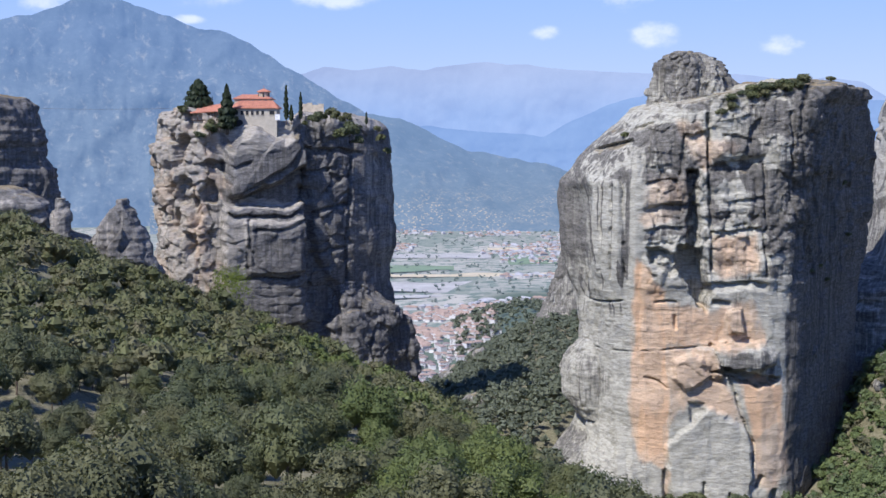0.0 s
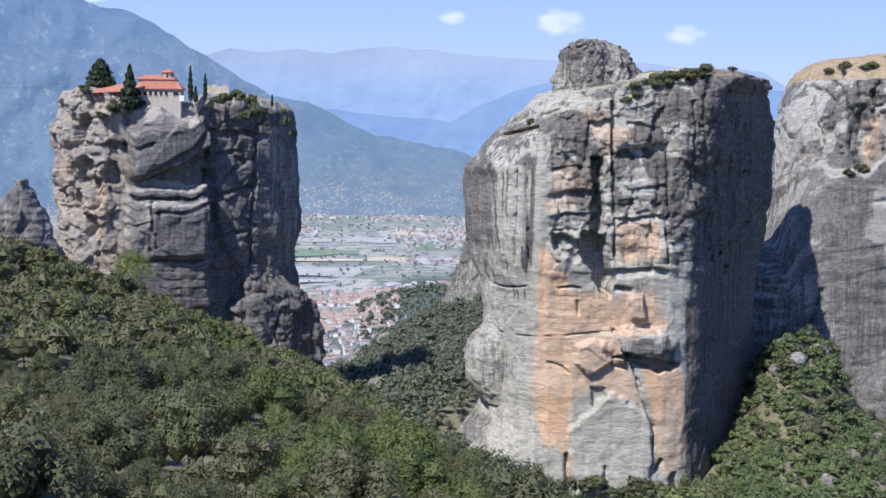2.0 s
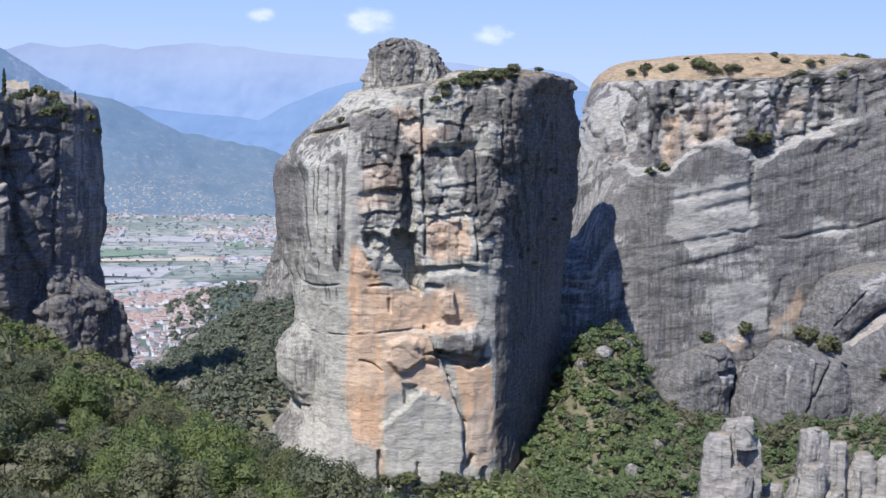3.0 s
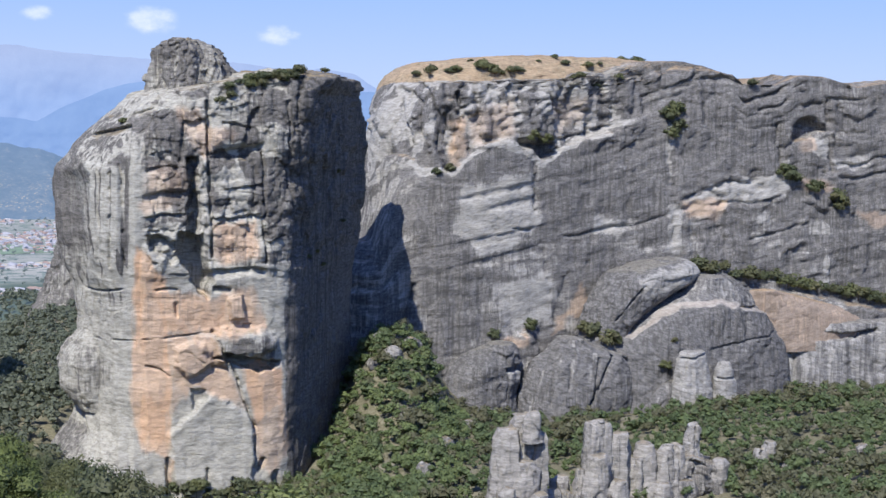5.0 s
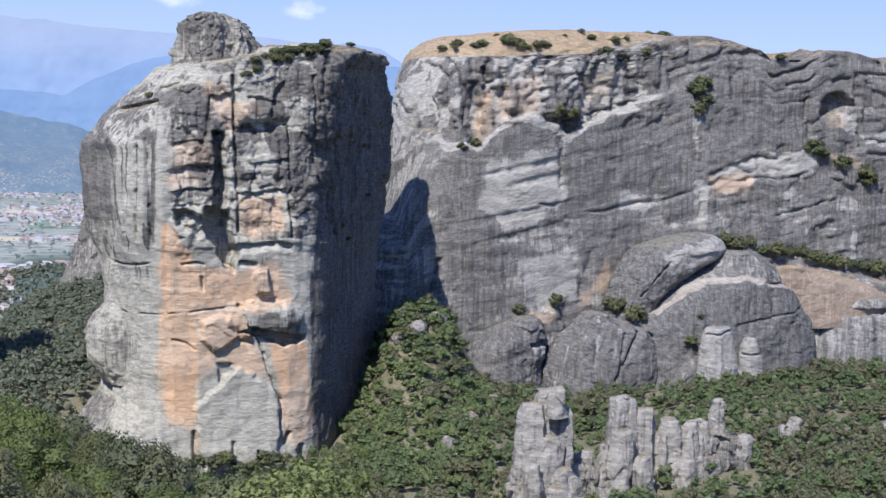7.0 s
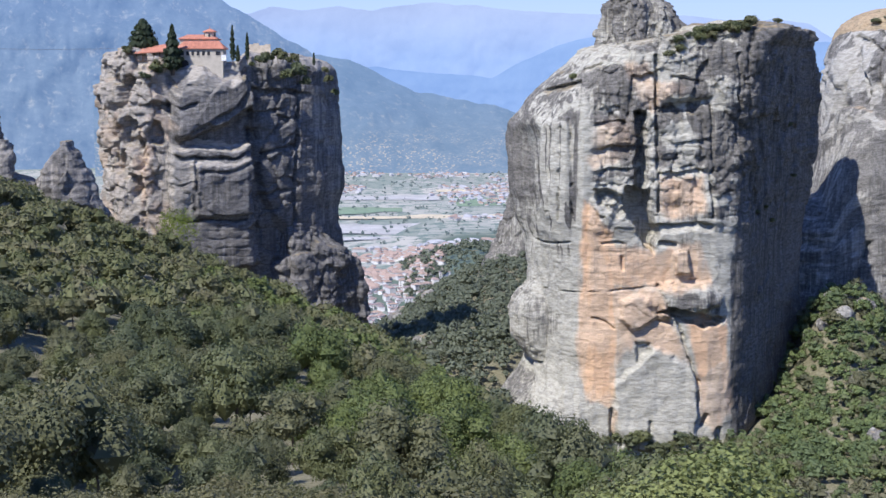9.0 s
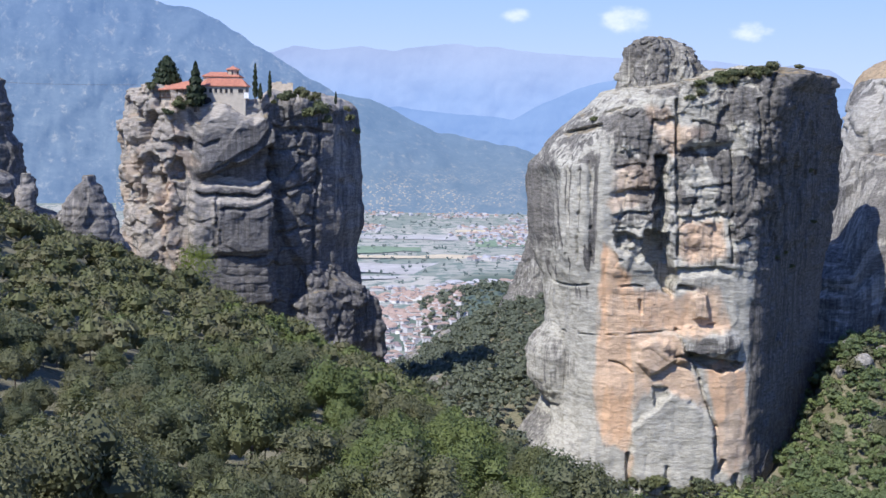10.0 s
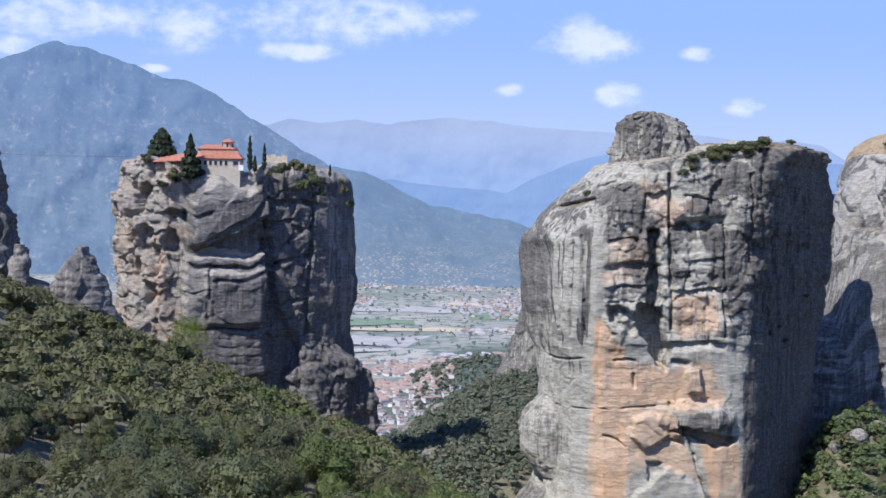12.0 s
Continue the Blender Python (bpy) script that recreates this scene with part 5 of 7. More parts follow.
rock("foot_rock", [(118.8, 247.6, 306.0), (133.0, 249.5, 304.4), (143.3, 252.1, 302.9), (149.7, 257.4, 299.9), (154.1, 261.2, 280.3), (157.2, 264.8, 276.2)],
     SLAB_PLAN, 543.4, 33.9, 180, 100, 0.9, 0.5, 0.15, 0.3, 0.8, foot_joints, dome_stain(0.3, 0.2), None, None, DOME_ROCK, 107, 10, blocks=0.3, grain=(0.8, 0.8, 1.6), label="streaked rock block at the cliff's foot", category="rock")
rock("foot_rock", [(115.3, 210.1, 250.4), (127.9, 211.5, 250.2), (138.0, 213.0, 250.6), (144.3, 216.6, 249.9), (150.3, 226.0, 248.4), (154.7, 233.4, 245.6)],
     SLAB_PLAN, 552, 33.9, 160, 90, 1.2, 0.5, 0.2, 0.3, 0.8, lambda x, z: 3.0 * patch(x, z, [237.6, 145.2, 248.5, 146.7, 248.5, 143.1, 239.5, 143.1], 0.8, 0.3, 99) + 1.5 * crack(x, z, 228.5, 128.1, 226.4, 121.9, 1.2), lambda x, y, z: (0 * x, 0.45 + 0 * x, 0.9 * patch(x, z, [239.0, 143.4, 248.2, 143.6, 247.8, 139.6, 240.1, 140.5], 0.8)), None, None, DOME_ROCK, 109, 10, blocks=0.5, grain=(0.8, 0.8, 1.0), label="wedge of grey rock at the cliff's foot", category="rock")
rock("foot_rock", [(112.5, 295.6, 326.5), (123.1, 300.5, 325.3), (131.0, 303.8, 323.9), (137.4, 310.1, 321.3)],
     SLAB_PLAN, 534, 16, 80, 60, 0.7, 0.3, 0.2, 0.3, 0.8, lambda x, z: 2.0 * crack(x, z, 312.7, 127.0, 321.4, 131.7, 0.9), dome_stain(0.35, 0.1), None, None, DOME_ROCK, 115, 8, blocks=0.4, label="low tilted rock wedge beside the spire", category="rock")
rock("spire_rock", [(113.4, 309.3, 330.8), (126.3, 310.6, 329.2), (141.8, 311.3, 328.1), (149.4, 311.7, 326.1), (153.0, 313.3, 324.3)],
     SLAB_PLAN, 526, 14, 110, 90, 0.5, 0.9, 0.2, 0.25, 0.6, lambda x, z: 2.0 * under(x, z, 311.6, 150.8, 324.3, 152.2, 1.2), lambda x, y, z: (0 * x, 0.05 + 0 * x, 0.5 + 0 * x), None, None, DOME_ROCK, 111, 8, blocks=0.2, grain=(0.6, 0.6, 1.8), label="pale fluted rock spire with a broken cap", category="rock spire")
rock("spire_rock", [(120.2, 330.0, 341.8), (130.6, 330.2, 342.1), (137.0, 330.6, 341.3), (140.9, 330.8, 339.3), (144.8, 331.2, 338.6), (147.6, 332.6, 336.7)],
     ROUND_PLAN, 527, 8, 70, 60, 0.3, 0.3, 0.2, 0.2, 0.6, lambda x, z: 1.6 * crack(x, z, 329.9, 140.7, 340.5, 141.1, 0.6), lambda x, y, z: (0 * x, 0 * x, 0.5 + 0 * x), None, None, DOME_ROCK, 113, 8, blocks=0.2, grain=(0.8, 0.8, 1.6), label="small two-part rock spire", category="rock spire")


rock("ledge_slope", [(146.4, 366.8, 454.1), (162.6, 367.9, 428.9), (167.9, 367.7, 414.3), (175.4, 368.7, 382.8)],
     SLAB_PLAN, 553.8, 22.6, 90, 40, 0.6, 0.1, 0.1, 0.3, 1.0, None, lambda x, y, z: (0.9 + 0 * x, 0.1 + 0 * x, 0 * x), None, None, CLIFF_ROCK, 117, 8, blocks=0.1, lean=0.0, label="bare sandy orange slope on the cliff's ledge", category="slope")


# grey pinnacles among the trees
def crag(columns, dist, seed, label):
    """A crag of upright columns, given by middle, half width, top and foot."""
    x, z0 = columns[0][0], min(c[3] for c in columns)
    root = tagged(new("crag"), label, "crag")
    root.location = (x, dist, z0)
    for k, (cx, half, top, foot, *own) in enumerate(columns):
        far = own[0] if own else dist
        h = top - foot
        jig = half * 0.25 * math.sin(k * 2.7)
        rows = [(foot - 4, cx - half * 1.3, cx + half * 1.35), (foot + h * 0.35, cx - half * 1.08 + jig, cx + half * 1.1 + jig), (foot + h * 0.7, cx - half, cx + half * 0.97),
                (foot + h * 0.9, cx - half * 0.9 - jig, cx + half * 0.86 - jig), (top, cx - half * 0.66, cx + half * 0.6)]
        rock("column", rows, ROUND_PLAN, far + 3 * math.sin(k * 1.9), half * 2.2, 72, 72, 0.4, 0.8, 0.15, 0.25, 0.6, None, lambda x, y, z: (0 * x, 0 * x, 0.25 + 0 * x), None, None, PALE_ROCK, seed + 3 * k, 6, blocks=0.4, grain=(0.45, 0.45, 1.8), parent=root)
    lo, hi = min(c[0] - c[1] for c in columns), max(c[0] + c[1] for c in columns)
    top, foot = sum(c[2] for c in columns) / len(columns), min(c[3] for c in columns)
    mid = foot + (top - foot) * 0.72
    rows = [(foot - 6, lo - 2.0, hi + 2.0), (foot + (mid - foot) * 0.5, lo, hi), (foot + (mid - foot) * 0.85, lo + 1.5, hi - 1.5), (mid, lo + 0.2 * (hi - lo), hi - 0.2 * (hi - lo))]
    rock("base", rows, ROUND_PLAN, dist - 1.0, 14, 130, 70, 0.8, 1.2, 0.2, 0.3, 0.8, None, lambda x, y, z: (0 * x, 0.1 + 0 * x, 0.1 + 0 * x), None, None, PALE_ROCK, seed + 77, 6, blocks=1.0, grain=(0.35, 0.35, 1.0), parent=root)


crag([(171.7, 5.0, 162.6, 136.4), (166.3, 4.8, 158.7, 126.0, 376), (176.1, 3.0, 157.5, 132.5), (163.7, 3.4, 142.3, 122.6, 374), (170.3, 5.4, 149.0, 122.1, 373),
      (173.8, 4.4, 139.9, 116.5, 371), (172.2, 2.4, 164.4, 159.4, 379)], 380, 201, "pale grey broad crag of weathered columns among trees")
crag([(154.6, 3.6, 128.5, 108.8), (159.4, 4.2, 133.3, 110.1), (165.6, 3.8, 138.0, 113.0), (171.1, 3.4, 134.2, 114.3), (175.3, 3.0, 137.9, 121.0, 368),
      (162.3, 4.0, 125.4, 109.9, 355)], 360, 331, "pale grey weathered columns that step down the slope")
crag([(199.8, 4.6, 157.0, 124.0), (206.9, 3.6, 153.4, 116.1, 382), (196.7, 4.0, 148.1, 111.3, 380), (203.3, 4.2, 140.5, 108.9, 378), (210.1, 2.4, 152.2, 119.6),
      (194.7, 3.2, 131.8, 109.6, 377), (206.7, 3.8, 125.5, 106.8, 376), (200.1, 3.2, 158.1, 153.0, 384)], 385, 241, "pale grey crag of tall split columns with flat caps")
crag([(216.9, 4.6, 149.2, 121.0), (213.2, 2.8, 145.4, 123.2, 382), (222.2, 3.2, 146.8, 122.5), (219.9, 4.6, 137.7, 119.0, 380), (227.2, 3.6, 135.4, 118.5, 383),
      (233.8, 3.2, 146.1, 127.4, 395), (239.1, 3.0, 143.1, 127.1, 395)], 385, 361, "split pale grey crag beside the tall columns")
crag([(183.7, 3.2, 137.6, 123.4), (188.2, 3.0, 141.0, 124.9), (191.9, 2.6, 144.0, 128.3)], 384, 391, "low pale rocks between two crags")
crag([(229.4, 2.6, 147.8, 131.2), (236.9, 3.0, 145.8, 135.3), (243.9, 2.6, 142.7, 134.3), (224.8, 2.4, 149.0, 131.0), (237.8, 2.6, 153.6, 144.2)],
     387, 281, "low pale grey crag beside the columns")
crag([(273.3, 2.8, 139.7, 131.8), (279.5, 3.4, 136.1, 129.4), (288.2, 3.4, 133.5, 127.7), (295.3, 2.4, 133.6, 128.0), (278.0, 2.4, 141.3, 134.5)],
     405, 301, "broken pale grey ledge among the trees")


# ---------------------------------------------------------------- trees and shrubs
def leaf_cloud(rng, lobes, per_lobe, size, flat=0.75, spread=1.0, sides=4, core=True):
    """Corners and faces of a crown of radius 1: lobes covered with small leaf sprays, over a dim core."""
    c = rng.normal(size=(lobes, 3))
    c /= np.linalg.norm(c, axis=1)[:, None]
    c[:, 2] = np.where(c[:, 2] < -0.45, -c[:, 2], c[:, 2])
    c *= rng.uniform(0.40, 0.80, (lobes, 1)) * spread
    rad = rng.uniform(0.28, 0.52, lobes)
    n = lobes * per_lobe
    d = rng.normal(size=(n, 3))
    d /= np.linalg.norm(d, axis=1)[:, None]
    d[:, 2] = np.where(d[:, 2] < -0.5, -d[:, 2], d[:, 2])
    k = np.repeat(np.arange(lobes), per_lobe)
    pos = c[k] + d * (rad[k] * rng.uniform(0.75, 1.10, n))[:, None]
    pos[:, 2] *= flat
    nrm = d + rng.normal(size=(n, 3)) * 0.35
    nrm /= np.linalg.norm(nrm, axis=1)[:, None]
    a = np.cross(nrm, rng.normal(size=(n, 3)))
    a /= np.linalg.norm(a, axis=1)[:, None]
    b = np.cross(nrm, a)
    s = size * rng.uniform(0.55, 1.4, (n, 1))
    ring = [pos - a * s, pos - b * s * 0.7 + nrm * s * 0.3, pos + a * s, pos + b * s * 0.7 - nrm * s * 0.2]
    if sides == 3:
        ring = [pos - a * s, pos + b * s * 1.1, pos + a * s * 0.8 - b * s * 0.5]
    v = np.stack(ring, 1).reshape(-1, 3)
    f = np.arange(n * sides).reshape(-1, sides)
    if core:
        # eight-sided lumps inside the leaves
        o = np.array([(1, 0, 0), (0, 1, 0), (-1, 0, 0), (0, -1, 0), (0, 0, 1), (0, 0, -1)], float)
        g = np.array([(0, 1, 4), (1, 2, 4), (2, 3, 4), (3, 0, 4), (1, 0, 5), (2, 1, 5), (3, 2, 5), (0, 3, 5)])
        if sides == 4:
            g = np.column_stack([g, g[:, 2]])
        m = (c[:, None] + o[None] * rad[:, None, None] * 0.78) * [1, 1, flat]
        if sides == 3:
            f = np.vstack([f, (g[None] + len(v) + 6 * np.arange(lobes)[:, None, None]).reshape(-1, 3)])
            v = np.vstack([v, m.reshape(-1, 3)])
    return v, f


def trunk_mesh(rng, height, radius, limbs=5, crown=0.4):
    bm = bmesh.new()
    lean = Vector((rng.uniform(-0.1, 0.1) * height, rng.uniform(-0.1, 0.1) * height, height * 0.62))
    mid = lean * 0.5 + Vector((rng.uniform(-0.04, 0.04) * height, 0, 0))
    tube(bm, (0, 0, -0.6), mid, radius, radius * 0.75)
    tube(bm, mid, lean, radius * 0.75, radius * 0.45)
    for i in range(limbs):
        a = i * 2.4 + rng.uniform(-0.4, 0.4)
        at = mid.lerp(lean, rng.uniform(0.1, 1.0))
        end = at + Vector((math.cos(a), math.sin(a), rng.uniform(0.4, 0.9))) * height * crown * rng.uniform(0.6, 1.0)
        tube(bm, at, end, radius * 0.4, radius * 0.12, 6)
    me = bpy.data.meshes.new("trunk")
    bm.to_mesh(me)
    bm.free()
    return me


def make_tree(rng, name, label, category, group, height, radius, mat, lobes=16, per_lobe=64, size=0.11, flat=0.8, core=True):
    root = new(name)
    tagged(root, label, category, group)
    linked("trunk", trunk_mesh(rng, height, height * 0.022), BARK, root)
    v, f = leaf_cloud(rng, lobes, per_lobe, size, flat, 1.0, 3, core)
    v = v * radius + [0, 0, height - radius * flat * 0.95]
    linked("crown", mesh_of("crown", v, f, False), mat, root)
    return root


def scatter(rng, b0, b1, r0, r1, gap):
    """Places (x, y) in a stretch of bearings and distances, no two nearer than gap."""
    area = radians(b1 - b0) * (r1 * r1 - r0 * r0) / 2
    n = int(area / (gap * gap) * 3.0)
    b = np.radians(rng.uniform(b0, b1, n))
    r = np.sqrt(rng.uniform(r0 * r0, r1 * r1, n))
    x, y = r * np.sin(b), r * np.cos(b)
    keep = []
    h = gap
    cell = {}
    for i in range(n):
        cx, cy = int(x[i] // h), int(y[i] // h)
        ok = True
        for dx in (-1, 0, 1):
            for dy in (-1, 0, 1):
                for j in cell.get((cx + dx, cy + dy), ()):
                    if (x[i] - x[j]) ** 2 + (y[i] - y[j]) ** 2 < gap * gap:
                        ok = False
        if ok:
            cell.setdefault((cx, cy), []).append(i)
            keep.append(i)
    return x[keep], y[keep]


def outside(x, y, boxes):
    """True where no rock's plan covers the place."""
    ok = np.ones(len(x), bool)
    for x0, x1, y0, y1 in boxes:
        ok &= ~((x > x0) & (x < x1) & (y > y0) & (y < y1))
    return ok


ROCK_PLANS = [(47.1, 150.6, 494, 565), (-115.3, -16.6, 563, 650), (202.0, 600, 586, 716),
              (208.4, 384.5, 546, 603), (375.4, 600, 552, 603), (-111.6, -94.3, 443, 458), (-300, -144.7, 486, 546)]

rng = np.random.default_rng(7)
TREES = []
for i in range(7):
    hgt, rad = rng.uniform(4.8, 6.4), rng.uniform(2.6, 3.4)
    TREES.append(make_tree(rng, "oak_tree", "broad leafy oak with dense olive green crown on the slope", "tree", "oaks of the slope", hgt, rad, OAK, 18, 330, 0.037, rng.uniform(0.8, 1.05)))
for i in range(3):
    hgt, rad = rng.uniform(5.0, 6.4), rng.uniform(2.7, 3.4)
    TREES.append(make_tree(rng, "maple_tree", "leafy tree with bright yellow-green crown on the slope", "tree", "maples of the slope", hgt, rad, MAPLE, 18, 330, 0.037, 0.95))
sx, sy = scatter(rng, -22.18, 16.41, 89.5, 489.7, 5.3)
keep = outside(sx, sy, ROCK_PLANS)
sx, sy = sx[keep], sy[keep]
sz = land(sx, sy)
order = np.argsort(np.hypot(sx, sy))
first, used, PICKED = True, set(), 300
bright = fbm(np.stack([sx, sy, 0 * sx], 1) / 45.0, 2, 19)
for n, i in enumerate(order[:PICKED]):
    lit = bright[i] + rng.uniform(-0.35, 0.35) + 0.02 * (sx[i] - 10) > 0.25
    k = int(rng.integers(7, 10)) if lit else int(rng.integers(0, 7))
    m = Matrix.LocRotScale((sx[i], sy[i], sz[i]), Euler((0, 0, rng.uniform(0, 6.28))), None)
    s = rng.choice([0.55, 0.75, 0.95, 1.15, 1.5]) * rng.uniform(0.9, 1.1)
    if k in used:
        t = copy_thing(TREES[k], m)
    else:
        t, used = TREES[k], used | {k}
        t.matrix_basis = m
    t.scale = (s, s, s * rng.uniform(0.9, 1.15))


def woodland(name, label, x, y, mat, rng, lobes, per_lobe, size, rad, variants=10, parent=None, z=None, tall=1.0):
    """Woods that nobody could count: many crowns in one mesh."""
    clouds = [leaf_cloud(rng, lobes, per_lobe, size, rng.uniform(0.75, 1.05), 1.0, 3) for _ in range(variants)]
    z = land(x, y) if z is None else z
    V, F, base = [], [], 0
    for i in range(len(x)):
        v, f = clouds[i % variants]
        a, s = rng.uniform(0, 6.28), rad * rng.uniform(0.45, 1.6)
        c, d = math.cos(a) * s, math.sin(a) * s
        w = np.stack([v[:, 0] * c - v[:, 1] * d, v[:, 0] * d + v[:, 1] * c, v[:, 2] * s * tall], 1)
        V.append(w + [x[i], y[i], z[i] + s * 0.62])
        F.append(f + base)
        base += len(v)
    if not V:
        return None
    ob = linked(name, mesh_of(name, np.vstack(V), np.vstack(F), False), mat)
    return tagged(ob, label, "woodland", kind="stuff")


rest = order[PICKED:]
lit = bright[rest] + rng.uniform(-0.4, 0.4, len(rest)) + 0.006 * sx[rest] > 0.3
woodland("woodland", "dense mixed oak wood on the slope below the monastery", sx[rest][~lit], sy[rest][~lit], OAK, rng, 10, 38, 0.088, 3.5)
woodland("woodland", "bright green trees among the oak wood on the slope", sx[rest][lit], sy[rest][lit], MAPLE, rng, 10, 38, 0.088, 3.5)
vx, vy = scatter(rng, 6.90, 40.5, 221.3, 690.0, 4.5)
open_ = fbm(np.stack([vx, vy, 0 * vx], 1) / 26, 3, 23)
CLEARED = ROCK_PLANS + [(118.0, 158.0, 325, 380), (158.0, 212.0, 366, 394), (214.9, 239.0, 363, 391)]
keep = outside(vx, vy, CLEARED) & (open_ > -0.22)
oaks = keep & (rng.uniform(size=len(vx)) < 0.35)
woodland("woodland", "green scrub and small trees on the slope under the cliff", vx[keep & ~oaks], vy[keep & ~oaks], WOODS, rng, 8, 25, 0.108, 3.3)
woodland("woodland", "olive brown oak scrub on the slope under the cliff", vx[oaks], vy[oaks], DRY_OAK, rng, 8, 25, 0.108, 3.6)
thin = outside(vx, vy, ROCK_PLANS) & ~keep & (rng.uniform(size=len(vx)) < 0.9)
woodland("woodland", "low sparse scrub in the stony clearings of the slope", vx[thin], vy[thin], WOODS, rng, 8, 25, 0.108, 2.1)
vx, vy = scatter(rng, 12.19, 21.65, 440.0, 572.0, 3.3)
keep = (vy < 557) & ((vx > 138.0) | (vy < 488))
woodland("woodland", "fresh green trees in the cleft between tower and cliff", vx[keep], vy[keep], WOODS, rng, 8, 25, 0.11, 2.9)
vx, vy = scatter(rng, -4.25, 10.08, 513.3, 1130.2, 5.2)
keep = outside(vx, vy, ROCK_PLANS) & ((vy > 603) | (vx > 1.4))
woodland("woodland", "far green woods on the slope beyond the ravine", vx[keep], vy[keep], HAZED_WOODS, rng, 6, 16, 0.155, 3.7)
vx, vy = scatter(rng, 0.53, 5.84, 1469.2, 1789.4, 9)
woodland("woodland", "wooded low hill beside the town", vx, vy, HAZED_WOODS, rng, 4, 8, 0.3, 5.0)
# distance haze over these trees is put into their tones and glow
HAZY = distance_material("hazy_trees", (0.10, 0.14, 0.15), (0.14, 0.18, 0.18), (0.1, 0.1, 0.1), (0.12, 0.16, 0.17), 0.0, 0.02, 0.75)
bx, by = scatter(rng, -6.37, 9.55, 1271.4, 3955.5, 20)
keep = rng.uniform(size=len(bx)) < 0.40
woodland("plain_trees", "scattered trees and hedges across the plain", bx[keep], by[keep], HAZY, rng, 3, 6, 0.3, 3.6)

# scrub close to the viewpoint
SCRUB = leaf_material("scrub_leaves", [(0.105, 0.110, 0.050), (0.175, 0.160, 0.082), (0.125, 0.135, 0.055), (0.200, 0.172, 0.108)])
YOUNG = leaf_material("young_leaves", [(0.185, 0.215, 0.070), (0.275, 0.295, 0.108)])
shrubs = [make_tree(rng, "shrub", "olive green scrub bush near the viewpoint", "shrub", "scrub by the viewpoint", 2.6, 1.9, SCRUB, 22, 220, 0.040, 0.9, False) for _ in range(3)]
nx_, ny_ = scatter(rng, -20.08, 27.38, 32.0, 88.5, 2.9)
nz_ = land(nx_, ny_)
for i in range(len(nx_)):
    m = Matrix.LocRotScale((nx_[i], ny_[i], nz_[i]), Euler((0, 0, rng.uniform(0, 6.28))), None)
    t = shrubs[i] if i < 3 else copy_thing(shrubs[i % 3], m)
    t.matrix_basis = m
    s = rng.uniform(0.55, 1.1)
    t.scale = (s * 1.15, s * 1.15, s)
# dry grass at the edge of the viewpoint
STRAW = plain_material("straw", (0.42, 0.36, 0.24), 0.9, 3.0, 0.3)
gx, gy = scatter(rng, -25.30, -7.43, 6.8, 10.8, 0.16)
gz = land(gx, gy)
V, F = [], []
for i in range(len(gx)):
    h, a, w = rng.uniform(0.5, 1.25), rng.uniform(0, 6.28), 0.008
    d = np.array([math.cos(a), math.sin(a), 0])
    base, tip = np.array([gx[i], gy[i], gz[i] - 0.05]), np.array([gx[i] + rng.uniform(-0.2, 0.2), gy[i] + rng.uniform(-0.2, 0.2), gz[i] + h])
    V += [base - d * w, base + d * w, tip + d * w * 1.6, tip - d * w * 1.6, tip + [0, 0, 0.14]]
    F += [(5 * i, 5 * i + 1, 5 * i + 2), (5 * i, 5 * i + 2, 5 * i + 3), (5 * i + 3, 5 * i + 2, 5 * i + 4)]
tagged(linked("dry_grass", mesh_of("dry_grass", V, F, False), STRAW), "tall dry grass stalks at the viewpoint's edge", "grass", kind="stuff")
for (x, y, z), h, r in (((7.2, 30.0, 241.7), 4.6, 2.1), ((6.0, 29.0, 241.2), 3.8, 1.7), ((8.4, 31.0, 240.5), 3.8, 1.7), ((5.0, 31.0, 240.3), 3.2, 1.5), ((6.2, 26.5, 241.1), 3.2, 1.6), ((4.0, 34.0, 239.2), 3.0, 1.5)):
    t = make_tree(rng, "young_tree", "slender young tree with light green leaves before the view", "tree", "young trees by the viewpoint", h, r, YOUNG, 46, 95, 0.037, 1.15, False)
    t.location = (x, y, float(land(x, y)[0]) - 0.1)
    t.scale = (1, 1, max(0.6, (z + 0.1 - float(land(x, y)[0])) / h))


# ---------------------------------------------------------------- the monastery
WALL = plain_material("old_stone_wall", (0.46, 0.40, 0.32), 0.9, 0.6, 0.25, 0.05)
PLASTER = plain_material("pale_plaster", (0.44, 0.40, 0.34), 0.9, 0.5, 0.15, 0.03)
TILES = plain_material("terracotta_roof", (0.44, 0.19, 0.13), 0.85, 0.9, 0.25, 0.06)
DARK = plain_material("dark_window", (0.03, 0.03, 0.035), 0.3, 1.0, 0.3)
TIMBER = plain_material("dark_timber", (0.10, 0.065, 0.045), 0.8, 3.0, 0.3)


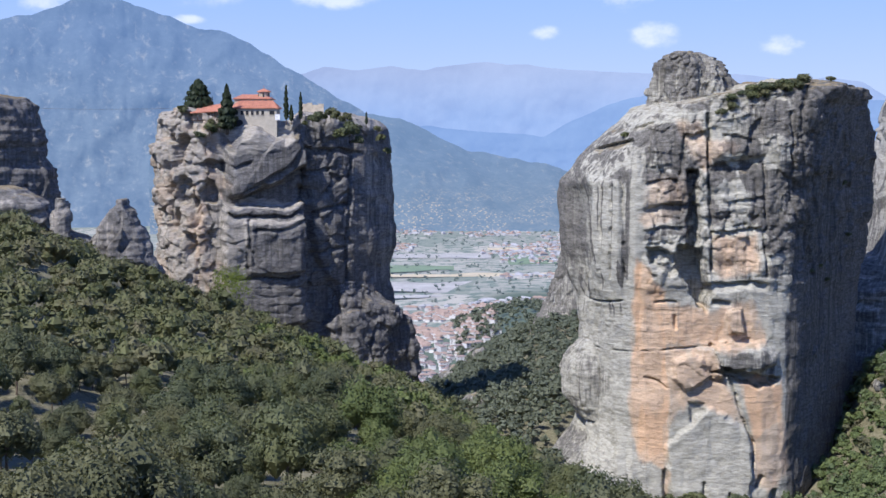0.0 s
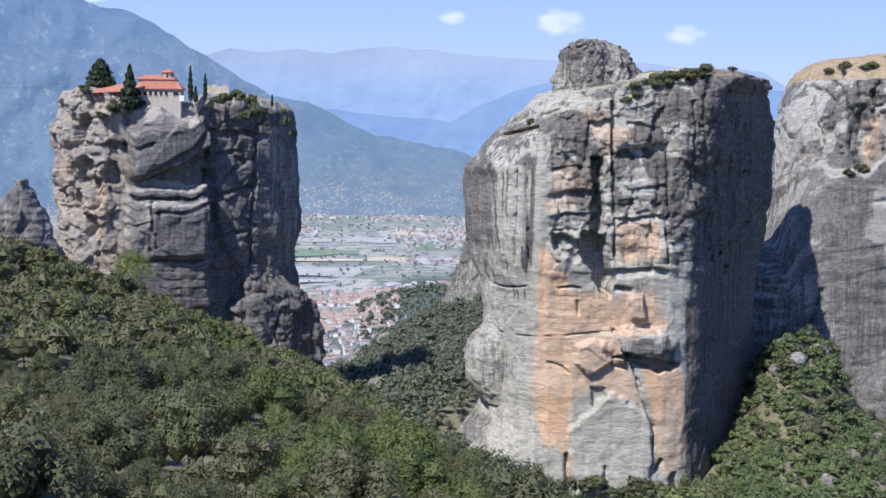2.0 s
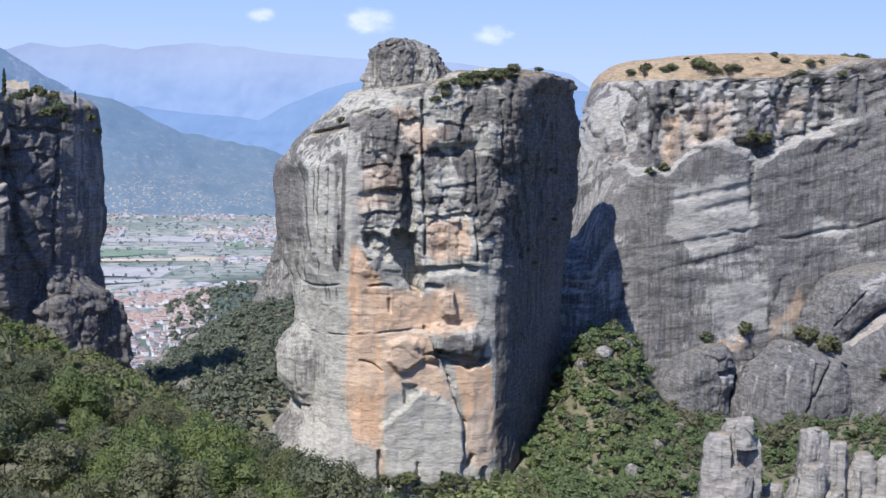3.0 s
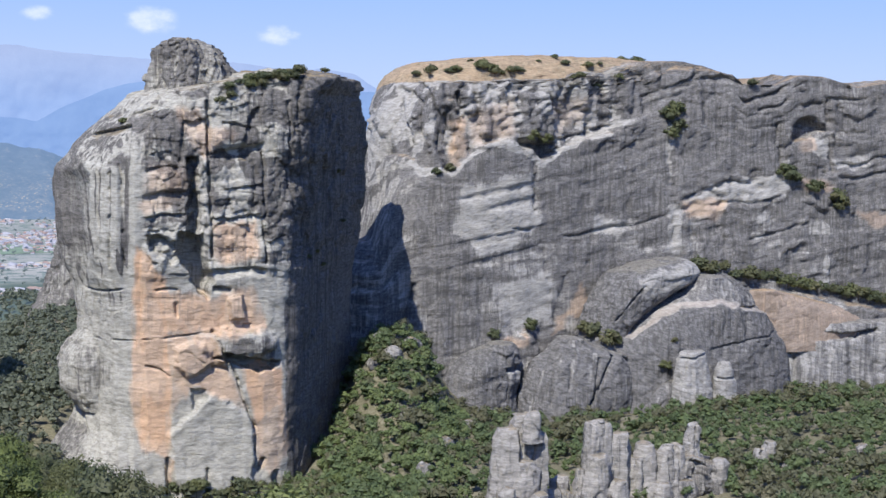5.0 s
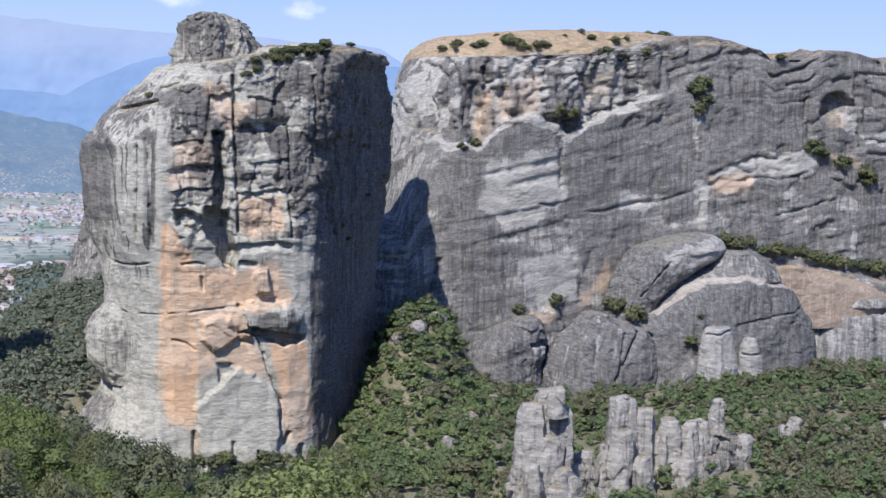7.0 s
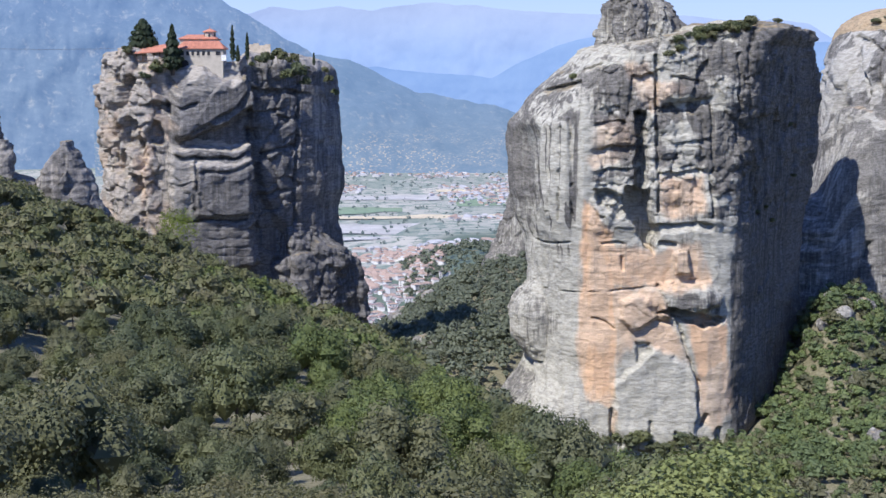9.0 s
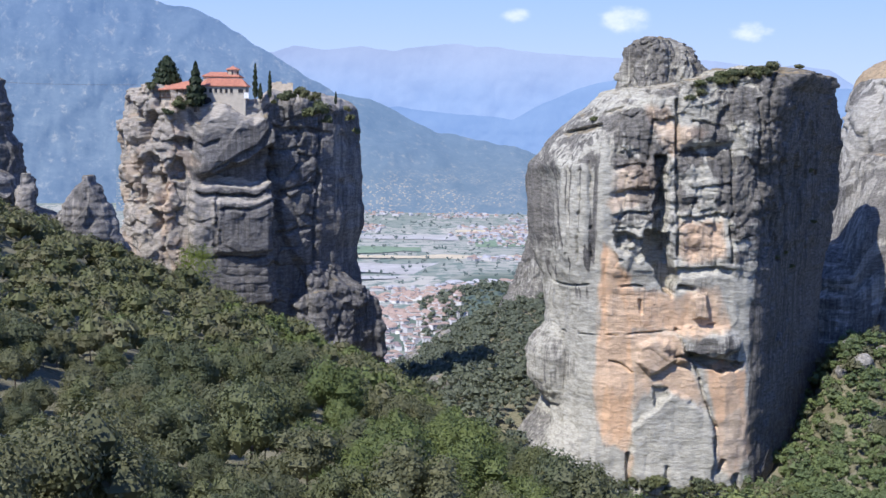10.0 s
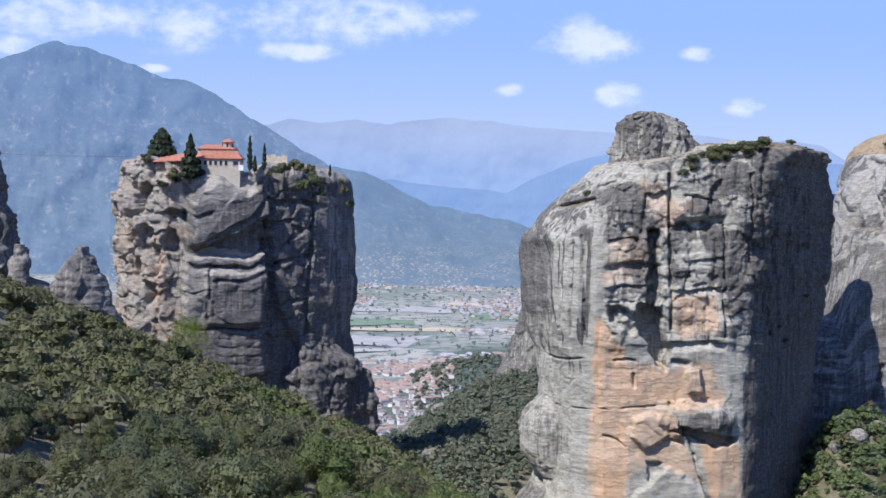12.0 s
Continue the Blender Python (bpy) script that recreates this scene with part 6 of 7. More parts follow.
def hip_roof(bm, x0, x1, y0, y1, z, rise, over=0.5, inset=None):
    """A tiled hipped roof with an eaves board."""
    x0, x1, y0, y1 = x0 - over, x1 + over, y0 - over, y1 + over
    inset = min((x1 - x0), (y1 - y0)) / 2 if inset is None else inset
    ym = (y0 + y1) / 2
    e = [bm.verts.new(c) for c in ((x0, y0, z), (x1, y0, z), (x1, y1, z), (x0, y1, z))]
    t = [bm.verts.new((a, b, z + 0.25)) for a, b in ((x0, y0), (x1, y0), (x1, y1), (x0, y1))]
    r = [bm.verts.new((x0 + inset, ym, z + rise)), bm.verts.new((x1 - inset, ym, z + rise))]
    bm.faces.new(e[::-1])
    for i in range(4):
        bm.faces.new((e[i], e[(i + 1) % 4], t[(i + 1) % 4], t[i]))
    bm.faces.new((t[0], t[1], r[1], r[0])), bm.faces.new((t[2], t[3], r[0], r[1]))
    bm.faces.new((t[1], t[2], r[1])), bm.faces.new((t[3], t[0], r[0]))
    bmesh.ops.recalc_face_normals(bm, faces=bm.faces)


def window_part(x, y, z, w, h, parent):
    bm = bmesh.new()
    box(bm, (x - w / 2, y - 0.08, z), (x + w / 2, y + 0.12, z + h))
    ob = part("window", bm, DARK, parent)
    bm = bmesh.new()
    box(bm, (x - w / 2 - 0.15, y - 0.2, z - 0.2), (x + w / 2 + 0.15, y + 0.05, z - 0.01), 0.03)
    part("sill", bm, PLASTER, ob)
    return ob


def ribs(x0, x1, y, z, y2, z2, parent, step=0.9):
    """Courses of cover tiles running down one slope of a roof."""
    k = 0
    while x0 + k * step < x1:
        bm = bmesh.new()
        tube(bm, (x0 + k * step, y, z), (x0 + k * step, y2, z2), 0.14, 0.14, 6)
        part("tile_course", bm, TILES, parent)
        k += 1


def church():
    root = tagged(new("monastery_house"), "pale stone monastery house with red tiled roofs and windows", "building")
    x0, x1, y0, y1 = -87.9, -69.1, 575.9, 587.7
    zb, ze = 254.5, 262.7
    bm = bmesh.new()
    box(bm, (x0, y0, zb - 5), (x1, y1, ze), 0.08)
    part("wall", bm, PLASTER, root)
    bm = bmesh.new()
    hip_roof(bm, x0, x1, y0, y1, ze, 3.4, 0.8, 3.0)
    roof = part("roof", bm, TILES, root)
    ribs(x0 + 2.5, x1 - 2.5, y0 - 0.8, ze + 0.3, (y0 + y1) / 2, ze + 3.4, roof)
    for k in range(6):
        window_part(x0 + 2.2 + k * 2.15, y0, ze - 2.6, 1.1, 1.7, root)
    window_part(x1 - 2.0, y0, ze - 2.5, 2.0, 1.5, root)
    bm = bmesh.new()
    pts = [(x0 + 3.2 + 1.5 * math.cos(a), ze - 5.8 + 1.3 * math.sin(a)) for a in np.linspace(0, math.pi, 9)] + [(x0 + 1.7, ze - 7.6), (x0 + 4.7, ze - 7.6)]
    prism(bm, pts, y0 - 0.1, y0 + 0.3, 1)
    part("arch", bm, DARK, root)
    # the higher hall behind
    hx0, hx1, hy0, hy1 = -88.5, -73.6, 588.6, 602.8
    hz = 267.0
    bm = bmesh.new()
    box(bm, (hx0, hy0, zb), (hx1, hy1, hz), 0.08)
    part("upper_wall", bm, WALL, root)
    bm = bmesh.new()
    hip_roof(bm, hx0, hx1, hy0, hy1, hz, 2.2, 0.7, 3.0)
    part("upper_roof", bm, TILES, root, "faded red tiled roof")
    # dome on its drum
    cx, cy, cz = -76.5, 593.3, 266.7
    bm = bmesh.new()
    tube(bm, (cx, cy, cz - 2), (cx, cy, cz + 3.4), 2.5, 2.5, 12)
    drum = part("drum", bm, WALL, root, "brick drum of the dome")
    for k in range(6):
        a = radians(-90 + 60 * k)
        bm = bmesh.new()
        box(bm, (-0.35, -0.1, 0), (0.35, 0.1, 1.7))
        bm.transform(Matrix.Translation((cx + 2.45 * math.cos(a), cy + 2.45 * math.sin(a), cz + 1.2)) @ Matrix.Rotation(a + math.pi / 2, 4, "Z"))
        part("slit_window", bm, DARK, drum)
    bm = bmesh.new()
    tube(bm, (cx, cy, cz + 3.4), (cx, cy, cz + 3.75), 3.2, 3.0, 12)
    tube(bm, (cx, cy, cz + 3.75), (cx, cy, cz + 4.9), 3.0, 0.3, 12)
    tube(bm, (cx, cy, cz + 4.9), (cx, cy, cz + 5.8), 0.12, 0.08, 6)
    part("dome_roof", bm, TILES, root, "low tiled dome roof with a finial")
    return root


def wing():
    root = tagged(new("monastery_wing"), "low monastery wing with a red roof and timber gallery", "building")
    x0, x1, y0, y1 = -103.4, -91.7, 570.7, 580.1
    zb, ze = 257.9, 261.2
    bm = bmesh.new()
    box(bm, (x0, y0 + 2.0, zb - 6), (x1, y1, ze), 0.08)
    part("wall", bm, WALL, root)
    bm = bmesh.new()
    v = [bm.verts.new(c) for c in ((x0 - 0.8, y0 - 0.6, ze - 0.6), (x1 + 0.6, y0 - 0.6, ze + 0.2), (x1 + 0.6, y1, ze + 3.6), (x0 - 0.8, y1, ze + 1.6))]
    w = [bm.verts.new(c.co + Vector((0, 0, 0.35))) for c in v]
    bm.faces.new(v[::-1]), bm.faces.new(w)
    for i in range(4):
        bm.faces.new((v[i], v[(i + 1) % 4], w[(i + 1) % 4], w[i]))
    part("roof", bm, TILES, root)
    bm = bmesh.new()
    box(bm, (x0 - 0.3, y0, zb - 0.3), (x1, y0 + 2.2, zb), 0.04)
    part("gallery_floor", bm, TIMBER, root)
    for k in range(6):
        bm = bmesh.new()
        x = x0 + (x1 - x0) * k / 5
        box(bm, (x - 0.13, y0, zb), (x + 0.13, y0 + 0.26, ze - 0.6 + 0.8 * k / 5))
        part("post", bm, TIMBER, root)
    bm = bmesh.new()
    box(bm, (x0, y0 + 0.05, zb + 0.9), (x1, y0 + 0.2, zb + 1.05))
    part("rail", bm, TIMBER, root)
    bm = bmesh.new()
    box(bm, (x0 + 0.5, y0 + 0.6, zb - 6), (x1 - 0.5, y0 + 2.0, zb - 0.3), 0.1)
    part("footing", bm, WALL, root, "rough stone footing on the rock")
    return root


church()
wing()


def ruin(x0, x1, y, z0, z1, label):
    root = tagged(new("stone_wall"), label, "wall")
    n = max(2, int((x1 - x0) / 2.0))
    for k in range(n):
        bm = bmesh.new()
        a, b = x0 + (x1 - x0) * k / n, x0 + (x1 - x0) * (k + 1) / n
        box(bm, (a, y, z0 - 3), (b - 0.02, y + 0.8, z1 + 0.5 * math.sin(k * 2.1)), 0.06)
        part("wall_block", bm, WALL, root)
    return root


ruin(-61.7, -51.9, 602.8, 261.6, 265.3, "grey stone hut wall on the plateau")
bm = bmesh.new()
box(bm, (0, 0, 0), (2.0, 0.2, 2.4), 0.03)
sheet = part("white_door", bm, plain_material("white_paint", (0.75, 0.75, 0.78), 0.6), None)
sheet.location = (-69.7, 575.1, 257.9)
tagged(sheet, "small white door leaf by the monastery house", "door")


def spire_tree(name, label, x, y, z, h, r, mat, rng, lean=0.9, quads=900):
    """A cypress or fir: a pointed crown over a short trunk."""
    root = tagged(new(name), label, "tree")
    bm = bmesh.new()
    tube(bm, (0, 0, -1.5), (0, 0, h * 0.7), r * 0.16, r * 0.05)
    linked_me = bpy.data.meshes.new("trunk")
    bm.to_mesh(linked_me), bm.free()
    linked("trunk", linked_me, BARK, root)
    k = rng.uniform(0, 1, quads) ** 0.8
    a = rng.uniform(0, 6.28, quads)
    prof = r * np.minimum(1, k * 6 + 0.3) * (1 - k) ** lean * rng.uniform(0.65, 1.15, quads) * (1 + 0.25 * np.sin(k * 34))
    pos = np.stack([np.cos(a) * prof, np.sin(a) * prof, h * (0.06 + 0.94 * k)], 1)
    out = np.stack([np.cos(a), np.sin(a), 0.35 + 0 * a], 1) + rng.normal(size=(quads, 3)) * 0.4
    out /= np.linalg.norm(out, axis=1)[:, None]
    t = np.cross(out, [0, 0, 1.0])
    b = np.cross(out, t)
    s = (0.22 + 0.12 * r) * rng.uniform(0.6, 1.3, (quads, 1))
    v = np.stack([pos - t * s, pos + b * s * 1.4, pos + t * s, pos - b * s * 1.2], 1).reshape(-1, 3)
    linked("crown", mesh_of("crown", v, np.arange(quads * 4).reshape(-1, 4), False), mat, root)
    root.location = (x, y, z)
    return root


for px in ((-65.2, 257.9, 14.8, 1.15), (-59.2, 258.5, 11.2, 0.95), (-63.1, 258.0, 6.5, 0.9), (-31.6, 256.4, 5.0, 0.55)):
    spire_tree("cypress_tree", "slim dark cypress on the rock's plateau", px[0], 576.4 if px[2] > 6 else 570.7, px[1] - 0.5, px[2], px[3], CYPRESS, rng, 0.55, 700)
spire_tree("fir_tree", "dark conical fir before the monastery house", -88.9, 570.7, 253.4, 18.6, 4.2, CYPRESS, rng, 0.85, 1500)
spire_tree("pine_tree", "broad dark pine beside the monastery wing", -102.6, 582.0, 261.4, 13.0, 5.6, CYPRESS, rng, 0.5, 1500)
for x, y, z, r, s in ((-107.3, 570.7, 262.4, 2.6, 1), (-95.7, 567.0, 254.7, 3.2, 2), (-99.5, 566.0, 252.3, 2.4, 2), (-91.3, 567.9, 255.9, 2.2, 1), (-95.2, 567.9, 257.0, 2.0, 1), (-46.5, 576.4, 260.5, 3.6, 1), (-50.9, 578.3, 259.1, 3.2, 1), (-54.3, 576.4, 258.6, 2.6, 1), (-38.4, 567.9, 254.2, 4.6, 2),
                      (-42.9, 567.0, 251.9, 3.2, 2), (-34.9, 568.8, 249.7, 2.8, 2), (-25.7, 570.7, 250.9, 2.4, 2), (-23.4, 576.4, 245.1, 2.0, 2), (-40.5, 570.7, 258.9, 3.0, 1), (-26.9, 570.7, 254.4, 2.0, 1), (-57.2, 570.7, 256.6, 1.4, 1)):
    t = make_tree(rng, "bush", "green bush on the edge of the rock's plateau", "shrub", "bushes of the plateau", r * 1.5, r, OAK, 12, 40, 0.16, 0.85)
    t.location = (x, y, z - r * 0.9)

# ivy on the pillar's foot
iv = leaf_cloud(rng, 40, 45, 0.035, 1.0)[0]
iv = iv * [9.5, 2.6, 10.5] + [-86.3, 550.5, 188.9]
ob = linked("ivy", mesh_of("ivy", iv, np.arange(len(iv)).reshape(-1, 4), False), IVY)
tagged(ob, "bright yellow-green ivy that hangs on the rock's foot", "ivy")
# cable of the goods lift
a, b = Vector((-197.5, 527.4, 265.0)), Vector((-112.1, 568.8, 262.7))
run = [a.lerp(b, k / 24) - Vector((0, 0, 1.6 * math.sin(math.pi * k / 24))) for k in range(25)]
V = [tuple(q + Vector((0, 0.07 * math.cos(r * 1.2566), 0.07 * math.sin(r * 1.2566)))) for q in run for r in range(5)]
F = [(5 * k + r, 5 * k + (r + 1) % 5, 5 * k + 5 + (r + 1) % 5, 5 * k + 5 + r) for k in range(24) for r in range(5)]
ob = linked("cable", mesh_of("cable", V, F), plain_material("steel_cable", (0.16, 0.17, 0.19), 0.5))
tagged(ob, "thin dark cable that spans to the monastery rock", "cable")

# ---------------------------------------------------------------- bushes on cliff and tower
def bush_at(places, group, label, on, mat=OAK):
    first = None
    for x, y, z, r in places:
        # let it root where the sight line to it meets the rock, or straight below
        eye, spot_ = Vector((0, 0, EYE)), Vector((x, y, z))
        hits = [h for h in (SURFACES[k].ray_cast(eye, spot_ - eye)[0] for k in on) if h]
        if hits:
            x, y, z = min(hits, key=lambda h: (h - eye).length)
        else:
            drops = [h for h in (SURFACES[k].ray_cast(Vector((x, y, z + 60)), Vector((0, 0, -1)))[0] for k in on) if h]
            if drops:
                x, y, z = max(drops, key=lambda h: h.z)
        m = Matrix.LocRotScale((x, y, z - r * 0.15), Euler((0, 0, rng.uniform(0, 6.28))), None)
        if first is None:
            first = make_tree(rng, "bush", label, "shrub", group, 1.25, 1.0, mat, 12, 40, 0.13, 0.85)
            t = first
            t.matrix_basis = m
        else:
            t = copy_thing(first, m)
        r *= 1.35
        t.scale = (r * rng.uniform(0.9, 1.4), r, r * rng.uniform(0.75, 1.0))


TOP_BUSH = [(218.8, 602.8, 275.9, 2.6), (230.2, 607.5, 276.4, 2.0), (233.6, 607.5, 277.2, 2.2), (249.5, 612.2, 278.5, 3.6), (252.8, 607.5, 276.3, 2.6), (259.9, 607.5, 277.0, 3.0), (266.0, 610.3, 277.7, 2.2), (303.6, 649.8, 287.4, 1.6),
            (304.5, 640.4, 283.6, 2.0), (317.0, 640.4, 282.8, 2.4), (300.9, 616.9, 276.0, 2.6), (328.4, 649.8, 284.5, 1.6), (337.6, 659.3, 290.4, 2.2), (345.7, 659.3, 291.2, 3.4), (354.0, 659.3, 291.4, 3.6), (358.0, 659.3, 290.4, 2.4),
            (368.7, 649.8, 288.4, 2.6), (324.1, 616.9, 276.5, 2.0), (303.0, 602.8, 271.8, 1.6), (212.0, 602.8, 274.3, 1.8), (397.2, 612.2, 274.9, 2.4), (249.3, 631.0, 283.3, 1.0), (294.3, 649.8, 285.2, 1.0)]
bush_at(TOP_BUSH, "bushes on the cliff top", "round dark bush on the dry grass of the cliff top", ("cliff", "grassy_hill"))
LEDGE_BUSH = [(327.7, 576.4, 256.1, 4.6), (332.1, 576.4, 258.8, 4.2), (330.3, 575.4, 248.3, 3.4), (334.7, 575.4, 252.2, 3.6), (393.4, 570.7, 228.0, 4.6), (390.8, 571.7, 231.2, 3.6), (408.4, 570.7, 223.0, 3.8), (419.3, 568.8, 217.6, 4.6), (422.7, 568.8, 214.3, 3.6),
              (259.4, 576.4, 246.0, 3.0), (266.3, 576.4, 245.0, 2.8), (218.9, 576.4, 231.3, 2.4), (212.3, 576.4, 230.0, 2.2), (228.7, 546.2, 160.6, 2.6), (274.3, 538.7, 160.2, 4.0), (280.6, 537.8, 157.6, 4.2), (284.7, 537.8, 156.7, 3.2), (269.3, 539.6, 162.7, 3.0),
              (243.2, 540.6, 164.8, 3.0), (384.7, 546.2, 166.1, 2.2), (396.0, 546.2, 165.7, 2.8), (302.5, 527.4, 147.2, 2.6), (308.8, 529.3, 158.2, 1.4)]
bush_at(LEDGE_BUSH, "bushes on the cliff's ledges", "green bush rooted on a ledge of the cliff", ("cliff", "slab_rock", "dome_rock", "foot_rock", "shoulder_rock", "spire_rock"))
LEDGE_ROW = []
for u in np.linspace(0, 1, 16):
    LEDGE_ROW.append((334.6 + u * (434.6 - (334.6)), 555.7 - 6 * u, 187.7 + u * (170.4 - (187.7)) + rng.uniform(-1.5, 1.5), rng.uniform(3.0, 4.6)))
bush_at(LEDGE_ROW, "bushes on the sloping ledge", "dense dark bush on the sloping ledge under the cliff", ("cliff", "dome_rock", "shoulder_rock"))
TOWER_BUSH = [(113.0 + u * (136.5 - (113.0)), 518 + 8 * rng.uniform(), 265.8 + u * 5.0, rng.uniform(1.4, 2.6)) for u in np.linspace(0, 1, 14)]
TOWER_BUSH += [(136.1, 508.6, 200.2, 1.6), (142.7, 513.3, 196.5, 1.4), (140.4, 513.3, 201.8, 1.2), (152.3, 527.4, 231.9, 1.3), (154.9, 527.4, 212.5, 1.2), (147.1, 508.6, 116.3, 3.0), (152.6, 513.3, 123.7, 2.6), (136.5, 527.4, 272.2, 1.6), (147.2, 527.4, 271.4, 1.4), (107.4, 516.1, 263.8, 2.2), (103.0, 516.1, 278.4, 1.6), (93.9, 518.0, 281.1, 1.5), (99.2, 518.0, 279.8, 1.6), (65.4, 499.2, 250.2, 1.4), (90.0, 519.9, 281.2, 1.2)]
for px, py, r in ((115.6, 264.3, 2.4), (119.8, 264.8, 2.0), (108.5, 260.5, 2.2), (103.8, 258.5, 1.6), (128.3, 267.1, 2.2), (132.5, 268.1, 1.8)):
    TOWER_BUSH.append((px, 518, py, r))
FOOT_TREES = [(49.1 + u * (131.6 - (49.1)), 482, 117.5 + 6.0 * (1 - u) ** 3 + rng.uniform(-2, 2.0), rng.uniform(2.0, 3.6)) for u in np.linspace(0, 1, 22)]
bush_at(FOOT_TREES, "trees at the tower's foot", "green leafy tree close against the tower's foot", ("rock_tower",))
bush_at(TOWER_BUSH, "bushes on the tower's top", "low green bush on the rock tower's top", ("rock_tower",))

# ---------------------------------------------------------------- boulders
BOULDERS = []
for k in range(4):
    bm = bmesh.new()
    bmesh.ops.create_icosphere(bm, subdivisions=3, radius=1.0)
    for v in bm.verts:
        p = v.co.copy()
        v.co = p * (1 + 0.28 * noise.noise(p * 1.2 + Vector((k * 7, 0, 0))) + 0.12 * noise.noise(p * 3.1 + Vector((0, k * 5, 0))))
        v.co.z *= 0.75
    me = bpy.data.meshes.new("boulder")
    bm.to_mesh(me), bm.free()
    me.materials.append(PALE_ROCK)
    BOULDERS.append(me)


def boulder(x, y, r, label, group):
    ob = linked("boulder", BOULDERS[int(rng.integers(0, 4))], None)
    ob.location = (x, y, float(land(x, y)[0]) + r * 0.3)
    ob.rotation_euler, ob.scale = (0, 0, rng.uniform(0, 6.28)), (r * rng.uniform(0.8, 1.4), r, r * rng.uniform(0.8, 1.5))
    tagged(ob, label, "boulder", group)


for x, y, z in ((176.7, 541.5, 148.2), (184.0, 541.5, 149.1), (188.6, 536.8, 148.5), (168.5, 527.4, 138.4), (176.9, 527.4, 141.4), (168.8, 489.7, 133.8), (177.7, 470.9, 131.0), (157.5, 433.2, 129.3), (130.6, 470.9, 121.8), (205.6, 513.3, 133.3), (165.5, 536.8, 142.6), (181.1, 508.6, 135.7),
                (268.5, 442.6, 138.8), (267.3, 444.5, 139.6), (287.7, 414.4, 137.6), (294.8, 414.4, 133.1), (315.9, 405.0, 138.9), (109.9, 310.8, 142.2), (110.9, 301.4, 141.0), (120.6, 405.0, 125.6), (126.3, 452.1, 125.7), (16.5, 169.5, 202.7), (160.0, 442.6, 126.6)):
    boulder(x, y, rng.uniform(2.0, 4.2) if y > 200 else 1.3, "pale grey boulder among the scrub", "boulders of the slope")
for x, y, z, r in ((14.8, 640.4, 120.7, 6.5), (8.9, 696.9, 115.1, 4.5), (29.4, 640.4, 119.4, 3.8), (4.0, 875.9, 91.5, 6.5), (24.6, 904.1, 103.3, 6.0), (17.5, 923.0, 103.4, 4.0), (30.7, 612.2, 117.4, 2.6), (51.5, 885.3, 106.4, 3.0), (64.9, 894.7, 119.7, 2.6)):
    boulder(x, y, r, "smooth pale rock hump among the far woods", "rock humps of the ravine")
rock("outcrop", [(203.0, -28.9, -21.1), (207.5, -28.1, -21.1), (210.5, -26.3, -22.5)],
     ROUND_PLAN, 177.1, 6.6, 70, 50, 0.8, 0.3, 0.5, 0.5, 0.6, None, None, None, None, ROCK, 141, 8, label="dark overhanging rock outcrop between oaks", category="rock")

# ---------------------------------------------------------------- the plain and the town
PLAIN_TONES = [(0.20, 0.22, 0.18), (0.33, 0.32, 0.28), (0.22, 0.24, 0.20), (0.42, 0.39, 0.34), (0.28, 0.29, 0.25)]


def plain_material_far(name):
    """Fields of the far plain under the air's own light."""
    m, n = material(name)
    p = n.add("ShaderNodeNewGeometry").outputs["Position"]
    mp = n.add("ShaderNodeMapping", ins={"Vector": p, "Scale": (0.012, 0.0055, 0.0), "Rotation": (0, 0, 0.15)})
    v = n.add("ShaderNodeTexVoronoi", distance="CHEBYCHEV", ins={"Vector": mp.outputs[0], "Scale": 1.0})
    r = n.add("ShaderNodeValToRGB", ins={0: n.add("ShaderNodeSeparateColor", ins={0: v.outputs["Color"]}).outputs[0]})
    while len(r.color_ramp.elements) < len(PLAIN_TONES):
        r.color_ramp.elements.new(0.5)
    for i, col in enumerate(PLAIN_TONES):
        r.color_ramp.elements[i].position, r.color_ramp.elements[i].color = i / 4, (*col, 1)
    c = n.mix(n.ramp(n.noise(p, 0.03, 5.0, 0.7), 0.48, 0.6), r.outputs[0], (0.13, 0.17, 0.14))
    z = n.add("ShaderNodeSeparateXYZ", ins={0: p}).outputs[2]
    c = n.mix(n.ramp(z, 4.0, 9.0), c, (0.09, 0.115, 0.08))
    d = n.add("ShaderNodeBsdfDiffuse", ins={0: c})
    # haze over the plain, added as a faint blue emission
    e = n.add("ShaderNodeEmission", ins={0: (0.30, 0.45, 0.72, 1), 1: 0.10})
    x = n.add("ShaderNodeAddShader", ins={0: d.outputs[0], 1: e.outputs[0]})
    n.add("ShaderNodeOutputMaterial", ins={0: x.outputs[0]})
    return m


def far_plain():
    b, r = np.radians(np.linspace(-17, 19, 60)), np.linspace(1215, 4238, 60)
    B, R = np.meshgrid(b, r, indexing="ij")
    x, y = (R * np.sin(B)).ravel(), (R * np.cos(B)).ravel()
    i, j = np.meshgrid(np.arange(59), np.arange(59), indexing="ij")
    a = i * 60 + j
    f = np.stack([a, a + 60, a + 61, a + 1], 2).reshape(-1, 4)
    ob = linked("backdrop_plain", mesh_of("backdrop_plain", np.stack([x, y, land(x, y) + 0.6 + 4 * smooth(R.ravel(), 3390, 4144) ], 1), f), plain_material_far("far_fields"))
    tagged(ob, "hazy far plain of small fields and hedges", "plain", kind="structure")


far_plain()
RIVERBED = plain_material("pale_gravel", (0.400, 0.392, 0.384), 0.95, 0.02, 0.2)
STUBBLE = plain_material("stubble", (0.52, 0.45, 0.33), 0.95, 0.03, 0.12)
MEADOW = plain_material("meadow", (0.19, 0.26, 0.18), 0.95, 0.03, 0.12)


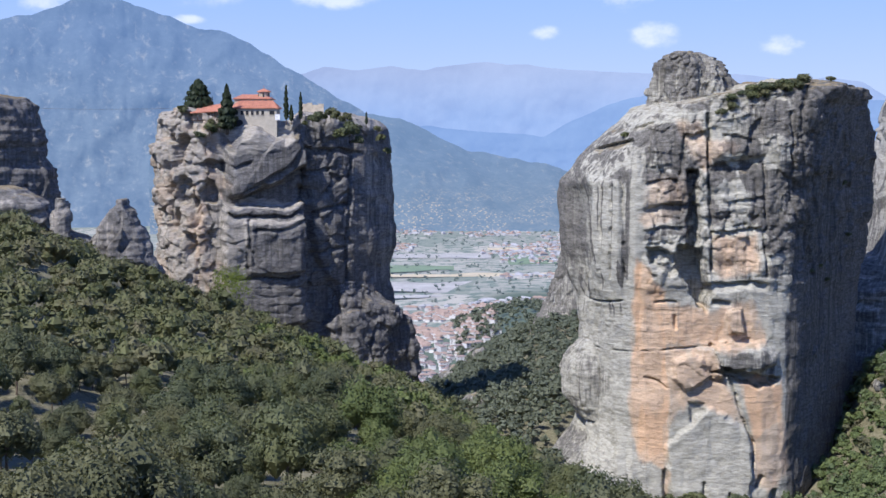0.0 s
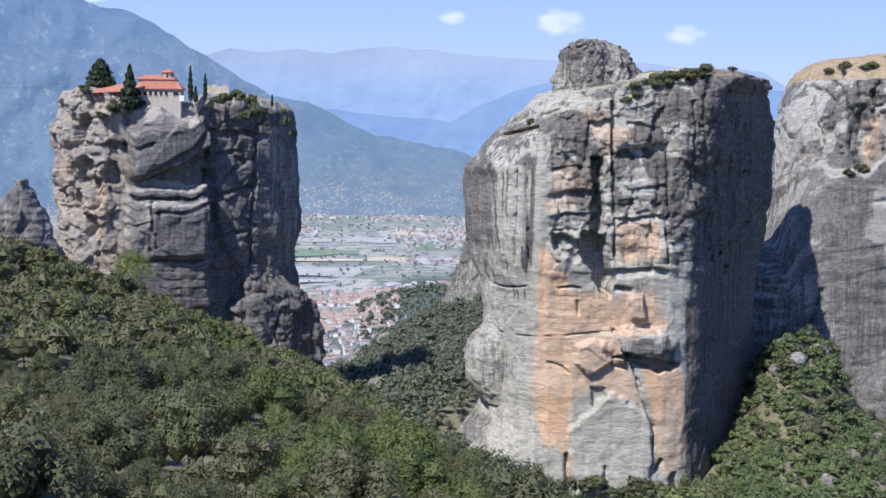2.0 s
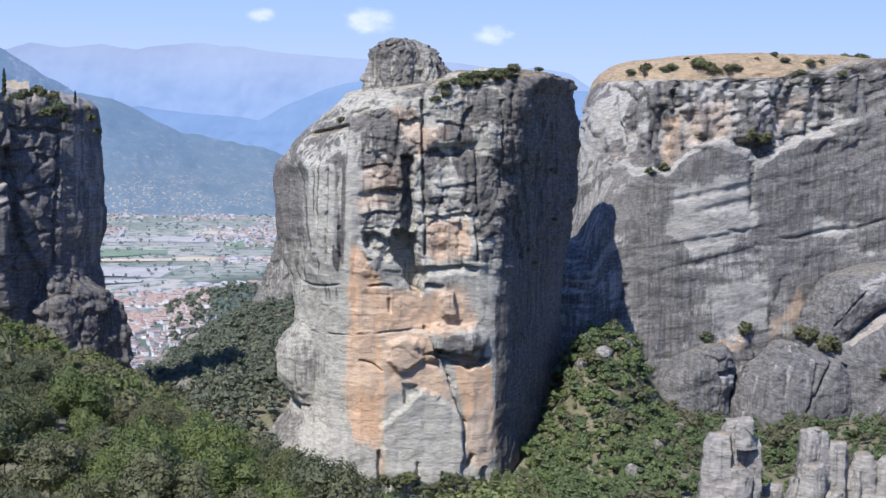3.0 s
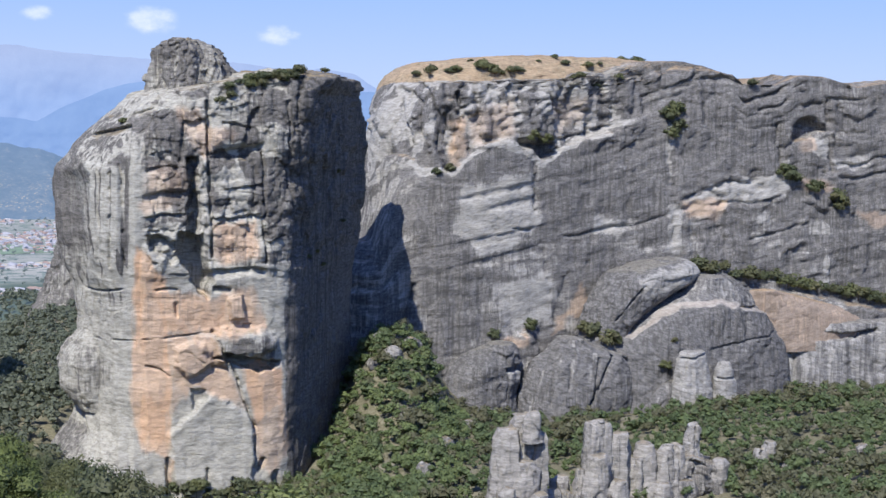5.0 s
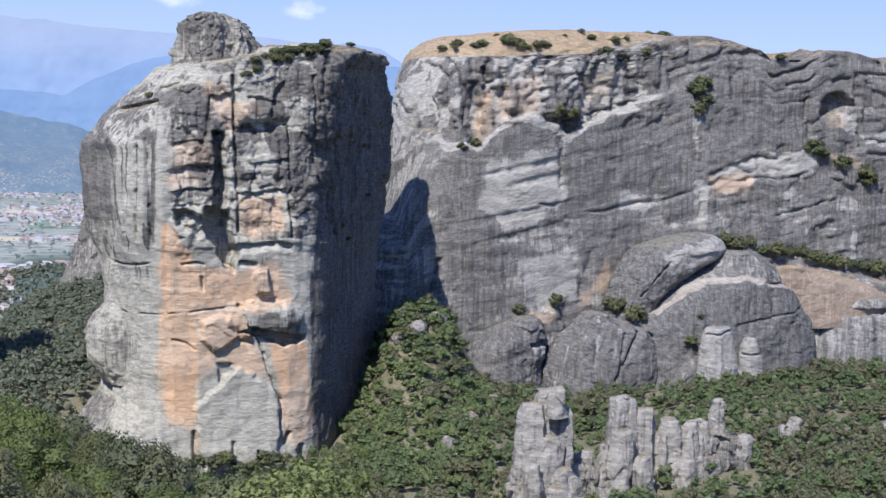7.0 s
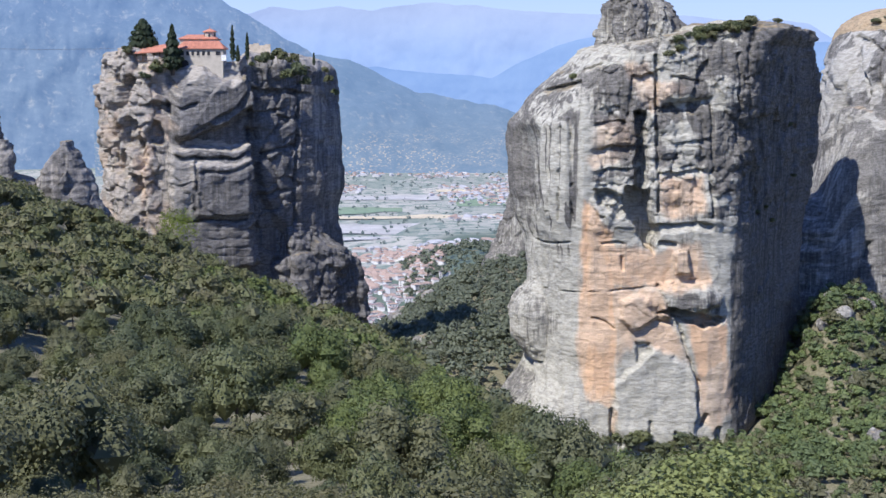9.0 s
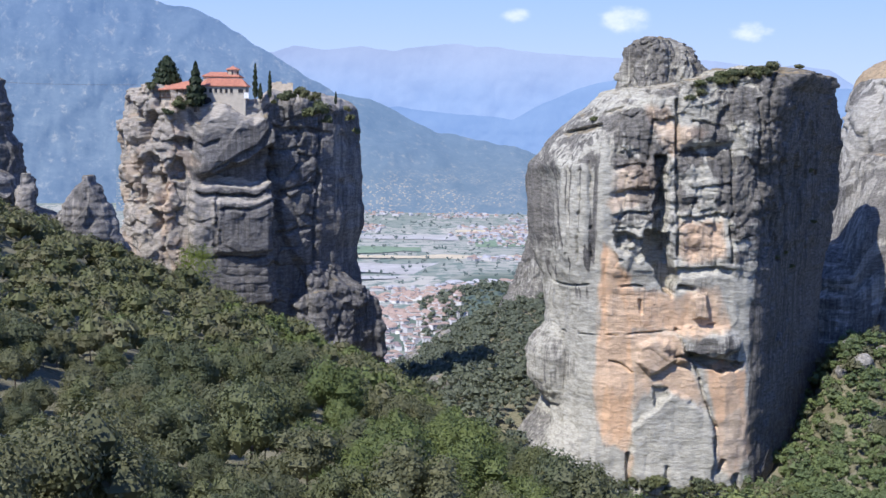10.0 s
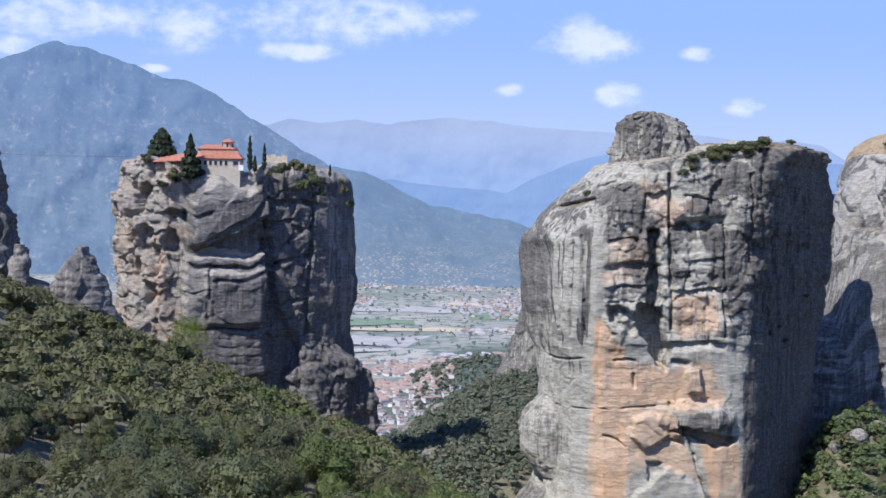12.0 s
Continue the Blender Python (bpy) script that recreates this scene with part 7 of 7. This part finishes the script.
def plain_patch(name, label, x0, x1, y0, y1, mat, waves=6.0, seed=0, z=1.5):
    """A field or gravel bank on the plain, with uneven edges."""
    n = 40
    u = np.linspace(0, 1, n)
    x = x0 + (x1 - x0) * u
    w = fbm(np.stack([x / 90, 0 * x + seed, 0 * x], 1), 3, seed) * waves
    w2 = fbm(np.stack([x / 70, 0 * x + seed + 9, 0 * x], 1), 3, seed) * waves
    v = np.vstack([np.stack([x, y0 + w, 0 * x + z], 1), np.stack([x, y1 + w2, 0 * x + z], 1)])
    i = np.arange(n - 1)
    f = np.stack([i, i + 1, i + 1 + n, i + n], 1)
    ob = linked(name, mesh_of(name, v, f), mat)
    return tagged(ob, label, "field", kind="structure")


plain_patch("riverbed", "wide pale gravel riverbed across the plain", -420, 560, 2240, 2411, RIVERBED, 30, 1)
plain_patch("riverbed", "pale gravel bank of the dry river", -420, 60, 2160, 2199, RIVERBED, 24, 2)
plain_patch("field", "pale stubble field on the plain", 20, 520, 2029, 2093, STUBBLE, 14, 3, 2.0)
plain_patch("field", "green meadow on the plain", 130, 420, 2731, 2938, MEADOW, 30, 4)
plain_patch("field", "green meadow on the plain", -300, 20, 2599, 2694, MEADOW, 30, 5)
plain_patch("field", "dry field on the plain", -200, 240, 2486, 2543, STUBBLE, 20, 6)
plain_patch("field", "dry field on the plain", 100, 480, 3061, 3146, STUBBLE, 20, 7)
plain_patch("field", "pale bare field on the plain", -300, 100, 2882, 2976, RIVERBED, 20, 8)
plain_patch("road", "pale road through the plain", -300, 500, 1964, 1978, RIVERBED, 10, 9, 2.4)

HOUSE_WALL = plain_material("house_plaster", (0.62, 0.60, 0.59), 0.9, 0.2, 0.1, 0.03, 0.3)
HOUSE_ROOF = plain_material("house_tiles", (0.31, 0.215, 0.19), 0.9, 0.4, 0.2, 0.05, 0.35)


def make_house(w, d, h, rise):
    root = tagged(new("house"), "pale town house with a hipped red tiled roof", "house", "houses of the town")
    bm = bmesh.new()
    box(bm, (-w / 2, -d / 2, -3), (w / 2, d / 2, h), 0.1)
    part("wall", bm, HOUSE_WALL, root)
    bm = bmesh.new()
    hip_roof(bm, -w / 2, w / 2, -d / 2, d / 2, h, rise, 0.6)
    part("roof", bm, HOUSE_ROOF, root)
    for k in range(3):
        for fl in range(max(1, int(h // 3))):
            bm = bmesh.new()
            x = -w / 2 + w * (k + 0.5) / 3
            box(bm, (x - 0.7, -d / 2 - 0.08, 0.8 + fl * 3), (x + 0.7, -d / 2 + 0.1, 2.3 + fl * 3))
            part("window", bm, DARK, root)
    return root


HOUSES = [make_house(11, 9, 6.5, 2.6), make_house(15, 10, 6.5, 3.0), make_house(9, 9, 9.5, 2.2), make_house(19, 11, 9.5, 2.8), make_house(12, 12, 4.0, 2.6)]
hx, hy = scatter(rng, -2.76, 2.34, 1252.6, 1958.9, 8.6)
lane = fbm(np.stack([hx, hy, 0 * hx], 1) / 120, 2, 29)
keep = (rng.uniform(size=len(hx)) < 0.8) & (np.degrees(np.arctan2(hx, hy)) < 2.3 - (hy - 1253) / 1320 * 0.4) & (lane > -0.55)
hx, hy = hx[keep], hy[keep]
hz = land(hx, hy)
pick = np.argsort(np.hypot(hx, hy))[:220]
for n, i in enumerate(pick):
    m = Matrix.LocRotScale((hx[i], hy[i], hz[i]), Euler((0, 0, rng.choice([0.2, 0.25, 1.8, 0.9]) + rng.uniform(-0.25, 0.25))), None)
    if n < 5:
        t = HOUSES[n]
        t.matrix_basis = m
    else:
        t = copy_thing(HOUSES[int(rng.integers(0, 5))], m)
    t.scale = [rng.uniform(0.5, 0.72)] * 3


def far_houses(name, label, x, y, wall, roof_mat, flat_part, lift=0.0):
    """Villages too far off to count: walls and roofs of many houses."""
    V, F, R, G = [], [], [], []
    z = land(x, y) + lift
    for i in range(len(x)):
        w, d, h = rng.uniform(6, 13), rng.uniform(6, 9), rng.uniform(3, 6)
        if rng.uniform() < flat_part:
            w, h = w * 2.2, 5
        a = rng.uniform(0, 3.14)
        c, s = math.cos(a), math.sin(a)
        q = np.array([(-w / 2, -d / 2), (w / 2, -d / 2), (w / 2, d / 2), (-w / 2, d / 2)]) @ np.array([(c, s), (-s, c)])
        b = len(V) * 8
        V.append(np.vstack([np.column_stack([q + (x[i], y[i]), np.full(4, z[i] - 4)]), np.column_stack([q + (x[i], y[i]), np.full(4, z[i] + h)])]))
        F += [(b, b + 1, b + 5, b + 4), (b + 1, b + 2, b + 6, b + 5), (b + 2, b + 3, b + 7, b + 6), (b + 3, b, b + 4, b + 7)]
        e = np.array([(-w / 2 - .6, -d / 2 - .6), (w / 2 + .6, -d / 2 - .6), (w / 2 + .6, d / 2 + .6), (-w / 2 - .6, d / 2 + .6), (-w / 4, 0), (w / 4, 0)]) @ np.array([(c, s), (-s, c)])
        g = len(R) * 6
        R.append(np.column_stack([e + (x[i], y[i]), [z[i] + h] * 4 + [z[i] + h + 2.6] * 2]))
        G += [(g, g + 1, g + 5, g + 4), (g + 2, g + 3, g + 4, g + 5), (g + 1, g + 2, g + 5, g + 5), (g + 3, g, g + 4, g + 4)]
    root = tagged(new(name), label, "village", kind="stuff")
    linked("wall", mesh_of("wall", np.vstack(V), np.array(F), False), wall, root)
    me = bpy.data.meshes.new("roof")
    me.from_pydata([tuple(p) for p in np.vstack(R)], [], [tuple(dict.fromkeys(t)) for t in G])
    linked("roof", me, roof_mat, root)
    return root


rest = np.argsort(np.hypot(hx, hy))[220:]
far_houses("far_town", "crowded red-roofed houses of the far town", hx[rest], hy[rest], HOUSE_WALL, HOUSE_ROOF, 0.05)
fx, fy = scatter(rng, -4.25, 6.90, 1900.0, 3955.5, 15)
dens = fbm(np.stack([fx, fy, 0 * fx], 1) / 260, 3, 37)
keep = (dens > -0.05) & ~((fy > 2019) & (fy < 2431)) & (rng.uniform(size=len(fx)) < 0.75)
FAR_WALL = plain_material("far_plaster", (0.46, 0.45, 0.46), 0.9, 0.05, 0.15)
WHITE_HALL = plain_material("pale_sheet_roof", (0.384, 0.384, 0.408), 0.6, 0.1, 0.1)
half = rng.uniform(size=len(fx)) < 0.45
far_houses("far_village", "pale houses and halls scattered over the plain", fx[keep & half], fy[keep & half], FAR_WALL, WHITE_HALL, 0.3)
far_houses("far_village", "red-roofed houses scattered over the plain", fx[keep & ~half], fy[keep & ~half], FAR_WALL, HOUSE_ROOF, 0.1)
